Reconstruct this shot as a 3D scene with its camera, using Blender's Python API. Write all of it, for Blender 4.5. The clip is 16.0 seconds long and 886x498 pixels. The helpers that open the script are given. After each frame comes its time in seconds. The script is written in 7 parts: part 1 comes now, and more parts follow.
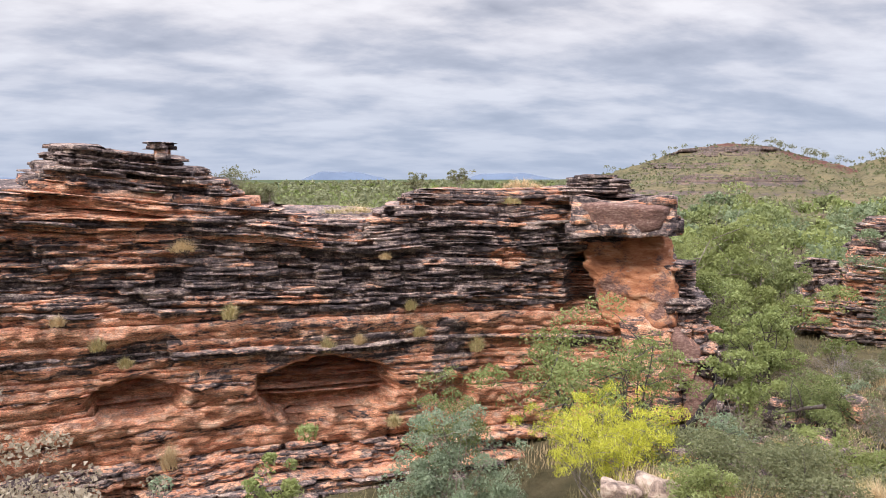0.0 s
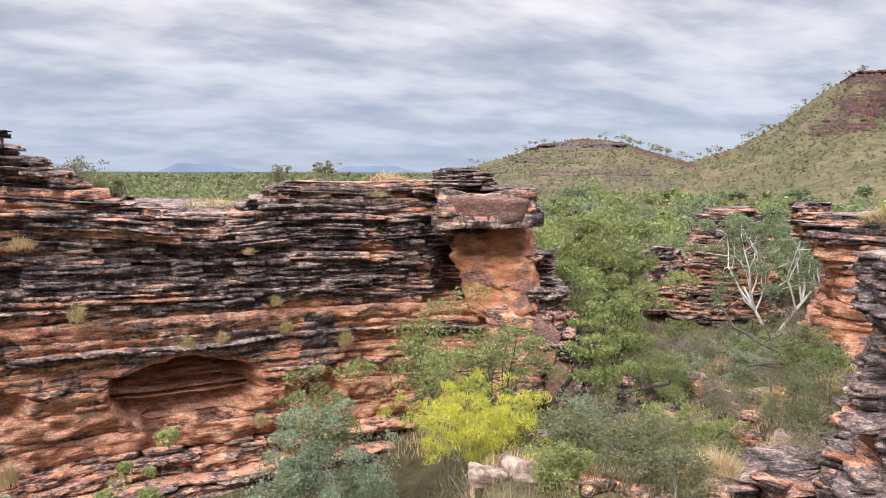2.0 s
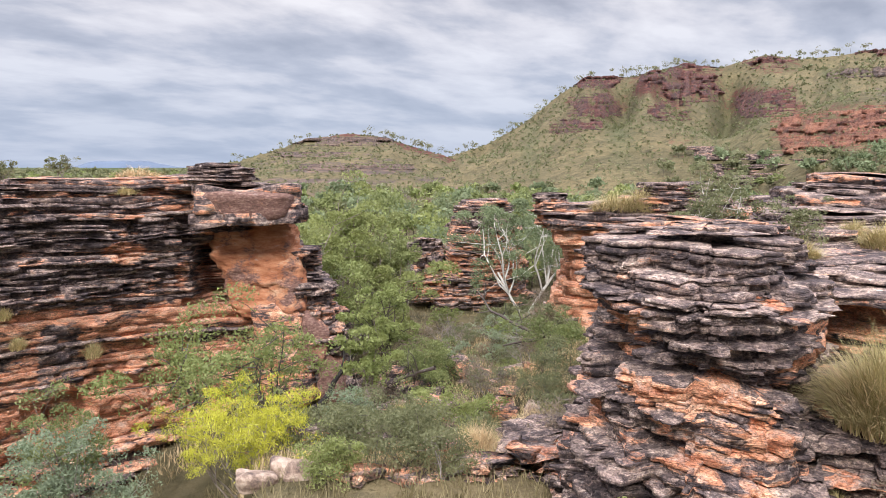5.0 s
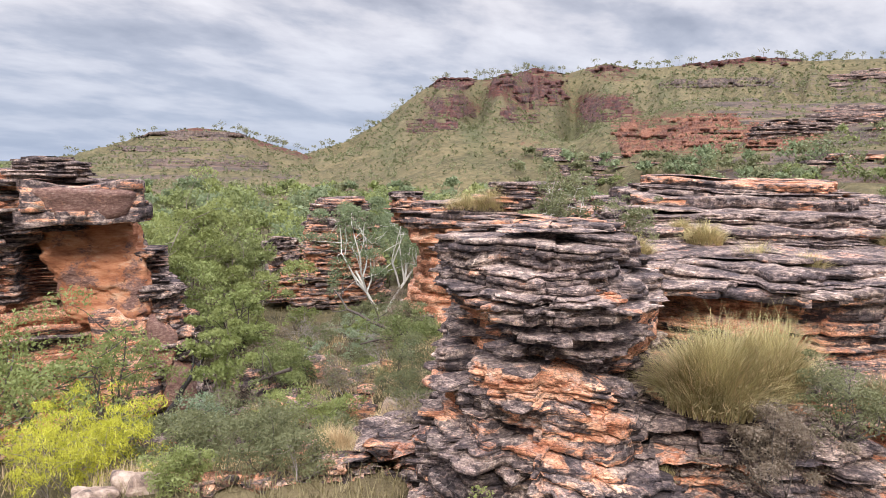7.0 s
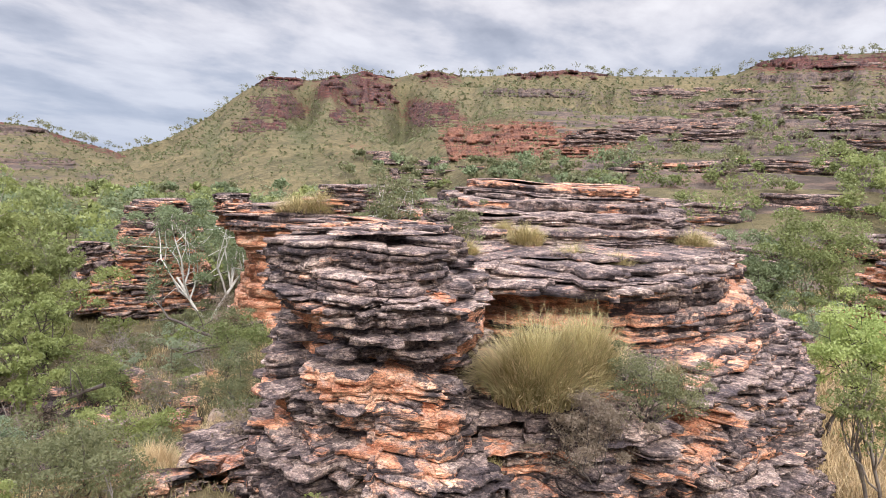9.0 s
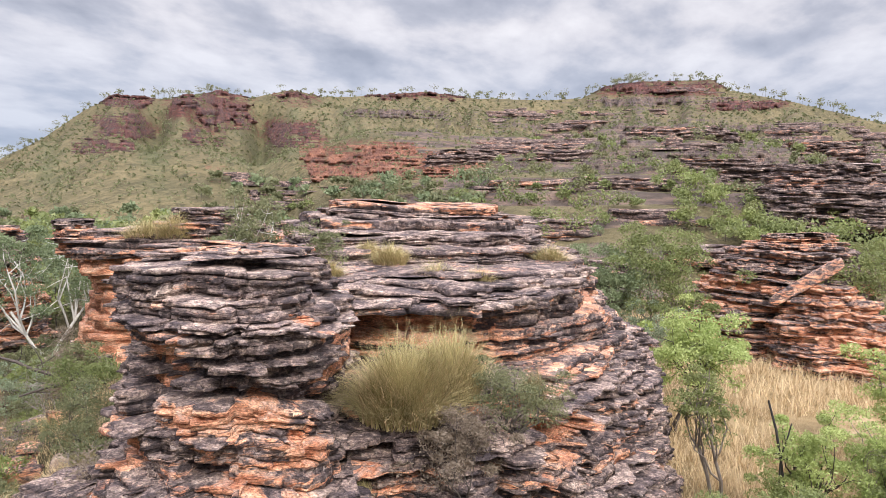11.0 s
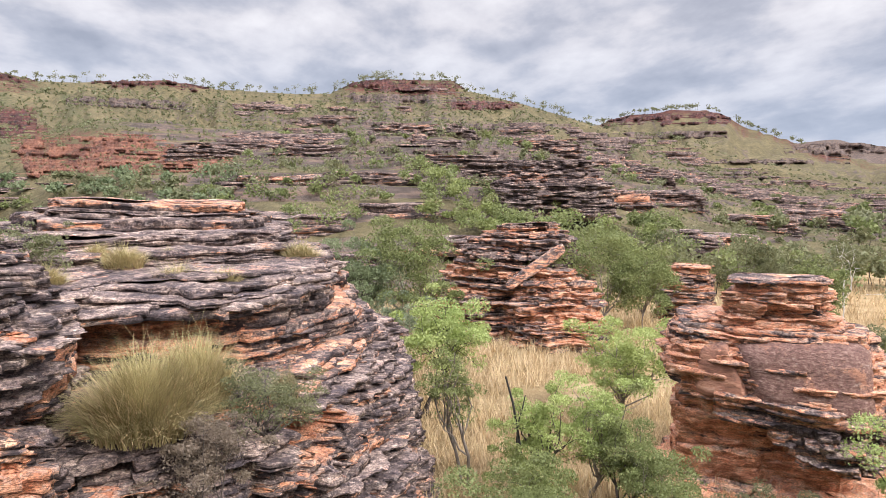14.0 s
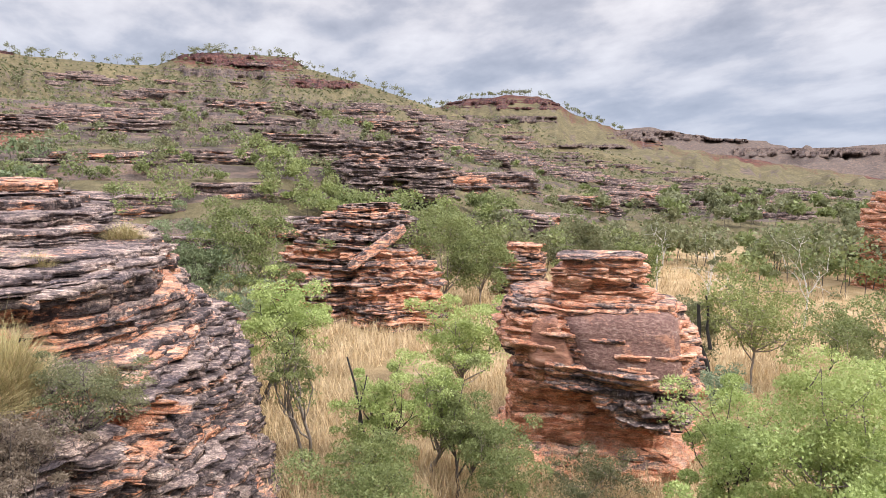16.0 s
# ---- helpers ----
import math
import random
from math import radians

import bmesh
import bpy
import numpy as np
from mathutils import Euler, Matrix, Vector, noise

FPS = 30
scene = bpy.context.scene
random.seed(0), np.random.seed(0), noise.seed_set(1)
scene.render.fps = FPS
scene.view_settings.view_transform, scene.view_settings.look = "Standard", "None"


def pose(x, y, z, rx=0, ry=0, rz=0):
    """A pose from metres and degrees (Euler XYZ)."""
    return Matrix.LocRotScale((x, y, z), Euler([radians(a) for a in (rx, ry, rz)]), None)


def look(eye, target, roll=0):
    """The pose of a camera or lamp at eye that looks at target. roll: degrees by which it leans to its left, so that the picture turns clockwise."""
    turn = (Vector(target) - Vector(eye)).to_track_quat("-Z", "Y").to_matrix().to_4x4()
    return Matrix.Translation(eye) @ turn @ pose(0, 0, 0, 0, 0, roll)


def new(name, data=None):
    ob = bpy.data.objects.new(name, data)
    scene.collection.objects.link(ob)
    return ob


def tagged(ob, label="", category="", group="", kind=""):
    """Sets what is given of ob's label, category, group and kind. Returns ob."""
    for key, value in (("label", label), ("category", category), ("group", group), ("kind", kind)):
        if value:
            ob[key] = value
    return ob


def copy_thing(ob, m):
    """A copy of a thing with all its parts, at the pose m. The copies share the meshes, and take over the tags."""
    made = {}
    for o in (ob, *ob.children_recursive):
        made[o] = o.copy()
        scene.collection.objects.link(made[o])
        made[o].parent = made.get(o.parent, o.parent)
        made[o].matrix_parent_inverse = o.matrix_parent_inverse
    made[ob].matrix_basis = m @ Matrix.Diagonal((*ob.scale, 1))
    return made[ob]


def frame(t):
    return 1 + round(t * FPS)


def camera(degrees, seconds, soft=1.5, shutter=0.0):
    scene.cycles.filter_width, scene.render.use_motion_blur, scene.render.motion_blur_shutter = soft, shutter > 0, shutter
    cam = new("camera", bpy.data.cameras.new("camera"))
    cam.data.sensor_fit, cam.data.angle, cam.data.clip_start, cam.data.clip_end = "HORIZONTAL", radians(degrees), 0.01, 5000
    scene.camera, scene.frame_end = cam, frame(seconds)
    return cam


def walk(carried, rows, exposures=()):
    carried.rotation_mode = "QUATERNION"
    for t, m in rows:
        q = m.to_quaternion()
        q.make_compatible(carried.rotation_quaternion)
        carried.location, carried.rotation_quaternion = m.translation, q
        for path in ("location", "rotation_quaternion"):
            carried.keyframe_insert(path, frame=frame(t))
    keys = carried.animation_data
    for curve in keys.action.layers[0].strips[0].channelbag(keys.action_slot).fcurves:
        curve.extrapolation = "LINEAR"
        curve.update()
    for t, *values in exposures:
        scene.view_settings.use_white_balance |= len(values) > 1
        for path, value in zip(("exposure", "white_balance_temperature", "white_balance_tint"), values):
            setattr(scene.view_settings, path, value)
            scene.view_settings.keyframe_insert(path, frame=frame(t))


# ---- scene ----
# A hand-held pan from a rocky knoll: seconds, place, tilt, lean, heading
cam = camera(63.60, 16.0, soft=0.75)
PATH = [
    (0, 0.000, 0.000, -0.000, 84.29, 0.12, -7.24),
    (0.5, 0.006, -0.005, 0.003, 84.11, -0.03, -9.65),
    (1, 0.011, -0.008, 0.006, 83.97, -0.13, -12.07),
    (1.5, 0.019, -0.007, 0.008, 83.84, -0.17, -14.79),
    (2, 0.024, -0.008, -0.001, 83.72, -0.16, -17.84),
    (2.5, 0.041, -0.011, -0.007, 83.57, -0.07, -21.10),
    (3, 0.073, -0.023, 0.001, 83.43, -0.01, -24.44),
    (3.5, 0.104, -0.036, 0.005, 83.35, 0.05, -27.63),
    (4, 0.134, -0.046, 0.006, 83.33, 0.08, -30.62),
    (6.5, 0.196, -0.115, 0.006, 83.30, -0.51, -44.60),
    (7, 0.200, -0.133, 0.007, 83.27, -0.81, -47.63),
    (7.5, 0.197, -0.145, 0.003, 83.23, -1.13, -51.00),
    (8, 0.193, -0.140, 0.003, 83.26, -1.41, -54.51),
    (8.5, 0.195, -0.135, 0.005, 83.45, -1.60, -57.98),
    (9, 0.198, -0.138, 0.007, 83.77, -1.65, -61.17),
    (11.5, 0.218, -0.194, 0.016, 85.96, -0.74, -74.98),
    (12, 0.227, -0.225, 0.021, 86.19, -0.64, -78.38),
    (12.5, 0.228, -0.250, 0.023, 86.26, -0.47, -81.89),
    (13, 0.223, -0.271, 0.024, 86.12, -0.39, -85.28),
    (13.5, 0.224, -0.290, 0.032, 85.80, -0.29, -88.44),
    (14, 0.228, -0.306, 0.037, 85.41, -0.36, -91.50),
    (14.5, 0.238, -0.328, 0.030, 85.03, -0.54, -94.42),
    (15, 0.257, -0.353, 0.028, 84.68, -0.71, -97.31),
    (15.5, 0.270, -0.369, 0.020, 84.36, -0.83, -100.52),
    (16, 0.272, -0.379, 0.007, 84.02, -0.88, -104.15),
]
walk(cam, [(t, pose(x, y, z, 0, 0, head) @ pose(0, 0, 0, tilt, 0, 0) @ pose(0, 0, 0, 0, 0, -lean))
           for t, x, y, z, tilt, lean, head in PATH])

# ---- sky and sun: a bright overcast ----
world = bpy.data.worlds.new("overcast_sky")
scene.world = world
world.use_nodes = True
SUN_EL, SUN_AZ = radians(37), radians(-132)


def wire(tree, a, out, b, inp):
    tree.links.new(a.outputs[out], b.inputs[inp])


def build_sky(tree):
    n = tree.nodes
    n.clear()

    def add(kind, **values):
        node = n.new(kind)
        for key, value in values.items():
            node.inputs[key].default_value = value
        return node

    def mth(op, a, b=None):
        node = n.new("ShaderNodeMath")
        node.operation = op
        for i, v in enumerate((a, b)):
            if v is None:
                continue
            if isinstance(v, (int, float)):
                node.inputs[i].default_value = v
            else:
                tree.links.new(v, node.inputs[i])
        return node.outputs[0]

    out = n.new("ShaderNodeOutputWorld")
    back = n.new("ShaderNodeBackground")
    sky = n.new("ShaderNodeTexSky")
    sky.sky_type = "NISHITA"
    sky.sun_disc = False
    sky.sun_elevation, sky.sun_rotation = SUN_EL, SUN_AZ
    sky.altitude, sky.dust_density = 300, 2.0
    co = n.new("ShaderNodeTexCoord")
    sep = n.new("ShaderNodeSeparateXYZ")
    wire(tree, co, "Generated", sep, 0)
    zz = mth("MAXIMUM", sep.outputs[2], 0.0)
    den = mth("ADD", zz, 0.20)
    comb = n.new("ShaderNodeCombineXYZ")
    tree.links.new(mth("DIVIDE", sep.outputs[0], den), comb.inputs[0])
    tree.links.new(mth("DIVIDE", sep.outputs[1], den), comb.inputs[1])
    mp = n.new("ShaderNodeMapping")
    mp.inputs["Rotation"].default_value = (0, 0, radians(-40))
    mp.inputs["Scale"].default_value = (0.8, 1.15, 1)
    wire(tree, comb, 0, mp, 0)
    big = add("ShaderNodeTexNoise", Scale=2.1, Detail=6.0, Roughness=0.52, Distortion=0.12)
    wire(tree, mp, 0, big, 0)
    fine = add("ShaderNodeTexNoise", Scale=6.5, Detail=5.0, Roughness=0.55, Distortion=0.1)
    wire(tree, mp, 0, fine, 0)
    mixv = mth("ADD", mth("MULTIPLY", big.outputs[0], 0.82), mth("MULTIPLY", fine.outputs[0], 0.18))
    ramp = n.new("ShaderNodeValToRGB")
    e = ramp.color_ramp.elements
    e[0].position, e[0].color = 0.33, (0.40, 0.425, 0.525, 1)
    e[1].position, e[1].color = 0.62, (0.955, 0.94, 1.0, 1)
    m1 = e.new(0.44)
    m1.color = (0.56, 0.578, 0.68, 1)
    m2 = e.new(0.53)
    m2.color = (0.80, 0.788, 0.86, 1)
    tree.links.new(mixv, ramp.inputs[0])
    # thin the cloud towards the blue-grey horizon
    low = n.new("ShaderNodeMapRange")
    low.inputs["From Min"].default_value, low.inputs["From Max"].default_value = 0.0, 0.22
    low.inputs["To Min"].default_value, low.inputs["To Max"].default_value = 0.75, 0.0
    tree.links.new(zz, low.inputs[0])
    hz = n.new("ShaderNodeMix")
    hz.data_type = "RGBA"
    hz.inputs[7].default_value = (0.45, 0.55, 0.75, 1)
    wire(tree, ramp, 0, hz, 6)
    wire(tree, low, 0, hz, 0)
    blue = n.new("ShaderNodeMix")
    blue.data_type = "RGBA"
    blue.inputs[0].default_value = 0.94
    skm = n.new("ShaderNodeVectorMath")
    skm.operation = "SCALE"
    skm.inputs[3].default_value = 0.10
    wire(tree, sky, 0, skm, 0)
    wire(tree, skm, 0, blue, 6)
    tree.links.new(hz.outputs[2], blue.inputs[7])
    tree.links.new(blue.outputs[2], back.inputs[0])
    # an overcast dome is brightest overhead
    zen = n.new("ShaderNodeMapRange")
    zen.inputs["From Min"].default_value, zen.inputs["From Max"].default_value = 0.30, 0.75
    zen.inputs["To Min"].default_value, zen.inputs["To Max"].default_value = SKY_POWER, SKY_POWER * 4.6
    tree.links.new(zz, zen.inputs[0])
    tree.links.new(zen.outputs[0], back.inputs[1])
    wire(tree, back, 0, out, 0)


SKY_POWER = 1.0
build_sky(world.node_tree)
sun_data = bpy.data.lights.new("sun", "SUN")
sun_data.energy, sun_data.angle, sun_data.color = 3.5, radians(14), (1.0, 0.965, 0.92)
sun = new("sun", sun_data)
sun.matrix_world = look((0, 0, 80), Vector((0, 0, 80)) - Vector((math.sin(SUN_AZ) * math.cos(SUN_EL), math.cos(SUN_AZ) * math.cos(SUN_EL), math.sin(SUN_EL))))
scene.view_settings.exposure = 0.0


# ---- arithmetic on arrays ----
TABLE = np.random.default_rng(7).random(65536)


def hash01(i, j, k, seed):
    i, j, k = (np.asarray(q).astype(np.int32) for q in (i, j, k))
    return TABLE[((i * 73856093) ^ (j * 19349663) ^ (k * 83492791) ^ (seed * 2654435 + 977)) & 65535]


def vnoise(x, y, z, seed=0):
    """Smooth value noise in -1..1 on arrays."""
    x, y, z = np.broadcast_arrays(np.asarray(x, float), np.asarray(y, float), np.asarray(z, float))
    i, j, k = (np.floor(q).astype(np.int32) for q in (x, y, z))
    u, v, w = x - i, y - j, z - k
    u, v, w = u * u * (3 - 2 * u), v * v * (3 - 2 * v), w * w * (3 - 2 * w)
    hi = (i * 73856093, (i + 1) * 73856093)
    hj = (j * 19349663, (j + 1) * 19349663)
    flat = bool((w == 0).all())
    hk = (k * 83492791 ^ (seed * 2654435 + 977), (k + 1) * 83492791 ^ (seed * 2654435 + 977))
    out = 0
    for c in (0,) if flat else (0, 1):
        q = [[TABLE[(hi[a] ^ hj[b] ^ hk[c]) & 65535] for b in (0, 1)] for a in (0, 1)]
        lay = (q[0][0] * (1 - u) + q[1][0] * u) * (1 - v) + (q[0][1] * (1 - u) + q[1][1] * u) * v
        out = lay if flat else out + lay * (w if c else 1 - w)
    return out * 2 - 1


def jag(s, width, k, seed):
    """Angular noise along a line, -1..1: straight facets with sudden steps."""
    x = s / width
    i = np.floor(x)
    f = x - i
    a, b = hash01(i, 0 * i + k, 0 * i, seed), hash01(i + 1, 0 * i + k, 0 * i, seed)
    b = np.where(hash01(i, 0 * i + k, 0 * i + 5, seed) < 0.45, a + 0.2 * (b - a), b)
    return (a * (1 - f) + b * f) * 2 - 1


def fbm(x, y, z, octaves=4, seed=0, rough=0.5):
    tot, amp, norm, f = 0, 1.0, 0.0, 1.0
    for o in range(octaves):
        tot = tot + amp * vnoise(x * f, y * f, z * f, seed + 17 * o)
        norm += amp
        amp *= rough
        f *= 2.03
    return tot / norm


def smooth(a, b, x):
    t = np.clip((x - a) / (b - a), 0, 1)
    return t * t * (3 - 2 * t)


def polar(az, dist):
    return dist * math.sin(radians(az)), dist * math.cos(radians(az))


def mesh_of(name, verts, faces, material, attrs=None, smooth_faces=False):
    """A mesh from numpy arrays: faces is one array of triangles or quads, or a list of such arrays."""
    me = bpy.data.meshes.new(name)
    groups = faces if isinstance(faces, list) else [faces]
    groups = [g for g in groups if len(g)]
    verts = np.asarray(verts, np.float32)
    me.vertices.add(len(verts))
    me.vertices.foreach_set("co", verts.ravel())
    loops = np.concatenate([g.ravel() for g in groups]).astype(np.int32)
    sizes = np.concatenate([np.full(len(g), g.shape[1]) for g in groups])
    starts = np.concatenate([[0], np.cumsum(sizes)[:-1]]).astype(np.int32)
    me.loops.add(len(loops))
    me.loops.foreach_set("vertex_index", loops)
    me.polygons.add(len(sizes))
    me.polygons.foreach_set("loop_start", starts)
    if smooth_faces:
        me.polygons.foreach_set("use_smooth", np.ones(len(sizes), bool))
    me.update(calc_edges=True)
    for key, values in (attrs or {}).items():
        layer = me.attributes.new(key, "FLOAT", "POINT")
        layer.data.foreach_set("value", np.asarray(values, np.float32))
    me.materials.append(material)
    return me


def part_mesh(name, me, parent, label=""):
    ob = new(name, me)
    if parent is not None:
        ob.parent = parent
    return tagged(ob, label)


# ---- materials ----
def material(name):
    m = bpy.data.materials.new(name)
    m.use_nodes = True
    tree = m.node_tree
    return m, tree, tree.nodes["Principled BSDF"]


def nd(tree, kind, **values):
    node = tree.nodes.new(kind)
    for key, value in values.items():
        node.inputs[key].default_value = value
    return node


def ramp_node(tree, src, stops, constant=False):
    r = tree.nodes.new("ShaderNodeValToRGB")
    e = r.color_ramp.elements
    if constant:
        r.color_ramp.interpolation = "CONSTANT"
    while len(e) < len(stops):
        e.new(0.5)
    for el, (p, c) in zip(e, stops):
        el.position = p
        el.color = (*c, 1) if len(c) == 3 else c
    tree.links.new(src, r.inputs[0])
    return r.outputs[0]


def mixc(tree, fac, a, b, mode="MIX"):
    m = tree.nodes.new("ShaderNodeMix")
    m.data_type = "RGBA"
    m.blend_type = mode
    for v, i in ((fac, 0), (a, 6), (b, 7)):
        if isinstance(v, (int, float)):
            m.inputs[i].default_value = v
        elif isinstance(v, tuple):
            m.inputs[i].default_value = (*v, 1)
        else:
            tree.links.new(v, m.inputs[i])
    return m.outputs[2]


def mathn(tree, op, a, b=0.0, c=None, clamp=False):
    m = tree.nodes.new("ShaderNodeMath")
    m.operation = op
    m.use_clamp = clamp
    for i, v in enumerate((a, b, c)):
        if v is None:
            continue
        if isinstance(v, (int, float)):
            m.inputs[i].default_value = v
        else:
            tree.links.new(v, m.inputs[i])
    return m.outputs[0]


def coords(tree, scale=(1, 1, 1), kind="Object"):
    c = tree.nodes.new("ShaderNodeTexCoord")
    mp = tree.nodes.new("ShaderNodeMapping")
    mp.inputs["Scale"].default_value = scale
    tree.links.new(c.outputs[kind], mp.inputs[0])
    return mp.outputs[0]


def noise_node(tree, vec, scale, detail=4.0, rough=0.55, dist=0.0):
    t = nd(tree, "ShaderNodeTexNoise", Scale=scale, Detail=detail, Roughness=rough, Distortion=dist)
    tree.links.new(vec, t.inputs[0])
    return t.outputs[0]


def attr_node(tree, name):
    a = tree.nodes.new("ShaderNodeAttribute")
    a.attribute_name = name
    return a.outputs["Fac"]


def bump(tree, bsdf, height, strength=0.5, distance=0.02):
    b = nd(tree, "ShaderNodeBump", Strength=strength, Distance=distance)
    tree.links.new(height, b.inputs["Height"])
    tree.links.new(b.outputs[0], bsdf.inputs["Normal"])


def rock_material(name):
    """Banded sandstone: orange body, purple-black varnish, bleached crust and pale lichen."""
    m, t, b = material(name)
    iso = coords(t)
    n1 = noise_node(t, coords(t, (0.6, 0.6, 3.6)), 1.2, 7, 0.66, 0.15)
    n2 = noise_node(t, iso, 8.0, 7, 0.7)
    n3 = noise_node(t, coords(t, (0.9, 0.9, 3.2)), 1.7, 7, 0.68, 0.1)
    n4 = noise_node(t, coords(t, (2.2, 2.2, 22)), 2.2, 5, 0.65)
    tone = attr_node(t, "tone")
    info = t.nodes.new("ShaderNodeObjectInfo")
    orange = ramp_node(t, n3, [(0.26, (0.19, 0.072, 0.042)), (0.38, (0.34, 0.140, 0.082)), (0.50, (0.48, 0.225, 0.132)), (0.62, (0.56, 0.335, 0.225)), (0.76, (0.62, 0.47, 0.36))])
    dark = ramp_node(t, mathn(t, "ADD", mathn(t, "MULTIPLY", n1, 0.6), mathn(t, "MULTIPLY", n2, 0.4)),
                     [(0.37, (0.030, 0.023, 0.024)), (0.45, (0.086, 0.064, 0.062)), (0.51, (0.185, 0.135, 0.122)), (0.57, (0.37, 0.277, 0.23)), (0.65, (0.64, 0.51, 0.43))])
    k = mathn(t, "ADD", tone, mathn(t, "MULTIPLY", mathn(t, "SUBTRACT", n1, 0.5), 1.0))
    k = mathn(t, "ADD", k, mathn(t, "MULTIPLY", mathn(t, "SUBTRACT", n2, 0.5), 0.75))
    k = mathn(t, "ADD", k, mathn(t, "MULTIPLY", mathn(t, "SUBTRACT", n4, 0.5), 0.5))
    k = mathn(t, "ADD", k, mathn(t, "MULTIPLY", mathn(t, "SUBTRACT", info.outputs["Random"], 0.5), 0.2))
    # broken plates: each cell its own shade, with dark joints between
    warp = t.nodes.new("ShaderNodeVectorMath")
    warp.operation = "MULTIPLY_ADD"
    wn = nd(t, "ShaderNodeTexNoise", Scale=1.6, Detail=3.0)
    t.links.new(iso, wn.inputs[0])
    t.links.new(wn.outputs[1], warp.inputs[0])
    warp.inputs[1].default_value = (0.5, 0.5, 0.07)
    t.links.new(iso, warp.inputs[2])

    def cells(scale, feature):
        mp = t.nodes.new("ShaderNodeMapping")
        mp.inputs["Scale"].default_value = scale
        t.links.new(warp.outputs[0], mp.inputs[0])
        v = t.nodes.new("ShaderNodeTexVoronoi")
        v.feature = feature
        v.inputs["Scale"].default_value = 1.0
        t.links.new(mp.outputs[0], v.inputs[0])
        return v

    c1, c2 = cells((1.3, 1.3, 7.5), "F1"), cells((4.2, 4.2, 19.0), "F1")
    e1, e2 = cells((1.3, 1.3, 7.5), "DISTANCE_TO_EDGE"), cells((4.2, 4.2, 19.0), "DISTANCE_TO_EDGE")
    r1 = mathn(t, "FRACT", mathn(t, "MULTIPLY", c1.outputs["Color"], 7.3))
    r2 = mathn(t, "FRACT", mathn(t, "MULTIPLY", c2.outputs["Color"], 5.1))
    k = mathn(t, "ADD", k, mathn(t, "MULTIPLY", mathn(t, "SUBTRACT", r1, 0.5), 0.36))
    k = mathn(t, "ADD", k, mathn(t, "MULTIPLY", mathn(t, "SUBTRACT", r2, 0.5), 0.30))
    mask = ramp_node(t, k, [(0.38, (0, 0, 0)), (0.50, (0.5, 0.5, 0.5)), (0.60, (1, 1, 1))])
    col = mixc(t, mask, dark, orange)
    shade = mathn(t, "ADD", 0.66, mathn(t, "ADD", mathn(t, "MULTIPLY", r1, 0.35), mathn(t, "MULTIPLY", r2, 0.5)))
    vm = t.nodes.new("ShaderNodeVectorMath")
    vm.operation = "SCALE"
    t.links.new(col, vm.inputs[0])
    t.links.new(shade, vm.inputs[3])
    col = vm.outputs[0]
    joint = ramp_node(t, mathn(t, "MINIMUM", mathn(t, "MULTIPLY", e1.outputs[0], 1.6), mathn(t, "ADD", mathn(t, "MULTIPLY", e2.outputs[0], 1.2), 0.02)), [(0.0, (0, 0, 0)), (0.075, (1, 1, 1))])
    # lichen and bleached crust on upward faces
    geo = t.nodes.new("ShaderNodeNewGeometry")
    sep = t.nodes.new("ShaderNodeSeparateXYZ")
    t.links.new(geo.outputs["Normal"], sep.inputs[0])
    up = mathn(t, "MULTIPLY", mathn(t, "SUBTRACT", sep.outputs[2], 0.05), 1.5, clamp=True)
    pale = noise_node(t, iso, 3.4, 9, 0.76, 0.4)
    pm = mathn(t, "MULTIPLY", up, ramp_node(t, pale, [(0.50, (0, 0, 0)), (0.56, (1, 1, 1))]))
    palec = ramp_node(t, n2, [(0.32, (0.17, 0.118, 0.105)), (0.5, (0.39, 0.28, 0.225)), (0.66, (0.60, 0.48, 0.41))])
    col = mixc(t, mathn(t, "MULTIPLY", pm, 0.50), col, palec)
    spots = ramp_node(t, noise_node(t, iso, 5.0, 7, 0.75), [(0.58, (0, 0, 0)), (0.66, (1, 1, 1))])
    crust = mathn(t, "SUBTRACT", 1.0, mask)
    col = mixc(t, mathn(t, "MULTIPLY", spots, mathn(t, "ADD", 0.12, mathn(t, "MULTIPLY", crust, 0.42))), col, (0.56, 0.47, 0.42))
    black = ramp_node(t, noise_node(t, coords(t, (1, 1, 1.8)), 1.9, 9, 0.74, 0.3), [(0.50, (0, 0, 0)), (0.54, (1, 1, 1))])
    col = mixc(t, mathn(t, "MULTIPLY", black, mathn(t, "MULTIPLY", crust, 0.68)), col, (0.040, 0.032, 0.036))
    grime = ramp_node(t, noise_node(t, coords(t, (1.5, 1.5, 0.6)), 0.8, 7, 0.72), [(0.56, (0, 0, 0)), (0.64, (1, 1, 1))])
    col = mixc(t, mathn(t, "MULTIPLY", grime, mathn(t, "SUBTRACT", 0.95, tone, clamp=True)), col, (0.075, 0.060, 0.066))
    # fine speckle of crust and lichen
    fleck = ramp_node(t, noise_node(t, coords(t, (1, 1, 2.4)), 19.0, 8, 0.8), [(0.38, (0.42, 0.40, 0.40)), (0.48, (1.04, 1.04, 1.04)), (0.60, (1.75, 1.72, 1.70))])
    col = mixc(t, 1.0, col, fleck, "MULTIPLY")
    t.links.new(col, b.inputs["Base Color"])
    b.inputs["Roughness"].default_value = 0.9
    b.inputs["Specular IOR Level"].default_value = 0.2
    h = mathn(t, "ADD", mathn(t, "MULTIPLY", n2, 1.0), mathn(t, "MULTIPLY", n4, 0.9))
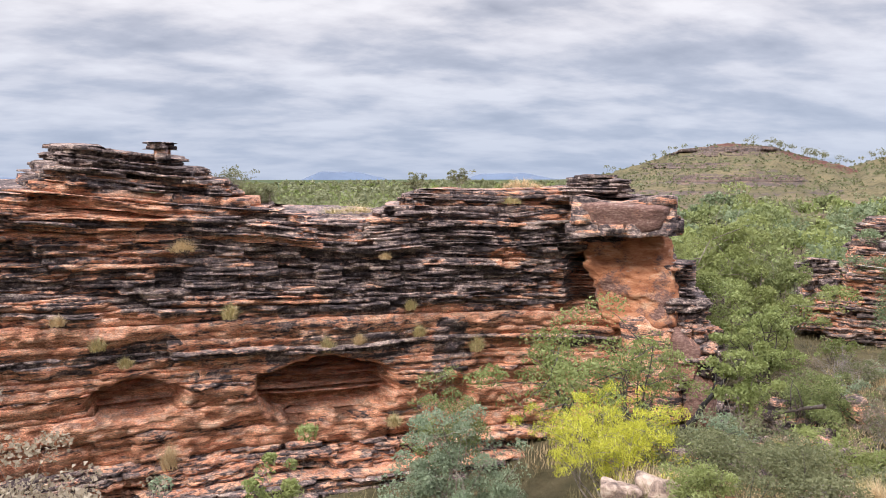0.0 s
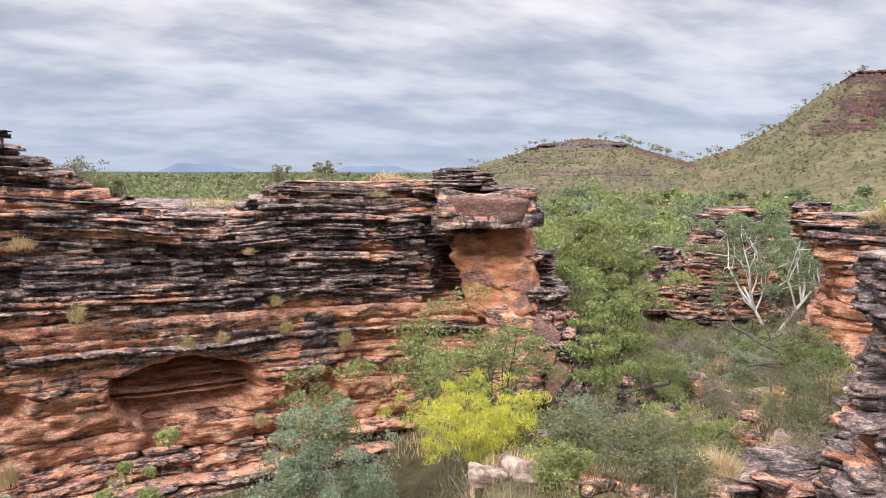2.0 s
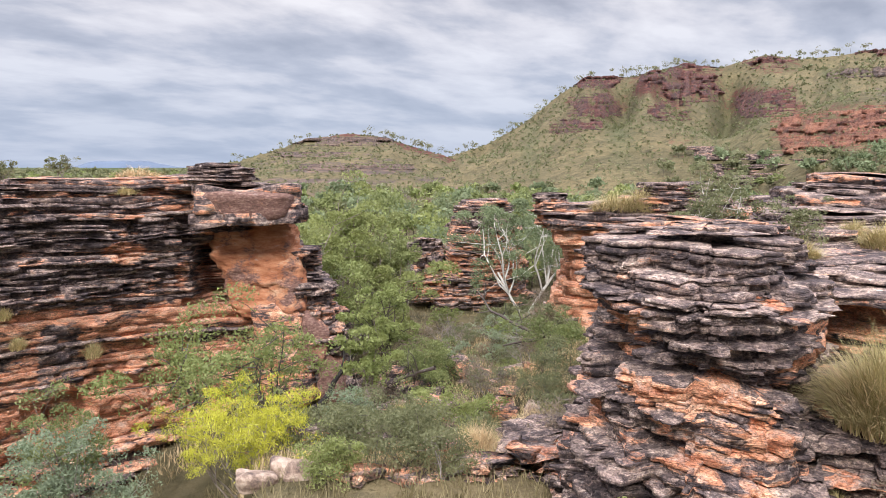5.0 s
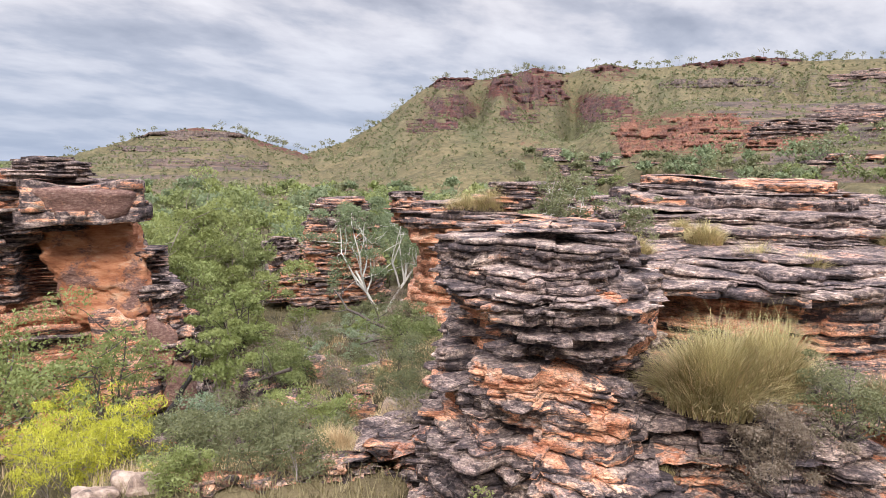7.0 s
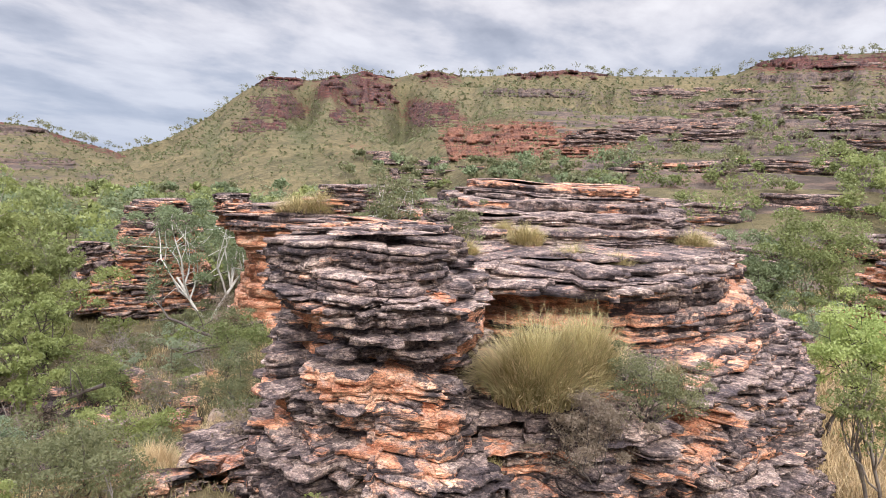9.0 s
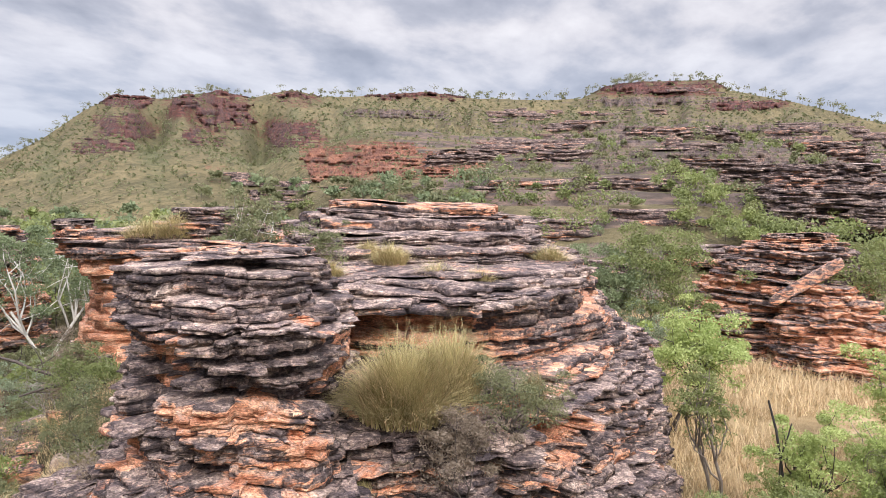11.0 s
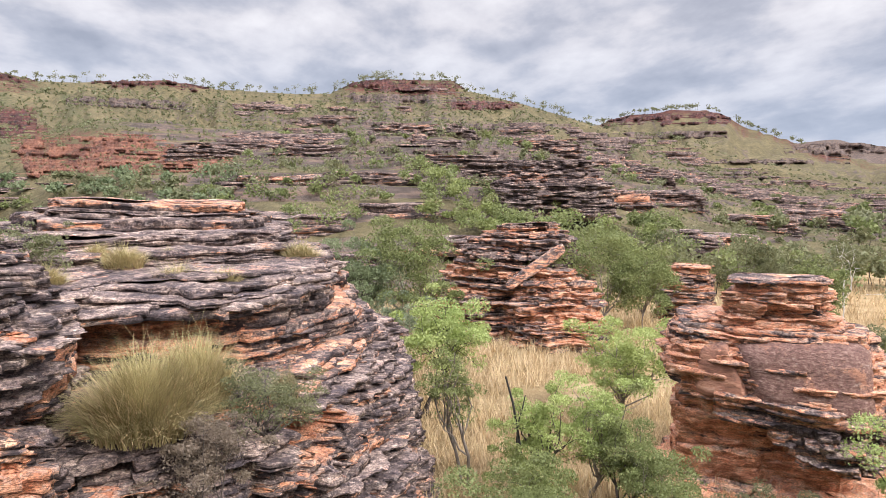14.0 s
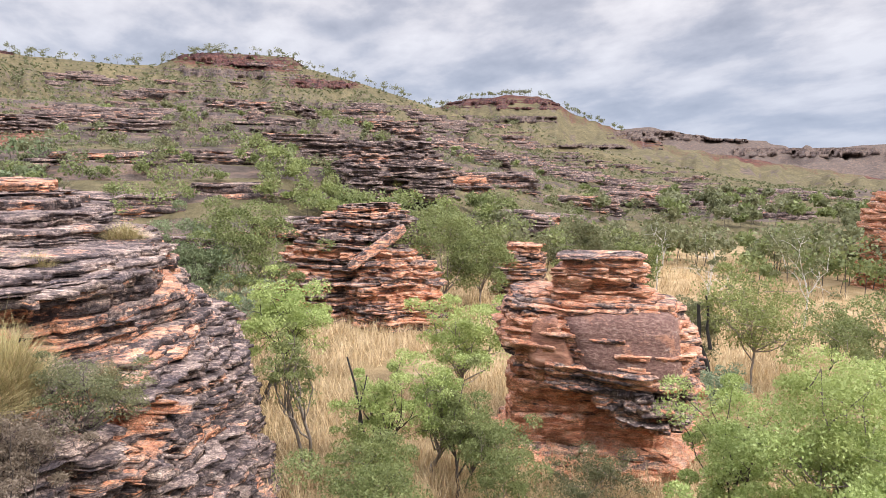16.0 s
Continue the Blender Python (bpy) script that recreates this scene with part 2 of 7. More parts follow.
    h = mathn(t, "ADD", h, mathn(t, "MULTIPLY", joint, 0.55))
    h = mathn(t, "ADD", h, mathn(t, "MULTIPLY", r2, 0.5))
    bump(t, b, h, 0.9, 0.06)
    return m


def slab_material(name, orange=False):
    """Unbedded sandstone faces: red-brown with dark varnish streaks and pale scars."""
    m, t, b = material(name)
    iso = coords(t)
    tone = attr_node(t, "tone")
    n1, n2 = noise_node(t, coords(t, (0.8, 0.8, 3.0)), 1.3, 8, 0.68, 0.2), noise_node(t, coords(t, (1, 1, 2.2)), 7.0, 8, 0.74)
    body = ramp_node(t, n1, [(0.32, (0.16, 0.075, 0.052)), (0.46, (0.31, 0.150, 0.100)), (0.58, (0.44, 0.225, 0.145)), (0.72, (0.54, 0.36, 0.27))])
    if orange:
        body = ramp_node(t, n1, [(0.32, (0.20, 0.070, 0.038)), (0.44, (0.37, 0.145, 0.072)), (0.56, (0.49, 0.225, 0.122)), (0.70, (0.58, 0.38, 0.25))])
    varnish = ramp_node(t, n2, [(0.33, (0.10, 0.056, 0.048)), (0.5, (0.185, 0.102, 0.082)), (0.68, (0.36, 0.235, 0.19))])
    k = mathn(t, "ADD", tone, mathn(t, "ADD", mathn(t, "MULTIPLY", mathn(t, "SUBTRACT", noise_node(t, coords(t, (1, 1, 0.8)), 0.9, 8, 0.7), 0.5), 2.2), mathn(t, "MULTIPLY", mathn(t, "SUBTRACT", n2, 0.5), 0.8)))
    col = mixc(t, ramp_node(t, k, [(0.36, (0, 0, 0)), (0.56, (1, 1, 1))]), varnish, body)
    scar = ramp_node(t, noise_node(t, coords(t, (1, 1, 2.5)), 1.7, 8, 0.75), [(0.60, (0, 0, 0)), (0.68, (1, 1, 1))])
    col = mixc(t, mathn(t, "MULTIPLY", scar, 0.6), col, (0.48, 0.38, 0.33))
    t.links.new(col, b.inputs["Base Color"])
    b.inputs["Roughness"].default_value = 0.85
    b.inputs["Specular IOR Level"].default_value = 0.25
    bump(t, b, mathn(t, "ADD", n2, mathn(t, "MULTIPLY", n1, 1.2)), 0.9, 0.08)
    return m


def leaf_material(name, lo, mid, hi, rough=0.55, trans=0.38):
    m, t, b = material(name)
    geo = t.nodes.new("ShaderNodeNewGeometry")
    info = t.nodes.new("ShaderNodeObjectInfo")
    col = ramp_node(t, geo.outputs["Random Per Island"], [(0.0, lo), (0.5, mid), (1.0, hi)])
    n = noise_node(t, coords(t), 0.9, 3, 0.6)
    col = mixc(t, 0.45, col, ramp_node(t, n, [(0.32, tuple(c * 0.75 for c in lo)), (0.68, hi)]))
    # whole plants differ: greener, yellower or duller
    far = noise_node(t, coords(t), 0.13, 2, 0.5)
    hue = mathn(t, "ADD", mathn(t, "MULTIPLY", far, 0.8), mathn(t, "MULTIPLY", info.outputs["Random"], 0.2))
    g = sum(mid) / 3
    col = mixc(t, ramp_node(t, hue, [(0.48, (0, 0, 0)), (0.75, (0.55, 0.55, 0.55))]), col, (mid[0] * 0.6 + g * 0.75, mid[1] * 0.6 + g * 0.55, mid[2] * 0.6 + g * 0.25))
    col = mixc(t, ramp_node(t, hue, [(0.28, (0.5, 0.5, 0.5)), (0.45, (0, 0, 0))]), col, tuple(c * 0.55 for c in mid))
    t.links.new(col, b.inputs["Base Color"])
    b.inputs["Roughness"].default_value = rough
    b.inputs["Specular IOR Level"].default_value = 0.3
    tr = t.nodes.new("ShaderNodeBsdfTranslucent")
    t.links.new(col, tr.inputs[0])
    mx = t.nodes.new("ShaderNodeMixShader")
    mx.inputs[0].default_value = trans
    t.links.new(b.outputs[0], mx.inputs[1])
    t.links.new(tr.outputs[0], mx.inputs[2])
    t.links.new(mx.outputs[0], t.nodes["Material Output"].inputs[0])
    return m


def bark_material(name, a, c):
    m, t, b = material(name)
    n = noise_node(t, coords(t, (6, 6, 1.2)), 3.0, 5, 0.6)
    t.links.new(ramp_node(t, n, [(0.3, a), (0.7, c)]), b.inputs["Base Color"])
    b.inputs["Roughness"].default_value = 0.85
    bump(t, b, n, 0.6, 0.02)
    return m


def range_rock(name, stops):
    """Rock of the far ranges: dark thin beds with paler ledges."""
    m, t, b = material(name)
    n = mathn(t, "ADD", mathn(t, "MULTIPLY", noise_node(t, coords(t, (0.10, 0.10, 0.9)), 1.0, 9, 0.72), 0.6), mathn(t, "MULTIPLY", noise_node(t, coords(t), 0.5, 8, 0.74), 0.4))
    col = ramp_node(t, n, stops)
    weeds = ramp_node(t, noise_node(t, coords(t), 0.30, 9, 0.78), [(0.55, (0, 0, 0)), (0.62, (1, 1, 1))])
    col = mixc(t, mathn(t, "MULTIPLY", weeds, 0.7), col, (0.115, 0.100, 0.050))
    t.links.new(col, b.inputs["Base Color"])
    b.inputs["Roughness"].default_value = 0.95
    bump(t, b, n, 1.0, 1.2)
    return m


def ground_material():
    m, t, b = material("grassy_ground")
    iso = coords(t)
    red, stone, dry = attr_node(t, "red"), attr_node(t, "stone"), attr_node(t, "dry")
    n1 = noise_node(t, iso, 0.06, 9, 0.68)
    n2 = noise_node(t, iso, 0.6, 8, 0.65)
    n3 = noise_node(t, coords(t, (0.16, 0.16, 1.3)), 1.0, 9, 0.74)
    grass = ramp_node(t, n2, [(0.30, (0.060, 0.050, 0.028)), (0.48, (0.122, 0.100, 0.054)), (0.66, (0.225, 0.178, 0.102))])
    straw = ramp_node(t, n2, [(0.30, (0.24, 0.16, 0.08)), (0.5, (0.43, 0.30, 0.16)), (0.7, (0.55, 0.42, 0.25))])
    patch = ramp_node(t, n1, [(0.38, (0.060, 0.057, 0.030)), (0.62, (0.190, 0.152, 0.080))])
    col = mixc(t, 0.45, grass, patch)
    speck = ramp_node(t, noise_node(t, iso, 0.42, 9, 0.78), [(0.52, (0, 0, 0)), (0.60, (1, 1, 1))])
    col = mixc(t, mathn(t, "MULTIPLY", speck, 0.75), col, (0.045, 0.043, 0.026))
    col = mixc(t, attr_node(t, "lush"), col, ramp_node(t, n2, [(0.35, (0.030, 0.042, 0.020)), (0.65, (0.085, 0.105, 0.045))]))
    col = mixc(t, dry, col, straw)
    redc = ramp_node(t, n3, [(0.34, (0.024, 0.013, 0.014)), (0.45, (0.066, 0.026, 0.024)), (0.56, (0.125, 0.048, 0.037)), (0.70, (0.20, 0.115, 0.072))])
    rk = ramp_node(t, mathn(t, "ADD", red, mathn(t, "ADD", mathn(t, "MULTIPLY", mathn(t, "SUBTRACT", n2, 0.5), 1.7), mathn(t, "MULTIPLY", mathn(t, "SUBTRACT", n3, 0.5), 1.0))), [(0.42, (0, 0, 0)), (0.58, (1, 1, 1))])
    col = mixc(t, rk, col, redc)
    stc = ramp_node(t, n3, [(0.30, (0.035, 0.030, 0.030)), (0.5, (0.105, 0.080, 0.072)), (0.66, (0.24, 0.155, 0.115)), (0.8, (0.36, 0.27, 0.22))])
    sk = ramp_node(t, mathn(t, "ADD", stone, mathn(t, "MULTIPLY", mathn(t, "SUBTRACT", n2, 0.5), 1.4)), [(0.44, (0, 0, 0)), (0.56, (1, 1, 1))])
    col = mixc(t, mathn(t, "MULTIPLY", sk, 0.9), col, stc)
    t.links.new(col, b.inputs["Base Color"])
    b.inputs["Roughness"].default_value = 0.95
    b.inputs["Specular IOR Level"].default_value = 0.1
    bump(t, b, mathn(t, "ADD", n2, mathn(t, "MULTIPLY", noise_node(t, iso, 4.0, 5, 0.7), 0.5)), 0.9, 0.35)
    return m


ROCK = rock_material("banded_sandstone")
SLAB = slab_material("massive_sandstone")
SLAB_ORANGE = slab_material("massive_orange_sandstone", True)
GROUND = ground_material()
MAROON = range_rock("maroon_range_rock", [(0.38, (0.018, 0.010, 0.012)), (0.46, (0.058, 0.024, 0.024)), (0.54, (0.125, 0.046, 0.038)), (0.66, (0.23, 0.115, 0.082))])
RED_SCARP = range_rock("red_scarp_rock", [(0.36, (0.050, 0.024, 0.020)), (0.46, (0.15, 0.062, 0.042)), (0.55, (0.27, 0.115, 0.070)), (0.68, (0.36, 0.21, 0.14))])
DULL_ROCK = range_rock("dull_range_rock", [(0.36, (0.026, 0.020, 0.021)), (0.46, (0.085, 0.060, 0.054)), (0.55, (0.17, 0.115, 0.092)), (0.68, (0.28, 0.21, 0.165))])


def pale_stone():
    m, t, b = material("pale_sandstone")
    n = noise_node(t, coords(t), 3.0, 7, 0.7, 0.3)
    t.links.new(ramp_node(t, n, [(0.36, (0.07, 0.048, 0.04)), (0.46, (0.24, 0.165, 0.125)), (0.56, (0.41, 0.31, 0.24)), (0.70, (0.54, 0.45, 0.37))]), b.inputs["Base Color"])
    b.inputs["Roughness"].default_value = 0.9
    bump(t, b, n, 0.9, 0.08)
    return m


PALE = pale_stone()
BARK_DARK = bark_material("dark_bark", (0.035, 0.028, 0.024), (0.11, 0.085, 0.07))
BARK_GREY = bark_material("grey_bark", (0.13, 0.105, 0.085), (0.30, 0.25, 0.21))
BARK_WHITE = bark_material("white_bark", (0.42, 0.38, 0.34), (0.72, 0.69, 0.65))
BARK_BURNT = bark_material("burnt_wood", (0.012, 0.011, 0.011), (0.05, 0.042, 0.038))
LEAF_LIGHT = leaf_material("light_green_leaves", (0.125, 0.155, 0.040), (0.235, 0.28, 0.085), (0.38, 0.42, 0.17))
LEAF_BRIGHT = leaf_material("bright_green_leaves", (0.20, 0.265, 0.065), (0.37, 0.45, 0.135), (0.55, 0.62, 0.27))
LEAF_MID = leaf_material("mid_green_leaves", (0.105, 0.132, 0.040), (0.195, 0.232, 0.080), (0.335, 0.365, 0.155))
LEAF_BLUE = leaf_material("blue_green_leaves", (0.15, 0.2, 0.115), (0.25, 0.315, 0.185), (0.4, 0.45, 0.31))
LEAF_GUM = leaf_material("gum_leaves", (0.105, 0.14, 0.065), (0.185, 0.235, 0.115), (0.31, 0.355, 0.205))
LEAF_YELLOW = leaf_material("yellow_green_leaves", (0.24, 0.26, 0.025), (0.58, 0.58, 0.05), (0.88, 0.82, 0.15))
LEAF_OLIVE = leaf_material("olive_leaves", (0.105, 0.115, 0.05), (0.18, 0.19, 0.09), (0.29, 0.295, 0.16))
LEAF_DUSK = leaf_material("dull_brown_leaves", (0.16, 0.125, 0.092), (0.27, 0.21, 0.155), (0.40, 0.32, 0.245))
LEAF_PALE = leaf_material("pale_dry_leaves", (0.22, 0.18, 0.12), (0.36, 0.29, 0.20), (0.50, 0.42, 0.32))
GRASS_HUMMOCK = leaf_material("hummock_grass", (0.15, 0.12, 0.045), (0.41, 0.345, 0.145), (0.72, 0.62, 0.33), 0.7, 0.15)
GRASS_STRAW = leaf_material("dry_straw_grass", (0.34, 0.235, 0.12), (0.60, 0.435, 0.245), (0.78, 0.62, 0.39), 0.7, 0.2)
GRASS_GREEN = leaf_material("green_grass", (0.12, 0.1, 0.045), (0.23, 0.19, 0.09), (0.38, 0.31, 0.17), 0.7, 0.2)
TWIG = bark_material("grey_twigs", (0.16, 0.13, 0.12), (0.34, 0.29, 0.27))

# ---- the land: one sheet to the horizon ----
# skylines of the ranges: bearing in degrees, height angle of the crest in degrees
HILL = [(10, -1.5), (16, -0.6), (20.5, 0.38), (23, 1.14), (25.7, 2.03), (28.8, 2.51), (31.5, 2.24), (34.2, 1.39), (36.6, 0.68), (40, -0.6), (46, -1.5)]
RANGE = [(30, -1.2), (34, -0.2), (37.5, 0.94), (39.8, 1.67), (42.7, 3.35), (45.5, 5.58), (47.5, 6.73), (50.5, 6.67), (52.4, 6.96), (54.5, 7.4),
         (57, 7.1), (60, 7.85), (62.4, 7.4), (67, 7.67), (70.3, 8.0), (74, 7.6), (80, 7.42), (82.7, 7.6), (84.3, 8.35), (87, 8.75), (92.2, 8.7),
         (93.3, 7.95), (98.2, 6.77), (103.4, 5.2), (110, 3.6), (118, 1.6), (126, 0.0), (134, -1.0)]
MESA = [(96, 3.0), (103.4, 5.2), (106, 5.86), (108.9, 6.2), (111.5, 6.15), (113, 5.6), (114, 4.9), (117.4, 3.7), (122, 2.3), (130, 1.0), (140, -0.5)]
FAR = [(106, 2.5), (112, 3.2), (117.4, 3.62), (120, 3.8), (124, 2.96), (128, 2.74), (129.8, 2.25), (133.3, 2.31), (137, 2.6), (145, 2.2), (160, 1.5), (175, 0.3)]


def ridge(az, r, line, crest, foot, base, kind):
    """Height of a range whose crest shows along the given skyline."""
    el = np.interp(az, [p[0] for p in line], [p[1] for p in line], left=-3, right=-3)
    top = crest * np.tan(np.radians(el))
    u = np.clip((r - foot) / (crest - foot), 0, 1)
    if kind == 2:
        shape = np.interp(u, [0, 0.06, 0.2, 0.5, 0.8, 0.95, 1], [0, 0.10, 0.25, 0.46, 0.73, 0.94, 1])
    else:
        shape = u ** 0.9 if kind == 1 else 0.80 * u ** 1.15 + 0.20 * smooth(0.80, 0.97, u)
    z = base + (top - base) * shape
    behind = np.maximum(r - crest, 0)
    z = z - behind * 0.06 - (behind / crest) ** 2 * 20
    inside = (az > line[0][0]) & (az < line[-1][0]) & (r > foot)
    return np.where(inside, z, -1e3), u


def land(x, y):
    """Ground height, and how red, stony and dry it is; on the farthest range stone also paints haze."""
    x, y = np.asarray(x, float), np.asarray(y, float)
    r = np.hypot(x, y)
    az = np.degrees(np.arctan2(x, y))
    floor = -9.6 + 0.0 * r
    deep = smooth(24, 10, az) * smooth(-80, -50, az)
    floor = floor - 1.2 * deep
    bench = smooth(17, 22, az) * smooth(52, 45, az)
    floor = floor + bench * 3.3 * smooth(24, 13.5, r)
    floor = floor + 3.2 * smooth(41.5, 46, az) * smooth(66, 58, az) * smooth(15, 27, r) * smooth(46, 36, r)
    floor = floor + 1.6 * smooth(40, 90, r) * smooth(24, 30, az) * smooth(100, 80, az)
    plain = -13.0 - 0.0 * r
    left = smooth(30, 12, az)
    floor = floor * (1 - left * smooth(36, 70, r)) + plain * left * smooth(36, 70, r)
    floor = np.where(az < -110, -9.6, floor)
    z = floor + 0.35 * fbm(x * 0.10, y * 0.10, 0 * x, 4, 5) * smooth(8, 20, r)
    # the knoll under the viewer
    knoll = -1.66 - 0.05 * r - smooth(1.5, 7.5, r) * 5.2
    z = np.where(r < 12, knoll * smooth(12, 7, r) + z * (1 - smooth(12, 7, r)), z)
    red, stone = 0 * r, 0 * r
    wob = fbm(x * 0.012, y * 0.012, 0 * x, 4, 9)
    for line, crest, foot, base, kind in ((HILL, 430, 150, -9, 1), (RANGE, 430, 95, -9, 2), (MESA, 760, 250, -9, 3), (FAR, 1900, 700, -9, 4)):
        if kind == 2:
            foot = np.interp(az, [30, 58, 66, 78, 105, 118, 134], [150, 150, 100, 56, 60, 110, 160])
        h, u = ridge(az, r, line, crest, foot, base, kind)
        rel = u + 0.12 * wob
        h = h + 7.0 * (crest / 430) * fbm(x * 0.012, y * 0.012, 0 * x, 5, 21 + kind) * smooth(0.04, 0.3, u) * smooth(0.985, 0.9, u)
        gully = (0.3 if kind == 1 else 1.0) * np.abs(fbm(az * 0.55, az * 0 + kind, r * 0.002, 3, 31)) * smooth(0.25, 0.6, u) * smooth(0.97, 0.85, u)
        h = h + (gully * 10 - 3.5) * smooth(0.3, 0.5, u) * smooth(0.98, 0.9, u) * (crest / 430)
        # strata: treads and risers, strongest on the lower slopes
        step = 2.6 * crest / 430
        ph = (h + 2.2 * wob + 0.9 * fbm(x * 0.07, y * 0.07, 0 * x, 3, 14)) / step
        fr = ph - np.floor(ph)
        terr = (smooth(0.35, 0.75, fr) - fr) * step
        amt = (0.85 if kind in (2, 3) else 0.6) * np.clip(0.7 + 1.2 * fbm(x * 0.03, y * 0.03, 0 * x, 3, 15), 0, 1)
        bare = smooth(60, 72, az) if kind == 2 else 1.0
        h = h + terr * amt * smooth(0.03, 0.10, u) * (0.25 + 0.75 * bare)
        riser = smooth(0.30, 0.45, fr) * smooth(0.80, 0.65, fr)
        if kind == 2:
            fan = 0.6 + 1.1 * (1 - u)
            spur = 15 * np.exp(-((az - 53.0 + 2.2 * (1 - u)) / (1.5 * fan)) ** 2) - 15 * np.exp(-((az - 57.7) / (1.2 * fan)) ** 2) + 8 * np.exp(-((az - 47.6) / (1.3 * fan)) ** 2) - 9 * np.exp(-((az - 50.3) / (0.9 * fan)) ** 2) + 6 * np.exp(-((az - 66) / 2.5) ** 2)
            h = h + spur * smooth(0.12, 0.6, u) * smooth(0.97, 0.80, u)
            sky = np.interp(az, [q[0] for q in RANGE], [q[1] for q in RANGE])
            h = np.minimum(h, r * np.tan(np.radians(sky - 0.9 * np.clip(1 - u, 0, 1))))
        win = h > z
        ang = np.degrees(np.arctan2(h, r))
        rag = 1.1 * fbm(x * 0.022, y * 0.022, h * 0.05, 4, 77)
        bands = lambda a0, a1, e0, e1: smooth(a0 - 0.8, a0 + 0.8, az + 1.5 * rag) * smooth(a1 + 0.8, a1 - 0.8, az + 1.5 * rag) * smooth(e0 - 0.35, e0 + 0.15, ang + 0.9 * rag) * smooth(e1 + 0.3, e1 - 0.1, ang + 0.9 * rag)
        if kind == 2:
            rr = bands(45.5, 51.2, 4.2, 5.0) + bands(46.5, 52.5, 5.6, 6.3) + bands(47, 53, 6.5, 7.6) + bands(52, 57, 4.6, 7.6) + bands(57.5, 62.5, 4.0, 5.6) + bands(58, 62, 6.6, 7.9) + bands(61.5, 77, 1.6, 4.3)
            rr = rr + bands(66, 73, 7.3, 8.2) + bands(83.6, 93.4, 7.7, 8.9) + 0.8 * bands(91, 98, 6.5, 7.2) + bands(97, 107, -0.5, 0.6) + 0.55 * bands(52.0, 56.0, 0.6, 4.4)
            rr = 0.55 * rr * np.where(rr > 0.3, 0.75 + 0.5 * rag, 1) + 0.25 * riser * smooth(0.6, 0.8, u)
        elif kind == 1:
            rr = 0.30 * riser + 0.5 * smooth(0.80, 0.9, u) * smooth(26, 29, az)
        else:
            rr = 0.6 * smooth(0.86, 0.92, u) * (0.7 + rag) + 0.2 * riser
        if kind == 4:
            rr = rr * 0.5
        # kind 4, the farthest range: extra stone colour greys it, painting in distance haze
        stn = (0.75 if kind == 4 else 0.0) + riser * (0.62 + 0.6 * fbm(x * 0.02, y * 0.02, 0 * x, 4, 41)) * (1.15 - 0.5 * u)
        stn = stn * (0.2 + 0.8 * bare)
        if kind == 2:
            stn = stn + np.clip(0.9 * fbm(x * 0.06, y * 0.06, h * 0.2, 4, 42) + 0.1, 0, 0.7) * smooth(60, 80, az) * smooth(0.50, 0.25, u) * smooth(0.01, 0.04, u)
        red = np.where(win, np.clip(rr, 0, 1), red)
        stone = np.where(win, np.clip(stn, 0, 1), stone)
        z = np.maximum(z, h)
    reach = np.interp(az, [86, 104, 112, 120], [56, 58, 82, 105])
    dry = smooth(86, 92, az) * smooth(1.15, 0.9, r / reach) * smooth(14, 18, r) * (0.8 + 0.5 * fbm(x * 0.05, y * 0.05, 0 * x, 3, 51))
    dry = dry + 0.15 * smooth(20, 34, az) * smooth(50, 44, az) * smooth(24, 16, r)
    z = np.where(r > 2500, np.minimum(z, -13.0), z)
    return z, red, stone, np.clip(dry, 0, 1)


def ground_height(x, y):
    return float(land(np.array([x]), np.array([y]))[0][0])


def build_land():
    azs = np.concatenate([np.arange(-38, 14, 0.5), np.arange(14, 142, 0.26), np.arange(142, 320, 4.0)])
    rs = np.concatenate([np.linspace(0.6, 12, 16), 12 * (80 / 12) ** np.linspace(0.02, 1, 70), 80 * (480 / 80) ** np.linspace(0.01, 1, 170), 480 * 10.2 ** np.linspace(0.03, 1, 60)])
    A, R = np.meshgrid(np.radians(azs), rs)
    x, y = R * np.sin(A), R * np.cos(A)
    z, red, stone, dry = land(x, y)
    deg = np.degrees(A)
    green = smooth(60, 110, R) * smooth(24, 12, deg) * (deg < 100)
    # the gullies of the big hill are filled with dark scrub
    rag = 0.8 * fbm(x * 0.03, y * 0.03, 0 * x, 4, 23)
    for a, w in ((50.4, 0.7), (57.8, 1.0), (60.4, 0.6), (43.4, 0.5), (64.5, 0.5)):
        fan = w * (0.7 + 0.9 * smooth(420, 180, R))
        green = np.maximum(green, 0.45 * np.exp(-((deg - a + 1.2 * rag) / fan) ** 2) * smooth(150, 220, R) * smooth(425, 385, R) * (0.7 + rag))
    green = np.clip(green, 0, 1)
    nr, na = x.shape
    verts = np.concatenate([np.stack([x, y, z], -1).reshape(-1, 3), [[0, 0, -1.66]]])
    i, j = np.meshgrid(np.arange(nr - 1), np.arange(na), indexing="ij")
    j2 = (j + 1) % na
    quads = np.stack([i * na + j, (i + 1) * na + j, (i + 1) * na + j2, i * na + j2], -1).reshape(-1, 4)
    jj = np.arange(na)
    tris = np.stack([np.full(na, nr * na), jj, (jj + 1) % na], -1)
    pad = lambda a: np.append(a.ravel(), 0)
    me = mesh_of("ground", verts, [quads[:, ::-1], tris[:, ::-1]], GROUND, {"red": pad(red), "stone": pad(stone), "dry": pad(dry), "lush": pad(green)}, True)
    return tagged(new("ground", me), "grassy valley floor rising to terraced red sandstone ranges", "ground", kind="structure")


build_land()


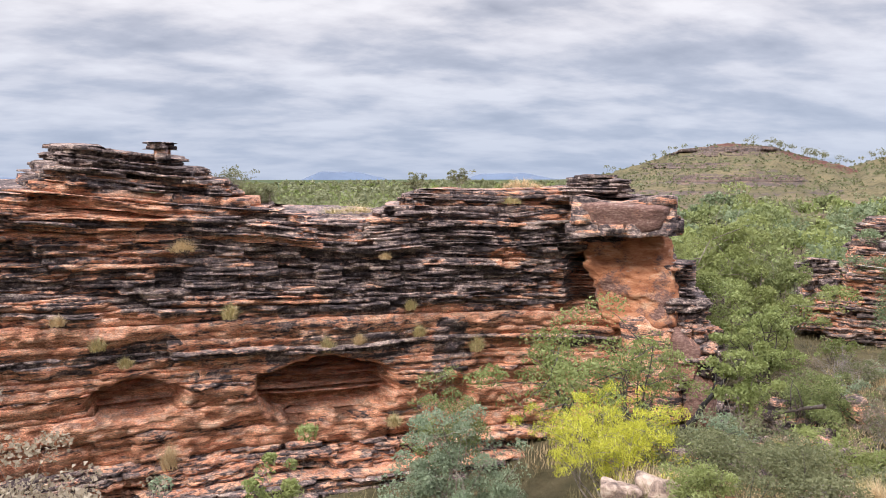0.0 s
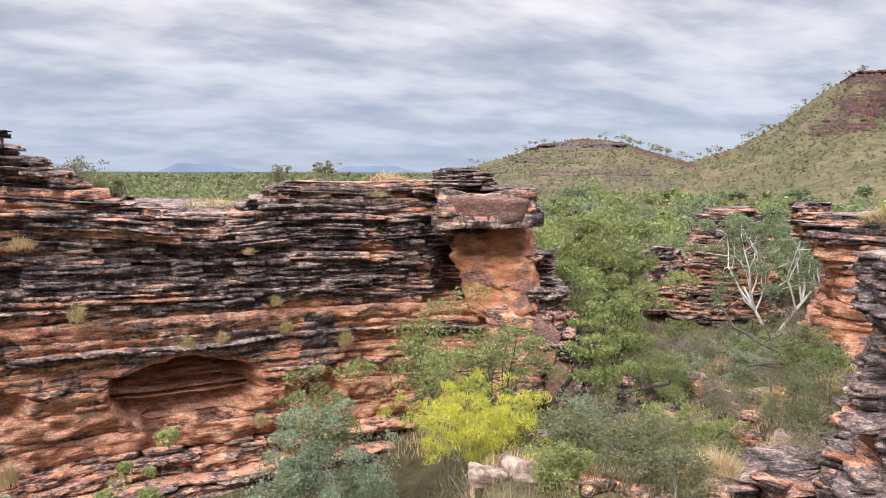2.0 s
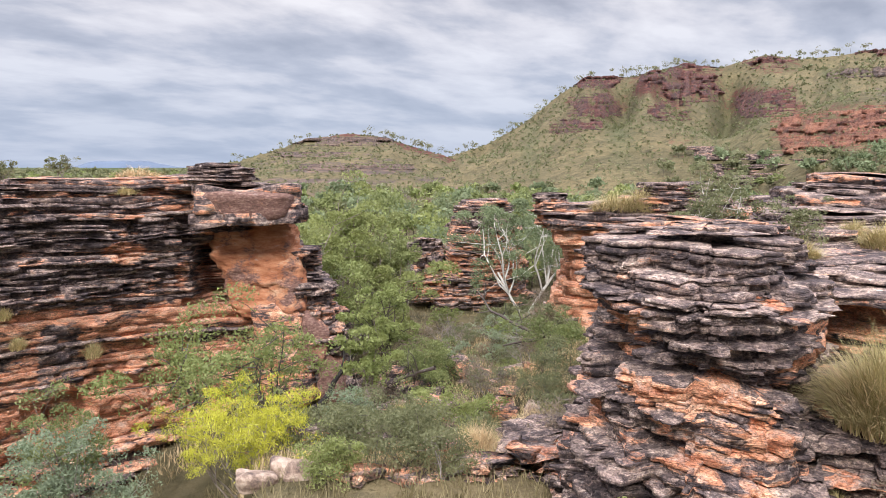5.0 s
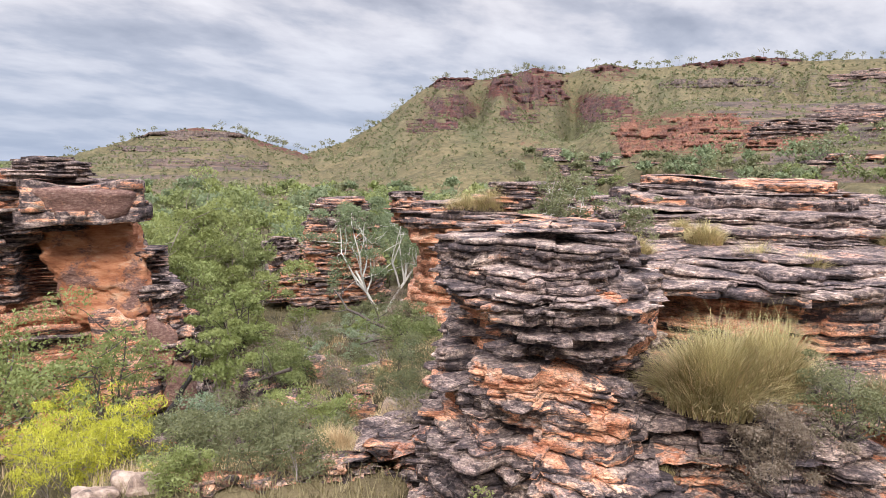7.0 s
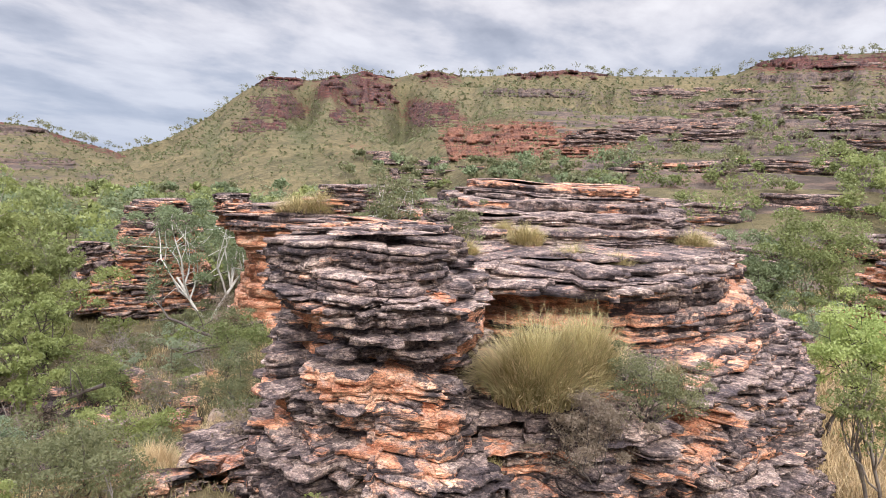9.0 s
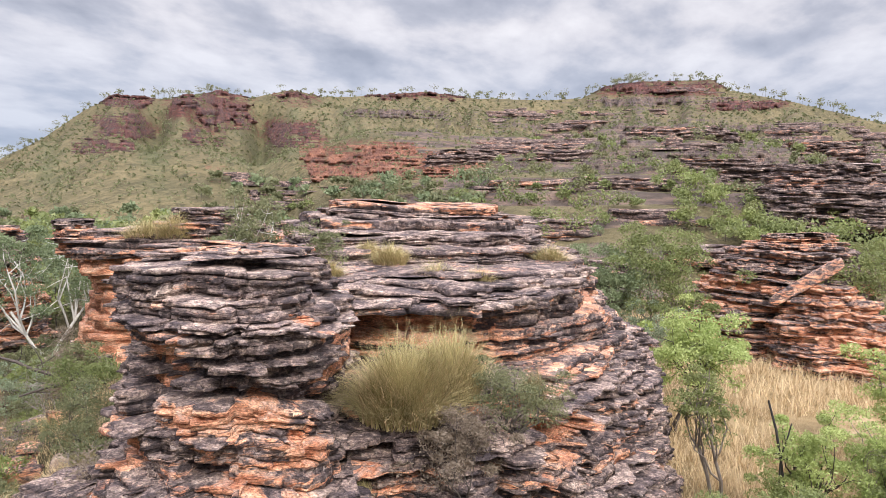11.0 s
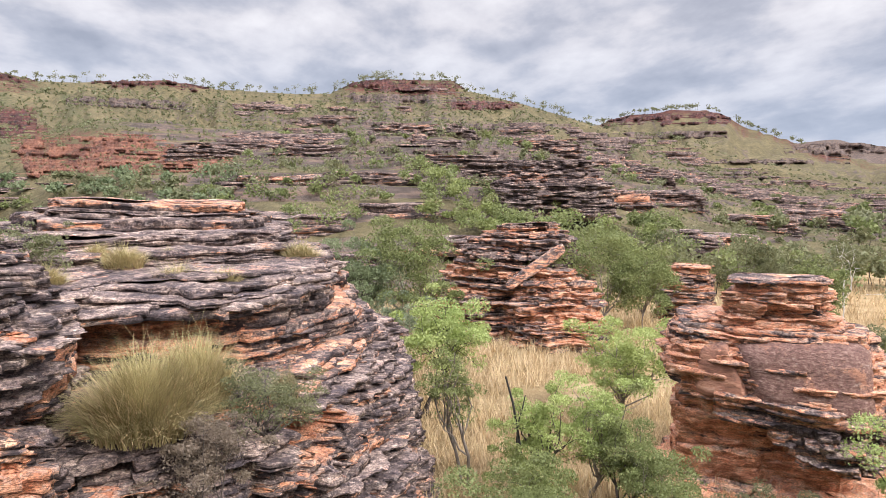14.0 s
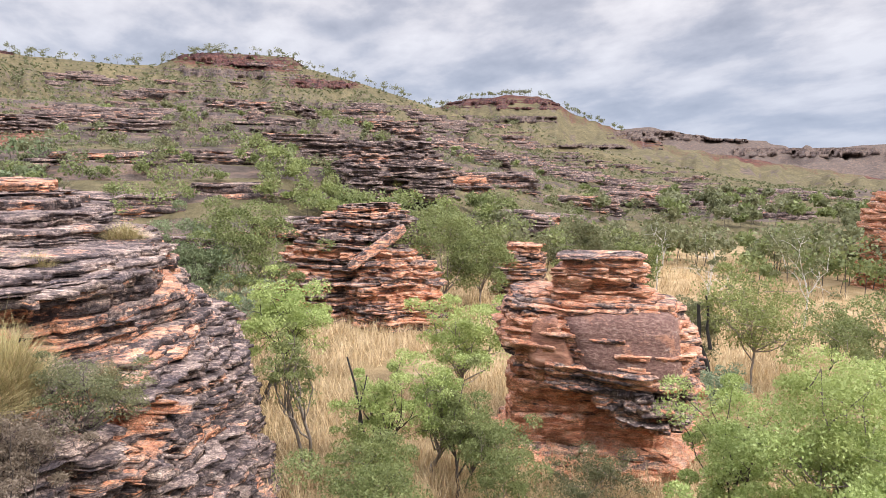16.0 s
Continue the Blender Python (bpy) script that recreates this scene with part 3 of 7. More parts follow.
# ---- sandstone outcrops: stacks of beds ----
def outline_at(levels, z):
    zs = [l[0] for l in levels]
    k = int(np.clip(np.searchsorted(zs, z) - 1, 0, len(zs) - 2))
    f = float(np.clip((z - zs[k]) / (zs[k + 1] - zs[k]), 0, 1))
    a, b = (np.array([polar(*p) for p in levels[i][1]]) for i in (k, k + 1))
    return a * (1 - f) + b * f


def sample_loop(pts, params):
    """Points along a rounded closed polygon, at edge number + fraction."""
    n = len(pts)
    i = np.floor(params).astype(int) % n
    f = (params - np.floor(params))[:, None]
    p0, p1, p2, p3 = pts[(i - 1) % n], pts[i], pts[(i + 1) % n], pts[(i + 2) % n]
    lin = p1 * (1 - f) + p2 * f
    cat = 0.5 * (2 * p1 + (p2 - p0) * f + (2 * p0 - 5 * p1 + 4 * p2 - p3) * f ** 2 + (3 * p1 - p0 - 3 * p2 + p3) * f ** 3)
    return 0.45 * lin + 0.55 * cat


def outcrop(name, label, levels, seed, fine=0.11, row=0.07, tone=0.45, soft=(), caves=(), dip=(0.0, 0.0), rough=1.0, thick=1.0, warm=None, group="sandstone outcrops", into=None, lump=0.0, mat=None, kind="rock outcrop", patches=(), ledge=0.8):
    """A stack of sandstone beds. levels: height and plan as (bearing, distance) corners; soft: height ranges of weak orange beds;
    caves: (bearing, distance, height, half-width, half-height, depth); patches: the same with an amount of orange in place of depth; warm: heights and tones of the colour from dark 0 to orange 1."""
    rng = np.random.default_rng(seed)
    base = new(name)
    mid = outline_at(levels, (levels[0][0] + levels[-1][0]) / 2)
    n = len(mid)
    centre = mid.mean(0)
    params = []
    for i in range(n):
        a, b = mid[i], mid[(i + 1) % n]
        e = b - a
        length = np.hypot(*e)
        nrm = np.array([e[1], -e[0]]) / max(length, 1e-6)
        m = (a + b) / 2
        if nrm @ (m - centre) < 0:
            nrm = -nrm
        facing = -(nrm @ m) / np.hypot(*m)
        step = fine if facing > -0.35 else fine * 7
        k = max(2, int(length / step))
        params.append(i + np.arange(k) / k)
    params = np.concatenate(params)
    N = len(params)
    loop = sample_loop(mid, params)
    arc = np.concatenate([[0], np.cumsum(np.hypot(*np.diff(loop, axis=0).T))])
    # bed boundaries
    zs = [levels[0][0]]
    kinds = []
    while zs[-1] < levels[-1][0] - 0.03:
        z = zs[-1]
        is_soft = any(a <= z <= b for a, b in soft)
        if is_soft:
            t = rng.choice([0.22, 0.4, 0.65], p=[0.4, 0.35, 0.25]) * rng.uniform(0.7, 1.3)
        else:
            t = rng.choice([0.10, 0.18, 0.34], p=[0.5, 0.35, 0.15]) * rng.uniform(0.7, 1.4)
        zs.append(min(z + t * thick, levels[-1][0]))
        kinds.append(rng.random() < (0.85 if is_soft else 0.30))
    wave = lambda x, y: 0.22 * fbm(x * 0.16, y * 0.16, 0 * x, 3, seed + 3) * rough + 0.13 * lump * fbm(x * 0.55, y * 0.55, 0 * x, 3, seed + 7) + dip[0] * (x - centre[0]) + dip[1] * (y - centre[1])
    cav = [(np.array(polar(c[0], c[1])), *c[2:]) for c in caves]
    stain = [(np.array(polar(c[0], c[1])), *c[2:]) for c in patches]

    # several beds share one setback, so that risers and treads form
    steps = levels[0][0] + np.concatenate([[0], np.cumsum(rng.uniform(0.28, 0.75, 80) * max(thick, 0.8))])

    def tread(z):
        i = int(np.clip(np.searchsorted(steps, z, "right") - 1, 0, 79))
        return float(np.clip(z * (1 - ledge) + ledge * (0.35 * steps[i] + 0.65 * steps[i + 1]), levels[0][0], levels[-1][0]))

    def ring(z, off):
        p = sample_loop(outline_at(levels, tread(z)), params)
        tang = np.roll(p, -1, 0) - np.roll(p, 1, 0)
        nn = np.stack([tang[:, 1], -tang[:, 0]], -1)
        nn /= np.maximum(np.hypot(nn[:, 0], nn[:, 1]), 1e-6)[:, None]
        if ((p - centre) * nn).sum() < 0:
            nn = -nn
        return p + nn * np.asarray(off)[..., None], nn, p

    for k in range(len(kinds)):
        z0, z1, weak = zs[k], zs[k + 1], kinds[k]
        rows_n = max(1, int(round((z1 - z0) / (row * (2.4 if weak else 1.0)))))
        _, nn, p = ring((z0 + z1) / 2, np.zeros(N))
        px, py = p[:, 0], p[:, 1]
        zm = (z0 + z1) / 2
        basic = (-rng.uniform(0.04, 0.26) if weak else rng.choice([0.0, 0.05, 0.22], p=[0.5, 0.3, 0.2])) * rough
        big = 0.34 * fbm(px * 0.32, py * 0.32, zm * 0.55 + 0 * px, 4, seed) * rough + lump * fbm(px * 0.75, py * 0.75, zm * 0.85 + 0 * px, 3, seed + 19)
        sj = arc + 0.6 * vnoise(arc * 0.5, zm * 1.5, 0, seed + 8)
        bedn = (0.20 * jag(sj + 3.3 * k, rng.uniform(0.9, 1.8), k, seed + 50) + 0.10 * jag(sj + 1.7 * k, rng.uniform(0.3, 0.6), k, seed + 51)) * rough
        # joint-bounded blocks that cross several beds
        bi = np.floor(sj / 1.25 + 0.45 * vnoise(arc * 0.35, 3.0, 0, seed + 9) + 0.6 * np.floor(zm / 0.8))
        bk = np.floor(zm / 0.62 + 3 * hash01(bi, 0 * bi, 0 * bi, seed + 2))
        hb = hash01(bi, bk, 0 * bi, seed + 4)
        edge = np.abs(sj / 1.25 + 0.6 * np.floor(zm / 0.8) - bi - 0.5) * 2
        blocky = (hb - 0.5) * 0.52 * rough - 0.34 * (hb < 0.14) * rough - 0.12 * smooth(0.93, 1.0, edge)
        missing = (fbm(px * 0.6, py * 0.6, 0 * px + k * 7.7, 3, seed + 90) > 0.30) * 0.22 * rough
        calm = 0.45 if weak else 1.0
        off_bed = basic + big + (bedn + blocky - missing) * calm
        hollow = np.zeros(N)
        vs, tn = [], []
        thin = 0.02 + (z1 - z0) * (0.12 if weak else 0.30)
        lvl = tone if warm is None else float(np.interp(zm, [w[0] for w in warm], [w[1] for w in warm]))
        bed_tone = lvl + (0.14 if weak else -0.05) + rng.normal(0, 0.08)
        cuts = np.concatenate([[0], np.cumsum(rng.uniform(0.35, 1.65, rows_n))])
        cuts /= cuts[-1]
        for q in range(rows_n):
            # one plate: its own broken front edge, set back or proud of its neighbours
            pw = rng.uniform(0.25, 0.9) * (0.6 + 4 * fine)
            pc = np.floor(arc / pw + 0.5 * vnoise(arc * 1.3, k * 5.0, q * 3.0, seed + 28) + rng.random() * 9)
            plate = (hash01(pc, pc * 0 + k, pc * 0 + q, seed + 44) - 0.5) * 0.18 * rough * min(1.0, 0.35 + row * 8)
            lam = (0.055 * jag(arc * 1.0 + 9.1 * q + k, rng.uniform(0.14, 0.4) * (0.5 + 5 * fine), k * 31 + q, seed + 70) + 0.04 * vnoise(px * 5, py * 5, 0 * px + k + q * 3.3, seed + 71)) * (0.4 + 0.6 * rough) + (rng.normal(0, 0.09) if rng.random() < 0.25 else rng.normal(0, 0.015)) * rough
            f0, f1 = cuts[q], cuts[q + 1]
            for f in (f0 + 0.04 / rows_n, f1):
                zz = z0 + f * (z1 - z0)
                off = off_bed + (lam + plate) * calm - (0.02 * rough if f == f1 else 0.0)
                zc = zz + wave(px, py) + thin * ((1 - f) * vnoise(px * 0.6, py * 0.6, 0 * px + k * 9.0, seed + 12) + f * vnoise(px * 0.6, py * 0.6, 0 * px + (k + 1) * 9.0, seed + 12))
                zc = zc + 0.02 * vnoise(px * 3.1, py * 3.1, 0 * px + k + f, seed + 13)
                for c, cz, rx, rz, depth in cav:
                    dd = ((px - c[0]) ** 2 + (py - c[1]) ** 2) / rx ** 2 + ((zz - cz) / rz) ** 2 + 0.25 * vnoise(px, py, zz * 2 + 0 * px, seed + 66)
                    off = off - depth * smooth(1.0, 0.55, dd)
                    hollow = np.maximum(hollow, smooth(1.1, 0.7, dd))
                blush = np.zeros(N)
                for c, cz, rx, rz, amount in stain:
                    dd = ((px - c[0]) ** 2 + (py - c[1]) ** 2) / rx ** 2 + ((zc - cz) / rz) ** 2 + 0.7 * fbm(px * 0.9, py * 0.9, zc * 2.5, 3, seed + 67)
                    blush = blush + amount * smooth(1.15, 0.75, dd)
                pos = p + nn * off[:, None]
                vs.append(np.column_stack([pos, zc]))
                tn.append(bed_tone + 0.40 * fbm(px * 0.22, py * 0.22, 0 * px + zm * 0.5, 4, seed + 30) + 0.14 * (hash01(pc, pc * 0 + k, pc * 0 + q, seed + 45) - 0.5) + 0.45 * hollow + blush)
        bt = np.concatenate([tn[0]] + tn + [tn[-1]] * (5 if k == len(kinds) - 1 else 2))
        # caps reach in under the next bed and over the last
        top_in, nn2, pin = ring(min(z1 + 0.02, levels[-1][0]), np.full(N, -0.55 - 0.8 * rough))
        zt = vs[-1][:, 2]
        last = k == len(kinds) - 1
        bump_z = 0.05 * fbm(px * 1.5, py * 1.5, 0 * px + k, 3, seed + 5)
        half = (vs[-1][:, :2] + top_in) / 2
        caps = [np.column_stack([half, zt + bump_z + 0.02]), np.column_stack([top_in, zt + bump_z])]
        if last:
            for sc in (0.66, 0.33, 0.02):
                q2 = centre_of(top_in) + (top_in - centre_of(top_in)) * sc
                caps.append(np.column_stack([q2, np.interp(sc, [0, 1], [zt.mean(), 0]) + sc * zt + 0.10 * fbm(q2[:, 0], q2[:, 1], 0 * px, 3, seed + 6)]))
        low_in = ring(max(z0 - 0.02, levels[0][0]), np.full(N, -0.5 - 0.7 * rough))[0]
        rings = [np.column_stack([low_in, vs[0][:, 2]])] + vs + caps
        V = np.concatenate(rings)
        M = len(rings)
        i, j = np.meshgrid(np.arange(M - 1), np.arange(N), indexing="ij")
        j2 = (j + 1) % N
        quads = np.stack([i * N + j, i * N + j2, (i + 1) * N + j2, (i + 1) * N + j], -1).reshape(-1, 4)
        area = (p[:, 0] * np.roll(p[:, 1], -1) - p[:, 1] * np.roll(p[:, 0], -1)).sum()
        if area < 0:
            quads = quads[:, ::-1]
        me = mesh_of("rock_bed", V, quads, mat or ROCK, {"tone": bt})
        part_mesh("rock_bed", me, base)
    if into is not None:
        base.parent = into
        return tagged(base, label)
    return tagged(base, label, kind, group)


def block(name, label, low, high, seed, tone, into, cell=0.12, rough=0.06, mat=None):
    """A massive joint block: a six-sided stone between a lower and an upper ring of four (bearing, distance, height) corners,
    with worn edges and a knocked surface."""
    a = np.array([[*polar(c[0], c[1]), c[2]] for c in low])
    b = np.array([[*polar(c[0], c[1]), c[2]] for c in high])
    n = max(6, int(np.linalg.norm(a[1] - a[0]) / cell))
    t = np.linspace(-1, 1, n)
    verts, faces, k = [], [], 0
    corner = lambda u, v, w: ((a[0] * (1 - u)[..., None] + a[1] * u[..., None]) * (1 - v)[..., None] + (a[3] * (1 - u)[..., None] + a[2] * u[..., None]) * v[..., None]) * (1 - w)[..., None] + \
                             ((b[0] * (1 - u)[..., None] + b[1] * u[..., None]) * (1 - v)[..., None] + (b[3] * (1 - u)[..., None] + b[2] * u[..., None]) * v[..., None]) * w[..., None]
    mid = (a.mean(0) + b.mean(0)) / 2
    size = np.linalg.norm(a[1] - a[0])
    g, hgt = np.meshgrid(t, t, indexing="ij")
    for axis in range(3):
        for side in (-1, 1):
            c = [None] * 3
            c[axis] = np.full_like(g, side)
            c[(axis + 1) % 3], c[(axis + 2) % 3] = g, hgt
            # soften the edges of the unit cube
            m = np.stack(c, -1)
            ln = (np.abs(m) ** 6).sum(-1) ** (1 / 6)
            m = m / ln[..., None]
            P = corner(*((m[..., i] + 1) / 2 for i in range(3)))
            d = P - mid
            d /= np.linalg.norm(d, axis=-1)[..., None]
            nz = fbm(P[..., 0] * 1.1, P[..., 1] * 1.1, P[..., 2] * 2.2, 5, seed, 0.55) * 1.6
            P = P + d * (nz * rough * size / 2)[..., None]
            i, j = np.meshgrid(np.arange(n - 1), np.arange(n - 1), indexing="ij")
            f = np.stack([i * n + j, (i + 1) * n + j, (i + 1) * n + j + 1, i * n + j + 1], -1).reshape(-1, 4) + k
            verts.append(P.reshape(-1, 3))
            faces.append(f if side == 1 else f[:, ::-1])
            k += n * n
    v, f = np.concatenate(verts), np.concatenate(faces)
    _, first, back = np.unique(np.round(v, 3), axis=0, return_index=True, return_inverse=True)
    v, f = v[first], back.reshape(-1)[f]
    tones = tone + 0.2 * fbm(v[:, 0], v[:, 1], v[:, 2], 3, seed + 1)
    return part_mesh(name, mesh_of(name, v, f, mat or SLAB, {"tone": tones}), into, label)


def centre_of(p):
    return p.mean(0)


def build_outcrops():
    stack = tagged(new("near_stack"), "near sandstone stack, black crusted head over an orange waist", "rock outcrop", "sandstone outcrops")
    cliff = tagged(new("sandstone_cliff"), "long banded sandstone cliff, orange below and black-varnished above", "cliff", "sandstone outcrops")
    mass = tagged(new("terraced_outcrop"), "broad terraced sandstone outcrop with grassy ledges", "rock outcrop", "sandstone outcrops")
    lone = tagged(new("lone_rock"), "lone undercut sandstone rock standing in dry grass", "rock outcrop", "sandstone outcrops")
    wall = tagged(new("orange_wall"), "orange undercut sandstone wall with grey layered top", "rock outcrop", "sandstone outcrops")
    # the long cliff, body first
    front = [(-36, 24), (-25, 24), (-12, 24.3), (2, 25.8), (17, 28.6), (25, 29.4), (27.4, 32), (20, 38), (0, 37), (-36, 34)]
    foot = [(-36, 23.0), (-25, 23.0), (-12, 23.2), (2, 24.2), (17, 26.4), (26, 28.4), (28.6, 32), (20, 39), (0, 38), (-36, 35)]
    upper = [(-36, 24.4), (-24.5, 24.4), (-12, 24.8), (2, 26.2), (17, 28.9), (23.5, 30), (25.0, 32.5), (20, 37), (0, 36), (-36, 33)]
    outcrop("cliff_face", "long banded sandstone cliff, orange below and black-varnished above", 
            [(-13.5, foot), (-10.5, foot), (-9.6, front), (-5.2, front), (-2.4, upper), (-1.5, upper)], 11, 0.105, 0.075, rough=0.75, thick=0.85,
            soft=[(-9.6, -6.4), (-5.7, -4.9)], dip=(-0.05, 0.0), warm=[(-12, 0.24), (-10.6, 0.32), (-9.6, 0.62), (-7, 0.74), (-6.4, 0.58), (-6.15, 0.25), (-5.7, 0.50), (-5.0, 0.40), (-4.5, 0.20), (-3, 0.17), (-1.5, 0.15)],
            patches=[(-22, 24, -1.6, 4.0, 2.6, 0.36), (-17, 24.5, -1.2, 2.4, 0.5, 0.35), (12.6, 27.6, -3.0, 0.9, 0.5, 0.5), (13.5, 27.8, -1.9, 1.4, 0.3, 0.4), (16.5, 28.5, -4.0, 0.4, 0.7, 0.45), (6, 26.5, -4.9, 1.6, 0.4, 0.35), (-10, 24.2, -4.3, 3.5, 0.4, 0.3), (17.5, 28.5, -5.6, 2.2, 0.6, 0.4), (14, 27.5, -8.3, 3.0, 1.0, 0.2),
                     (8.0, 26.6, -6.8, 0.8, 1.6, -0.45), (-6.0, 24.8, -6.8, 0.5, 0.9, -0.45), (1.6, 25.6, -6.2, 2.0, 0.6, -0.3), (-20, 23.8, -4.6, 3.0, 0.7, 0.3)],
            caves=[(-2.2, 25.3, -7.6, 2.7, 1.15, 1.9), (-16.4, 24.0, -7.4, 1.6, 0.7, 1.3), (-18.5, 23.6, -10.9, 1.3, 0.9, 1.4), (8, 27, -8.2, 0.9, 0.7, 0.8),
                   (21.2, 29.2, -3.5, 2.0, 1.8, 1.8), (23.5, 29.4, -5.4, 1.2, 1.0, 0.9), (21, 29, -8.9, 1.2, 0.5, 0.8)], into=cliff)
    hump = lambda a, b, d: [(a, d), ((2 * a + b) / 3, d + 0.1), ((a + 2 * b) / 3, d + 0.4), (b, d + 0.8), (b + 0.5, d + 5), ((a + b) / 2, d + 8), (a, d + 7)]
    outcrop("summit_crag", "dark thin-bedded crag on top of the cliff",
            [(-1.75, hump(-26, -1.5, 24.4)), (-0.75, hump(-24.6, -4.3, 24.6)), (-0.45, hump(-22.8, -8.5, 24.7)), (-0.1, hump(-22.0, -9.8, 24.9)), (0.3, hump(-21.2, -11.5, 25)), (0.85, hump(-20.6, -13.5, 25.4))],
            12, 0.10, 0.06, rough=0.8, thick=0.8, warm=[(-2, 0.26), (-1.2, 0.30), (-0.6, 0.20), (1, 0.16)], dip=(-0.11, 0.0), into=cliff, patches=[(-18, 24.6, -0.9, 2.0, 0.45, 0.45), (-21.5, 24.5, -0.6, 1.2, 0.8, 0.4), (-13, 24.8, -1.2, 2.4, 0.2, 0.35)])
    outcrop("cliff_top_ledge", "flat dark ledges capping the cliff",
            [(-2.5, [(1, 26.3), (9, 27.4), (17, 28.9), (21, 29.4), (21, 34), (9, 34), (1, 32)]), (-1.6, [(1, 26.3), (9, 27.4), (17, 28.9), (21, 29.4), (21, 34), (9, 34), (1, 32)]), (-1.0, [(3, 26.8), (9, 27.6), (17, 28.9), (20, 29.5), (20, 34), (9, 34), (4, 32)]),
             (-0.42, [(4.8, 27.4), (9, 27.9), (16.6, 29), (18, 29.6), (18, 33), (9, 33), (6, 31)])], 13, 0.10, 0.06, tone=0.16, rough=0.8, thick=0.8, into=cliff)
    outcrop("overhanging_block", "massive red-brown block jutting over a hollow at the cliff end",
            [(-2.15, [(18.6, 28.0), (21.5, 27.6), (24.2, 28.0), (24.2, 31), (20, 32.5)]), (-1.6, [(17.6, 27.9), (21.5, 27.5), (24.9, 27.9), (24.8, 31.5), (20, 33)]),
             (-0.85, [(17.3, 28.0), (21.5, 27.7), (25.3, 28.1), (25.0, 31.5), (20, 33)])], 14, 0.10, 0.3, tone=0.40, rough=0.45, thick=3.0, into=cliff)
    outcrop("capping_slabs", "stack of thin dark slabs on the overhanging block",
            [(-0.92, [(16.8, 28.7), (19, 28.5), (22.2, 28.8), (22, 31), (18, 31.5)]), (-0.4, [(16.8, 28.8), (19, 28.6), (21.6, 28.9), (21.5, 31), (18, 31.5)]),
             (0.05, [(17.6, 29), (19, 28.8), (20.6, 29), (20.4, 30.5), (18.2, 31)])], 15, 0.09, 0.06, tone=0.15, thick=0.9, into=cliff)
    outcrop("balanced_cairn", "small balanced pile of flat dark slabs on the crag",
            [(0.45, [(-14.9, 25.4), (-14, 25.2), (-13.0, 25.4), (-13.2, 26.2), (-14.6, 26.3)]), (0.75, [(-14.6, 25.5), (-14, 25.35), (-13.4, 25.5), (-13.5, 26), (-14.4, 26)]),
             (0.95, [(-14.9, 25.4), (-14, 25.2), (-13.1, 25.4), (-13.3, 26.2), (-14.7, 26.2)]), (1.25, [(-14.9, 25.5), (-14, 25.3), (-13.5, 25.5), (-13.5, 26), (-14.7, 26.1)])], 16, 0.07, 0.06, tone=0.15, rough=0.4, thick=0.8)
    outcrop("broken_buttress", "grey jointed buttress leaning against the cliff end",
            [(-9.8, [(24.5, 28.5), (28, 28.2), (29.4, 29.5), (29, 33), (25, 33)]), (-6.0, [(24.5, 28.8), (27, 28.6), (28.3, 29.6), (28, 33), (25, 33)]),
             (-3.4, [(24.3, 29.6), (25.2, 29.4), (26.0, 30), (25.8, 32), (24.5, 32)])], 17, 0.10, 0.09, tone=0.35, thick=2.2)
    block("jutting_face", "smooth red-brown face of the overhanging block", [(18.9, 27.7, -2.25), (24.2, 27.6, -2.2), (24.0, 31, -2.1), (19, 31, -2.1)],
          [(17.5, 27.4, -0.86), (25.2, 27.3, -1.0), (25.0, 31.5, -1.0), (17.8, 31, -0.9)], 3, 0.14, cliff, 0.10, 0.06)
    block("nose_face", "bulging bare orange face under the overhang", [(20.2, 28.9, -5.9), (25.7, 28.2, -6.1), (25.8, 31, -6.0), (20.6, 31, -5.8)],
          [(17.4, 30.0, -1.9), (24.7, 29.7, -1.9), (24.8, 32, -1.9), (17.6, 32, -1.9)], 9, 0.60, cliff, 0.06, 0.24, SLAB_ORANGE)
    block("nose_foot", "red ribs below the bare face", [(22.0, 28.0, -9.6), (26.4, 28.1, -9.8), (26.6, 31, -9.8), (22, 31, -9.6)],
          [(21.2, 28.4, -5.4), (25.4, 28.4, -5.6), (25.6, 31, -5.6), (21.4, 31, -5.4)], 19, 0.62, cliff, 0.10, 0.22, ROCK)
    block("joint_block", "grey jointed block under the cliff end", [(24.6, 28.2, -7.8), (27.0, 27.8, -7.9), (27.2, 30, -7.9), (24.6, 30, -7.6)], [(25.4, 28.0, -5.7), (27.6, 28.2, -6.4), (27.4, 30, -6.4), (25.2, 30, -5.6)], 5, 0.35, cliff, 0.10, 0.15)
    block("joint_block", "tilted block resting at the cliff end", [(26.2, 27.8, -9.4), (29.0, 27.8, -9.6), (29, 30, -9.6), (26.4, 30, -9.4)], [(26.9, 28.1, -7.3), (28.2, 28.0, -8.0), (28.4, 30, -8.0), (26.8, 30, -7.4)], 6, 0.45, cliff, 0.10, 0.15)
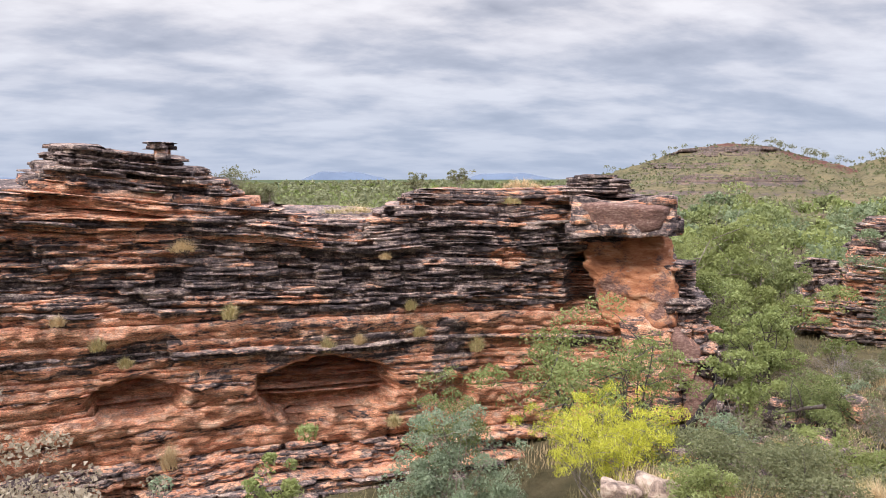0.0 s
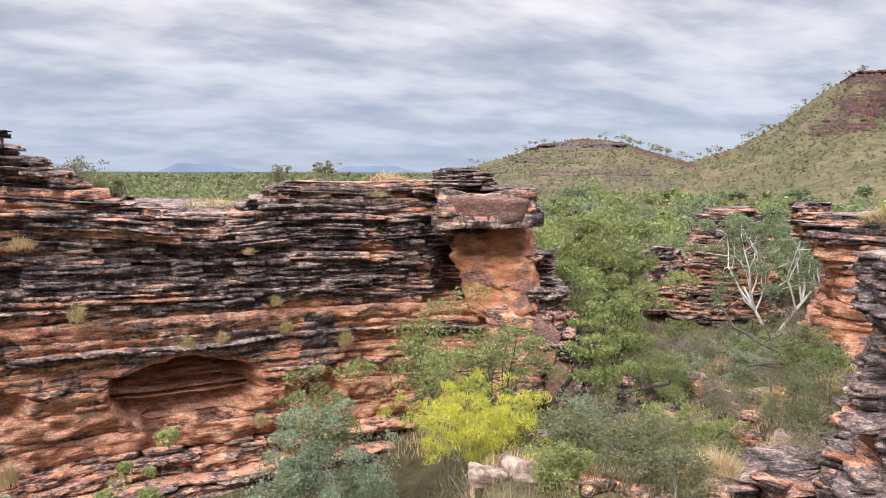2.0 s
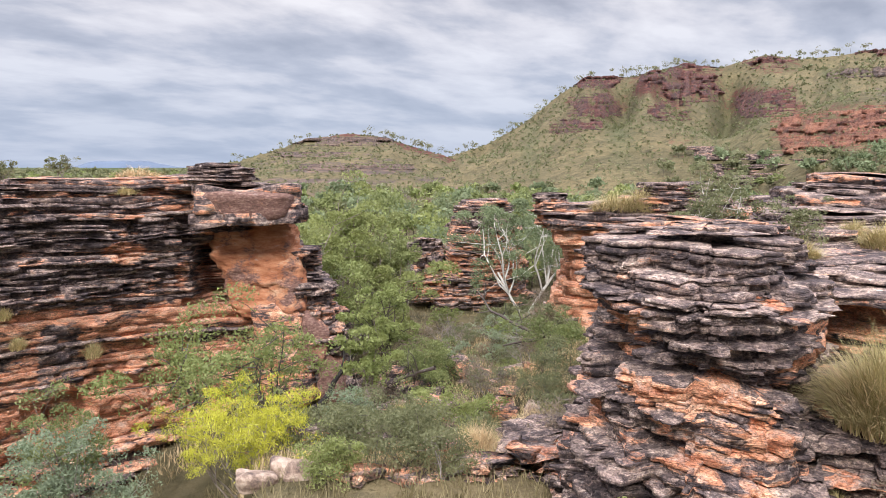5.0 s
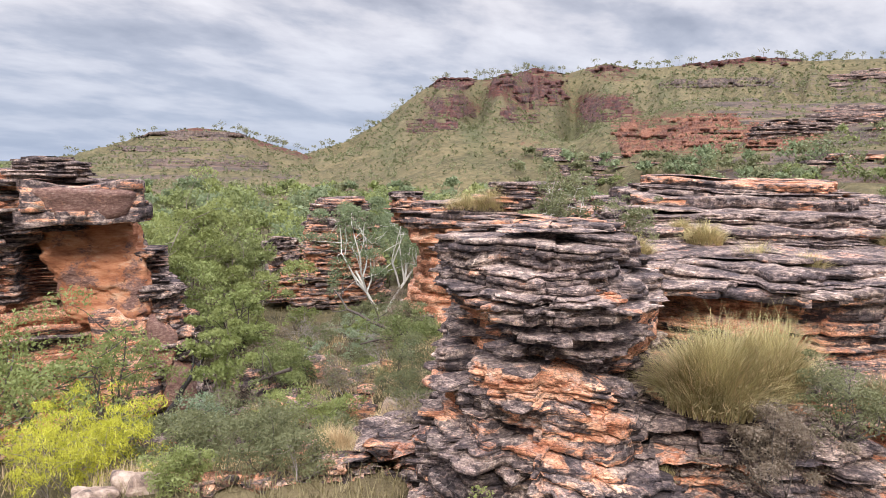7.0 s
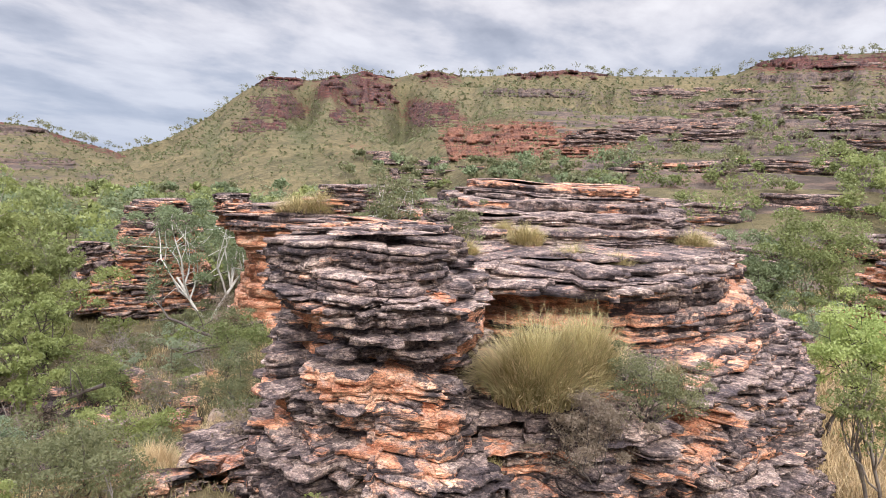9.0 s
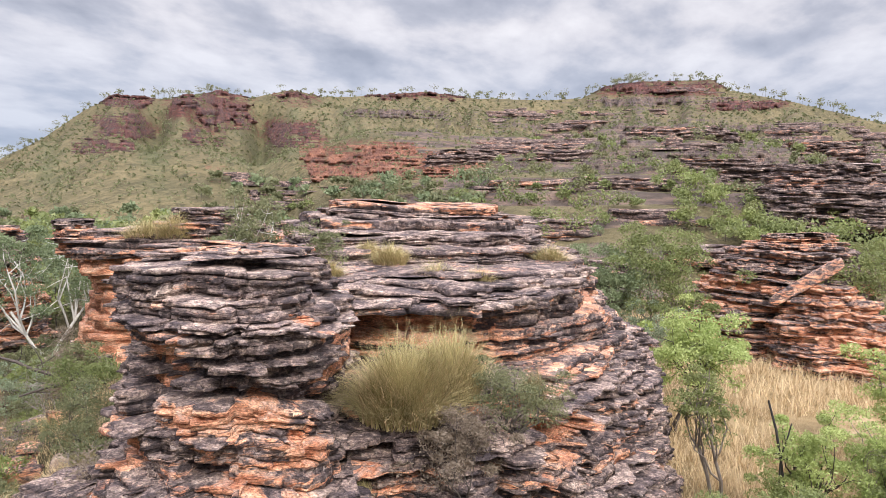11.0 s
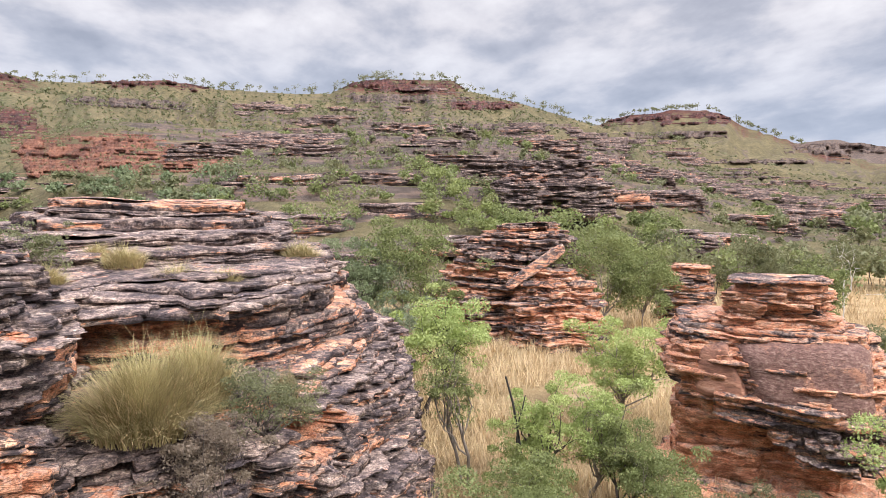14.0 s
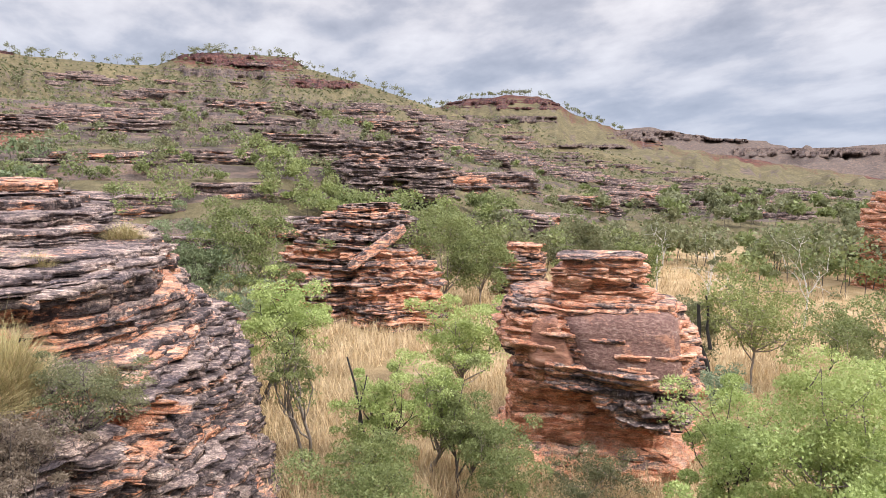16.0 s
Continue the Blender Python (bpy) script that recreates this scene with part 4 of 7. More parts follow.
    # pillar and orange wall across the gully
    outcrop("stone_pillar", "banded pillar with a dark cap above the gully",
            [(-9.5, [(35.8, 47), (38.6, 46), (42.5, 47), (43, 52), (36, 53)]), (-6.3, [(36.6, 47.5), (39, 46.8), (42.3, 47.5), (42.5, 52), (37, 53)]), (-5.0, [(37.0, 48), (39, 47.2), (42, 48), (42.2, 52), (37, 52)]),
             (-3.6, [(37.0, 48), (39, 47.3), (42.0, 48), (42, 52), (37.5, 52)]), (-2.3, [(37.8, 48.2), (39.5, 47.6), (41.8, 48.2), (41.6, 51), (38.2, 51)])], 21, 0.14, 0.09, warm=[(-9, 0.40), (-5, 0.52), (-3.8, 0.2), (-2, 0.12)], thick=1.1)
    outcrop("side_pinnacle", "small dark pinnacle beside the pillar",
            [(-9, [(33.6, 47), (35, 46.5), (36.8, 47), (36.5, 50), (34, 50)]), (-5.6, [(34.0, 47.3), (35, 47), (36.2, 47.3), (36, 49), (34.4, 49)]), (-4.9, [(34.4, 47.5), (35, 47.3), (35.6, 47.5), (35.6, 48.5), (34.6, 48.5)])], 22, 0.16, 0.10, tone=0.3)
    outcrop("wall_face", "orange undercut sandstone wall with grey layered top",
            [(-9.5, [(44.5, 29), (48, 28), (54, 28), (60, 29), (60, 36), (46, 36)]), (-6.2, [(45.2, 29.6), (48, 28.6), (54, 28), (60, 29), (60, 36), (46, 36)]), (-3.6, [(46.3, 29.8), (49, 28.8), (54, 28.2), (60, 29), (60, 36), (46.5, 36)]),
             (-2.6, [(45.2, 29.3), (48, 28.4), (54, 27.6), (60, 28.5), (60, 36), (46, 36)]), (-1.7, [(45.5, 29.6), (48, 28.8), (54, 28.2), (60, 29), (60, 35), (46, 35)])], 23, 0.14, 0.085, warm=[(-8, 0.85), (-3.2, 0.85), (-2.4, 0.35), (-1, 0.25)], soft=[(-9, -2.8)], into=wall)
    outcrop("wall_cap", "grey slabs stacked on the orange wall",
            [(-1.8, [(49.5, 28.8), (54, 28.2), (58.5, 28.4), (58.5, 33), (51, 33)]), (-1.1, [(50.8, 29.3), (54, 28.6), (57.8, 28.8), (57.6, 32), (52, 32)]), (-0.62, [(53, 29.6), (55, 29.3), (57, 29.4), (57, 31.5), (54, 31.5)])], 24, 0.11, 0.06, tone=0.22, into=wall)
    outcrop("wall_end_knob", "small layered knob at the end of the orange wall",
            [(-2.6, [(43.6, 30.5), (44.8, 30), (46.4, 30.2), (46.2, 32.5), (44, 33)]), (-1.3, [(43.9, 30.8), (44.8, 30.3), (46.1, 30.5), (46, 32), (44.2, 32.5)])], 25, 0.12, 0.07, warm=[(-2.5, 0.65), (-1.4, 0.2)], into=wall)
    outcrop("gully_ledge", "low broken dark ledges on the gully slope",
            [(-9.0, [(39.8, 16.4), (42, 15.4), (45, 15.0), (47, 15.0), (47.4, 17), (45, 19.5), (41, 19)]), (-7.4, [(40.6, 16.6), (42.5, 15.6), (45, 15.3), (46.6, 15.3), (47, 17), (45, 19), (41.5, 18.5)]),
             (-6.9, [(42, 17.0), (43.5, 16.2), (45.2, 15.8), (46.4, 15.8), (46.8, 17), (45.4, 18.6), (42.8, 18.2)]), (-6.4, [(43.6, 17.2), (44.6, 16.6), (45.6, 16.4), (46.4, 16.4), (46.6, 17.2), (45.4, 18.2), (44.2, 18)])], 26, 0.08, 0.055, tone=0.24, lump=0.4)
    for i, (a, w, d, z) in enumerate([(30.4, 2.2, 13.2, -6.22), (35.0, 1.8, 13.1, -6.2), (40.6, 2.4, 13.4, -6.08), (45.2, 1.8, 13.6, -5.85)]):
        plan = lambda k, back: [(a - w * k, d + back + 0.3), (a - w * 0.3 * k, d + back), (a + w * 0.5 * k, d + back + 0.15), (a + w * k, d + back + 0.4), (a + w * 0.8 * k, d + 1.2), (a - w * 0.8 * k, d + 1.3)]
        outcrop("bench_rock", "low broken pink and dark rock on the bench below the viewpoint", [(z - 1.2, plan(1.1, -0.2)), (z - 0.25, plan(1.0, 0)), (z, plan(0.7, 0.3))], 270 + i, 0.05, 0.05, tone=0.26 + 0.05 * i, rough=0.7, thick=0.8, lump=0.3)
    # the near stack and the terraced mass behind it
    back_of = [(66, 15), (57, 16.2), (49.5, 15.6)]
    outcrop("stack_apron", "crusted apron of the stack, spreading towards its foot",
            [(-8.5, [(46.4, 11.8), (50, 9.7), (57, 9.0), (65, 9.4), (69, 10.8)] + back_of), (-5.6, [(47.4, 12.0), (51, 10.3), (57, 9.6), (64, 9.9), (67, 11.0)] + back_of), (-5.0, [(48.3, 12.2), (51.6, 10.6), (57, 10.0), (63.4, 10.3), (66.6, 11.4)] + back_of),
             (-4.4, [(49.0, 12.3), (52, 11.0), (57, 10.5), (63, 10.8), (66, 11.8)] + back_of), (-3.85, [(49.6, 12.4), (52, 11.5), (57, 11.1), (62.6, 11.3), (65.4, 12.1)] + back_of), (-3.35, [(50.0, 12.6), (52.6, 11.9), (57, 11.6), (62, 11.7), (64.6, 12.4)] + back_of)],
            31, 0.05, 0.05, rough=1.0, thick=0.8, lump=0.18, ledge=0.6, dip=(-0.07, 0.11), warm=[(-8, 0.08), (-5.6, 0.10), (-4.6, 0.04), (-3.9, 0.08), (-3.4, 0.26)], into=stack,
            patches=[(55.5, 11.4, -3.55, 1.1, 0.25, 0.55), (49.3, 12.3, -4.0, 0.5, 0.6, 0.55), (47.6, 12.2, -4.7, 0.4, 0.3, 0.45), (56.5, 10.4, -4.45, 0.7, 0.12, 0.35), (63.0, 11.2, -3.9, 0.5, 0.4, 0.35), (52, 10.2, -5.5, 0.6, 0.15, 0.3), (59.5, 9.8, -5.5, 0.6, 0.2, 0.25)])
    outcrop("stack_waist", "bare orange waist under the head of the stack",
            [(-3.6, [(50.0, 12.6), (52.6, 12.0), (57, 11.5), (62, 11.8), (64.6, 12.6)] + back_of), (-3.1, [(50.6, 12.7), (53, 12.2), (57, 12.0), (61.4, 12.2), (64.2, 12.8)] + back_of), (-2.5, [(50.2, 12.8), (53, 12.1), (57, 12.0), (61.4, 12.2), (64, 12.8)] + back_of)],
            35, 0.05, 0.06, rough=0.6, thick=1.2, soft=[(-3.6, -2.4)], warm=[(-3.6, 0.34), (-2.5, 0.34)], into=stack, patches=[(50.6, 12.7, -3.1, 1.0, 0.8, 0.35), (55.0, 11.9, -3.35, 1.0, 0.3, 0.35), (60.6, 12, -3.0, 1.0, 0.7, -0.35), (64, 12.6, -3.3, 0.4, 0.4, 0.25)])
    outcrop("stack_head", "black crusted overhanging head of the stack",
            [(-3.1, [(53.2, 12.3), (55, 11.9), (58, 11.7), (61.6, 12.2), (62.6, 13.4), (62, 15), (57, 15.6), (53, 15)]), (-2.8, [(51.2, 12.5), (54, 11.6), (58, 11.35), (62.6, 11.9), (63.8, 13.4), (63.8, 15), (57, 16), (51, 15.4)]),
             (-2.35, [(49.8, 12.7), (52.5, 11.6), (58, 11.1), (63.0, 11.9), (64.2, 13.4), (64, 15), (57, 16.2), (50, 15.6)]), (-2.0, [(48.0, 13.0), (50.6, 11.7), (58, 11.1), (63.4, 12.1), (64.4, 13.4), (64.2, 15), (57, 16.4), (49, 16)]),
             (-1.72, [(47.8, 13.2), (51.0, 12.0), (58, 11.5), (63.2, 12.6), (64.2, 13.8), (64, 15), (57, 16.5), (49.2, 16)]), (-1.45, [(50.0, 13.6), (52.0, 12.7), (58, 12.3), (62.6, 13.3), (63.4, 14.2), (63.2, 15.2), (57, 16.5), (51, 16)]),
             (-1.12, [(52.0, 14.2), (53.6, 13.6), (57.4, 13.3), (60.8, 14.2), (61.2, 14.8), (61, 15.4), (57, 16.4), (52.8, 15.8)])],
            36, 0.05, 0.05, rough=1.05, thick=0.85, lump=0.22, ledge=0.5, warm=[(-3, 0.05), (-2.4, 0.12), (-2.2, 0.24), (-1.9, 0.08), (-1, 0.12)], into=stack,
            patches=[(50.4, 12.0, -2.35, 0.9, 0.22, 0.5), (51.6, 12.1, -2.75, 0.7, 0.25, 0.5), (63.4, 12.1, -2.2, 0.3, 0.4, 0.4), (54.5, 12.4, -1.5, 0.8, 0.12, 0.4)])
    outcrop("lower_tier", "broken lower tier of the terraced outcrop",
            [(-9.5, [(60, 11.5), (68, 10.6), (76, 11.2), (83.4, 13.2), (90.0, 16.5), (91, 22), (88, 29), (70, 31), (58, 24)]), (-6.6, [(61, 12), (68, 11.2), (76, 11.8), (82.6, 13.8), (88.4, 17), (89.4, 22), (87, 29), (70, 31), (59, 24)]),
             (-4.9, [(61.5, 12.6), (68, 12.0), (76, 12.6), (82, 14.4), (87.4, 17.5), (88.6, 22), (86, 29), (70, 31), (59, 24)]), (-4.3, [(64, 13.6), (69, 12.9), (76, 13.2), (82, 15.0), (86.6, 18.1), (87.4, 22), (85, 29), (70, 31), (59, 24)]), (-3.9, [(65, 14.4), (69, 13.8), (76, 14.0), (81.5, 15.6), (86, 18.5), (87, 22), (85, 29), (70, 31), (59, 24)])], 32, 0.065, 0.05, rough=1.1, thick=0.75, ledge=0.55,
            warm=[(-9, 0.22), (-6, 0.16), (-4.8, 0.16), (-4, 0.20)], caves=[(83.6, 14.7, -4.85, 1.1, 0.42, 1.0), (70.0, 11.9, -5.2, 1.1, 0.30, 1.0)], lump=0.25, into=mass,
            patches=[(84, 14.8, -5.0, 1.2, 0.5, 0.42), (80, 13.6, -5.2, 1.2, 0.3, 0.25), (76.0, 12.2, -5.8, 0.9, 0.4, 0.3), (79, 14.6, -4.15, 1.4, 0.15, 0.3)])
    outcrop("upper_tier", "upper tier with a pale recessed band under a ledge",
            [(-4.0, [(63.5, 16.4), (69, 15.4), (76, 15.6), (82, 17.4), (86.2, 20), (86, 24), (84, 29), (70, 31), (58, 24)]), (-3.45, [(64.4, 16.6), (69, 15.9), (75.6, 16.0), (82, 17.8), (85.6, 20.2), (85.4, 24), (83.6, 29), (70, 31), (58, 24)]), (-2.62, [(64.6, 16.8), (69, 16.1), (75.6, 16.2), (82, 18.2), (84.6, 20.4), (84.8, 24), (83, 29), (70, 31), (58, 24)]),
             (-2.50, [(61.5, 16.0), (68, 15.2), (76, 15.5), (81.5, 17.6), (83.8, 20.4), (84, 24), (82, 29), (70, 31), (58, 24)]), (-2.28, [(61, 16.2), (68, 15.5), (75.6, 15.9), (81, 18.0), (83.4, 20.8), (83.5, 24), (82, 29), (70, 31), (58, 24)]), (-2.02, [(60.5, 17.6), (68, 17.2), (75, 17.6), (80.2, 19.6), (82.6, 22), (82.5, 25), (81, 29), (70, 31), (58, 24)])], 33, 0.065, 0.05, rough=1.1, thick=0.65, ledge=0.2,
            warm=[(-4, 0.28), (-3.5, 0.32), (-3.3, 0.42), (-2.65, 0.34), (-2.5, 0.12), (-2, 0.20)], soft=[(-3.4, -2.65)], lump=0.22, into=mass,
            patches=[(69, 16.8, -3.0, 2.2, 0.5, 0.45), (66.5, 17, -3.3, 0.9, 0.4, 0.3), (82, 18.2, -3.2, 2.2, 0.7, -0.2)])
    outcrop("summit_tier", "flat slabby summit of the terraced outcrop",
            [(-2.15, [(59.5, 19.5), (66, 19.2), (73, 19.6), (80.0, 22), (82.4, 25.5), (79.5, 30), (70, 32), (58.5, 27)]), (-1.5, [(60.5, 22.5), (66, 22), (73, 22.2), (79, 24), (80.6, 27), (78.6, 31), (70, 32), (60, 29)]),
             (-1.0, [(61.2, 25), (66, 24.2), (73, 24.2), (78, 26), (79, 28), (77.4, 31), (69, 32), (61.5, 30)]), (-0.38, [(64.2, 27.4), (68, 26.8), (73, 26.8), (75.8, 27.8), (76, 29), (75, 31), (69, 31.5), (65.5, 30.5)])], 34, 0.08, 0.05, rough=1.1, thick=0.7, ledge=0.5, warm=[(-2, 0.26), (-0.4, 0.16)], into=mass,
            patches=[(64.5, 24.5, -1.1, 1.6, 0.12, 0.2), (69, 22, -1.7, 2.0, 0.12, 0.2)])
    # the lone rock in the grass
    outcrop("plinth", "orange undercut plinth of the lone rock",
            [(-10.5, [(109.5, 23.6), (116, 22.6), (124.6, 22.8), (126, 27), (110, 28)]), (-9.4, [(109.6, 23.9), (116, 23.0), (124.2, 23.2), (125, 27), (110, 28)]), (-8.5, [(110.4, 24.6), (116, 24.2), (122.0, 24.4), (123, 27), (111, 28)]), (-7.3, [(110.8, 25), (116, 24.8), (121.5, 25), (122.5, 27), (111, 28)]), (-6.6, [(110.6, 24.6), (116, 24.4), (121.5, 24.6), (122.5, 27), (111, 28)])],
            41, 0.09, 0.06, warm=[(-10.5, 0.60), (-9.2, 0.80), (-7, 0.92)], soft=[(-9.2, -6.5)], thick=1.2, rough=0.8, into=lone)
    outcrop("body", "jointed body of the lone rock over a deep hollow",
            [(-7.9, [(119.4, 23.3), (121, 22.9), (123.4, 22.9), (124.9, 23.6), (124.2, 27), (119.6, 28)]), (-7.2, [(117.4, 23.3), (120, 22.8), (123, 22.8), (124.8, 23.6), (124.2, 27), (117, 28)]), (-6.5, [(112.4, 23.9), (117, 23.2), (121.4, 22.8), (124.4, 23.6), (124, 27), (112, 28)]), (-5.8, [(109.8, 24.1), (114, 23.3), (120, 22.9), (124.0, 23.7), (123.8, 27), (110, 28)]), (-5.0, [(109.8, 24.2), (113.6, 23.5), (119.5, 23.2), (123.8, 24.0), (123.4, 27), (110, 28)]),
             (-4.5, [(110.4, 24.4), (113.6, 23.8), (119.5, 23.5), (123.4, 24.2), (123, 27), (110.6, 28)]), (-4.05, [(111.6, 24.8), (113.8, 24.3), (119, 24.1), (121.6, 24.6), (121.4, 27), (112, 27.5)])], 42, 0.08, 0.065, tone=0.62, rough=0.62, thick=1.0,
            patches=[(111.2, 24, -5.6, 1.2, 0.8, 0.22), (122.5, 23.2, -7.2, 1.6, 0.7, -0.3), (110.8, 24.4, -4.3, 0.8, 0.3, -0.35)], into=lone)
    block("face_slab", "smooth red-brown slab face with dark varnish", [(116.2, 22.9, -6.3), (124.0, 22.9, -6.5), (124.0, 26, -6.4), (116.4, 26, -6.3)], [(114.2, 23.25, -4.45), (123.0, 23.5, -4.25), (123.0, 27, -4.25), (114.4, 27, -4.4)], 7, 0.30, lone, 0.06, 0.035)
    block("split_slab", "orange-brown slab split from the face", [(111.8, 23.5, -6.3), (116.0, 23.0, -6.4), (116.0, 26, -6.3), (112, 26, -6.3)], [(111.8, 23.9, -4.7), (114.0, 23.4, -4.5), (114.2, 26, -4.5), (112, 26, -4.7)], 27, 0.55, lone, 0.06, 0.07)
    outcrop("crown", "layered crown of thin beds on the lone rock",
            [(-4.25, [(112.8, 24.4), (115, 24.0), (118.6, 24.0), (121.4, 24.5), (121.2, 27), (113, 27)]), (-3.5, [(113.7, 24.5), (115.4, 24.2), (118.6, 24.2), (120.6, 24.6), (120.4, 26.6), (114, 26.6)]), (-2.62, [(114.3, 24.6), (115.6, 24.3), (118.6, 24.3), (120.3, 24.7), (120, 26.3), (114.6, 26.3)])],
            43, 0.075, 0.055, warm=[(-4.2, 0.64), (-3.0, 0.60), (-2.7, 0.25)], rough=0.5, thick=0.9, into=lone)
    # the rock behind the grass flat
    back = tagged(new("back_rock"), "tumbled layered outcrop behind the dry grass", "rock outcrop", "sandstone outcrops")
    outcrop("rear_buttress", "orange and dark layered buttress",
            [(-9.9, [(91.0, 47), (95, 46), (99, 46), (102.5, 47), (103, 52), (91, 54)]), (-7.0, [(91.8, 47.4), (95, 46.6), (99, 46.6), (102.4, 47.4), (103, 52), (92, 53)]),
             (-4.4, [(93.6, 48.6), (96, 48), (99, 47.8), (102.0, 48.4), (102.2, 51), (94, 53)]), (-3.0, [(95.0, 49.4), (96.8, 48.8), (99, 48.6), (101.0, 49), (101.2, 51), (95.6, 52)]), (-2.1, [(96.6, 50), (97.6, 49.6), (99, 49.5), (100.4, 49.8), (100.4, 51), (97, 51.6)])], 51, 0.13, 0.09, tone=0.46, thick=1.1, rough=1.2, lump=0.8, into=back)
    outcrop("front_buttress", "lower slabby buttress in front",
            [(-9.9, [(97.2, 44.6), (100, 43.2), (104.6, 43.6), (105.6, 46), (103, 49), (98, 49)]), (-7.0, [(97.4, 45.2), (100, 44.2), (103.8, 44.6), (104.6, 46), (103, 49), (98, 49)]),
             (-5.8, [(98.2, 46), (100.2, 45.2), (102.6, 45.6), (103.4, 46.8), (102, 49), (98.8, 49)]), (-4.9, [(99, 47), (100.4, 46.4), (101.8, 46.6), (102.2, 47.4), (101.4, 49), (99.4, 49)])], 53, 0.13, 0.09, tone=0.52, thick=1.0, rough=1.0, lump=0.6, into=back)
    block("leaning_slab", "pale slab leaning on the tumbled rock", [(97.2, 45.4, -6.3), (96.7, 45.5, -5.8), (96.9, 46.3, -5.7), (97.4, 46.3, -6.2)], [(101.6, 46.6, -3.9), (101.2, 46.6, -3.2), (101.3, 47.4, -3.1), (101.7, 47.4, -3.8)], 57, 0.30, back, 0.07, 0.2, ROCK)
    outcrop("red_bluff", "red sandstone bluff at the edge of the woodland", [(-10, [(134.5, 74), (138, 72), (143, 73), (143, 80), (135, 80)]), (-3, [(134.9, 74.6), (138, 72.6), (143, 73.6), (143, 80), (135.4, 80)]), (-0.9, [(135.4, 75.4), (138, 73.6), (143, 74.4), (143, 80), (136, 80)])], 54, 0.35, 0.2, tone=0.75, thick=2.0, rough=1.5)
    outcrop("low_orange_rock", "low orange rock at the edge of the flat", [(-10.5, [(108.6, 56), (110.5, 55), (112.4, 56), (112, 60), (109, 60)]), (-6.6, [(109.0, 56.3), (110.5, 55.6), (112.2, 56.3), (112, 60), (109, 60)]), (-5.5, [(109.6, 57), (110.8, 56.2), (112.0, 57), (111.8, 59.5), (109.8, 59.5)])], 55, 0.22, 0.12, tone=0.5, thick=1.3, rough=1.0)
    outcrop("slope_knoll", "dark rocky knoll breaking out of the terraced slope",
            [(-3.0, [(95.4, 82), (98, 80.5), (103, 80.5), (105.4, 83), (104.5, 92), (96, 92)]), (0.6, [(96.0, 83), (98, 81), (103, 81), (104.8, 83.6), (104, 92), (96.4, 92)]), (2.2, [(96.6, 84.4), (98.5, 83), (102.5, 83), (104.0, 84.8), (103, 92), (96.6, 92)]),
             (3.8, [(97.0, 86), (99, 84.8), (102, 84.8), (103.2, 86), (102, 92), (97.4, 92)])], 52, 0.30, 0.2, tone=0.10, thick=1.6, rough=1.7)


build_outcrops()


def build_slope_outcrops():
    """Low banded outcrops breaking through the slope, each a thing of its own."""
    rng = np.random.default_rng(700)
    spots = [(72, 70, 9), (77, 62, 10), (80.5, 72, 12), (84, 63, 11), (88, 76, 13), (86, 92, 16), (92, 66, 9), (93, 102, 16), (79, 98, 17), (98, 112, 18), (104, 104, 15), (109, 92, 13), (113, 100, 12),
             (108, 122, 16), (83, 126, 22), (90, 140, 22), (75, 136, 22), (99, 150, 20), (115, 128, 15), (119, 150, 16), (106, 160, 20)]
    for i, (az, d, w) in enumerate(spots):
        h = rng.uniform(1.0, 2.2) * (d / 80) ** 0.7
        half = math.degrees(w / 2 / d)
        g = ground_height(*polar(az, d))
        deep = rng.uniform(4, 7)
        plan = lambda k, back: [(az - half * k, d + back + rng.uniform(0, 1)), (az - half * k * 0.4, d + back - rng.uniform(0, 1.2)), (az + half * k * 0.4, d + back - rng.uniform(0, 1.2)), (az + half * k, d + back + rng.uniform(0, 1)), (az + half * k * 0.8, d + back + deep), (az - half * k * 0.8, d + back + deep)]
        outcrop("slope_outcrop", "low dark banded outcrop on the grassy slope", [(g - 1.6, plan(1.0, 0)), (g + h * 0.5, plan(0.92, 0.6)), (g + h, plan(0.62, 1.6))], 710 + i, 0.6, 0.27, tone=rng.uniform(0.05, 0.30), rough=1.7, thick=2.0, group="slope outcrops")


build_slope_outcrops()


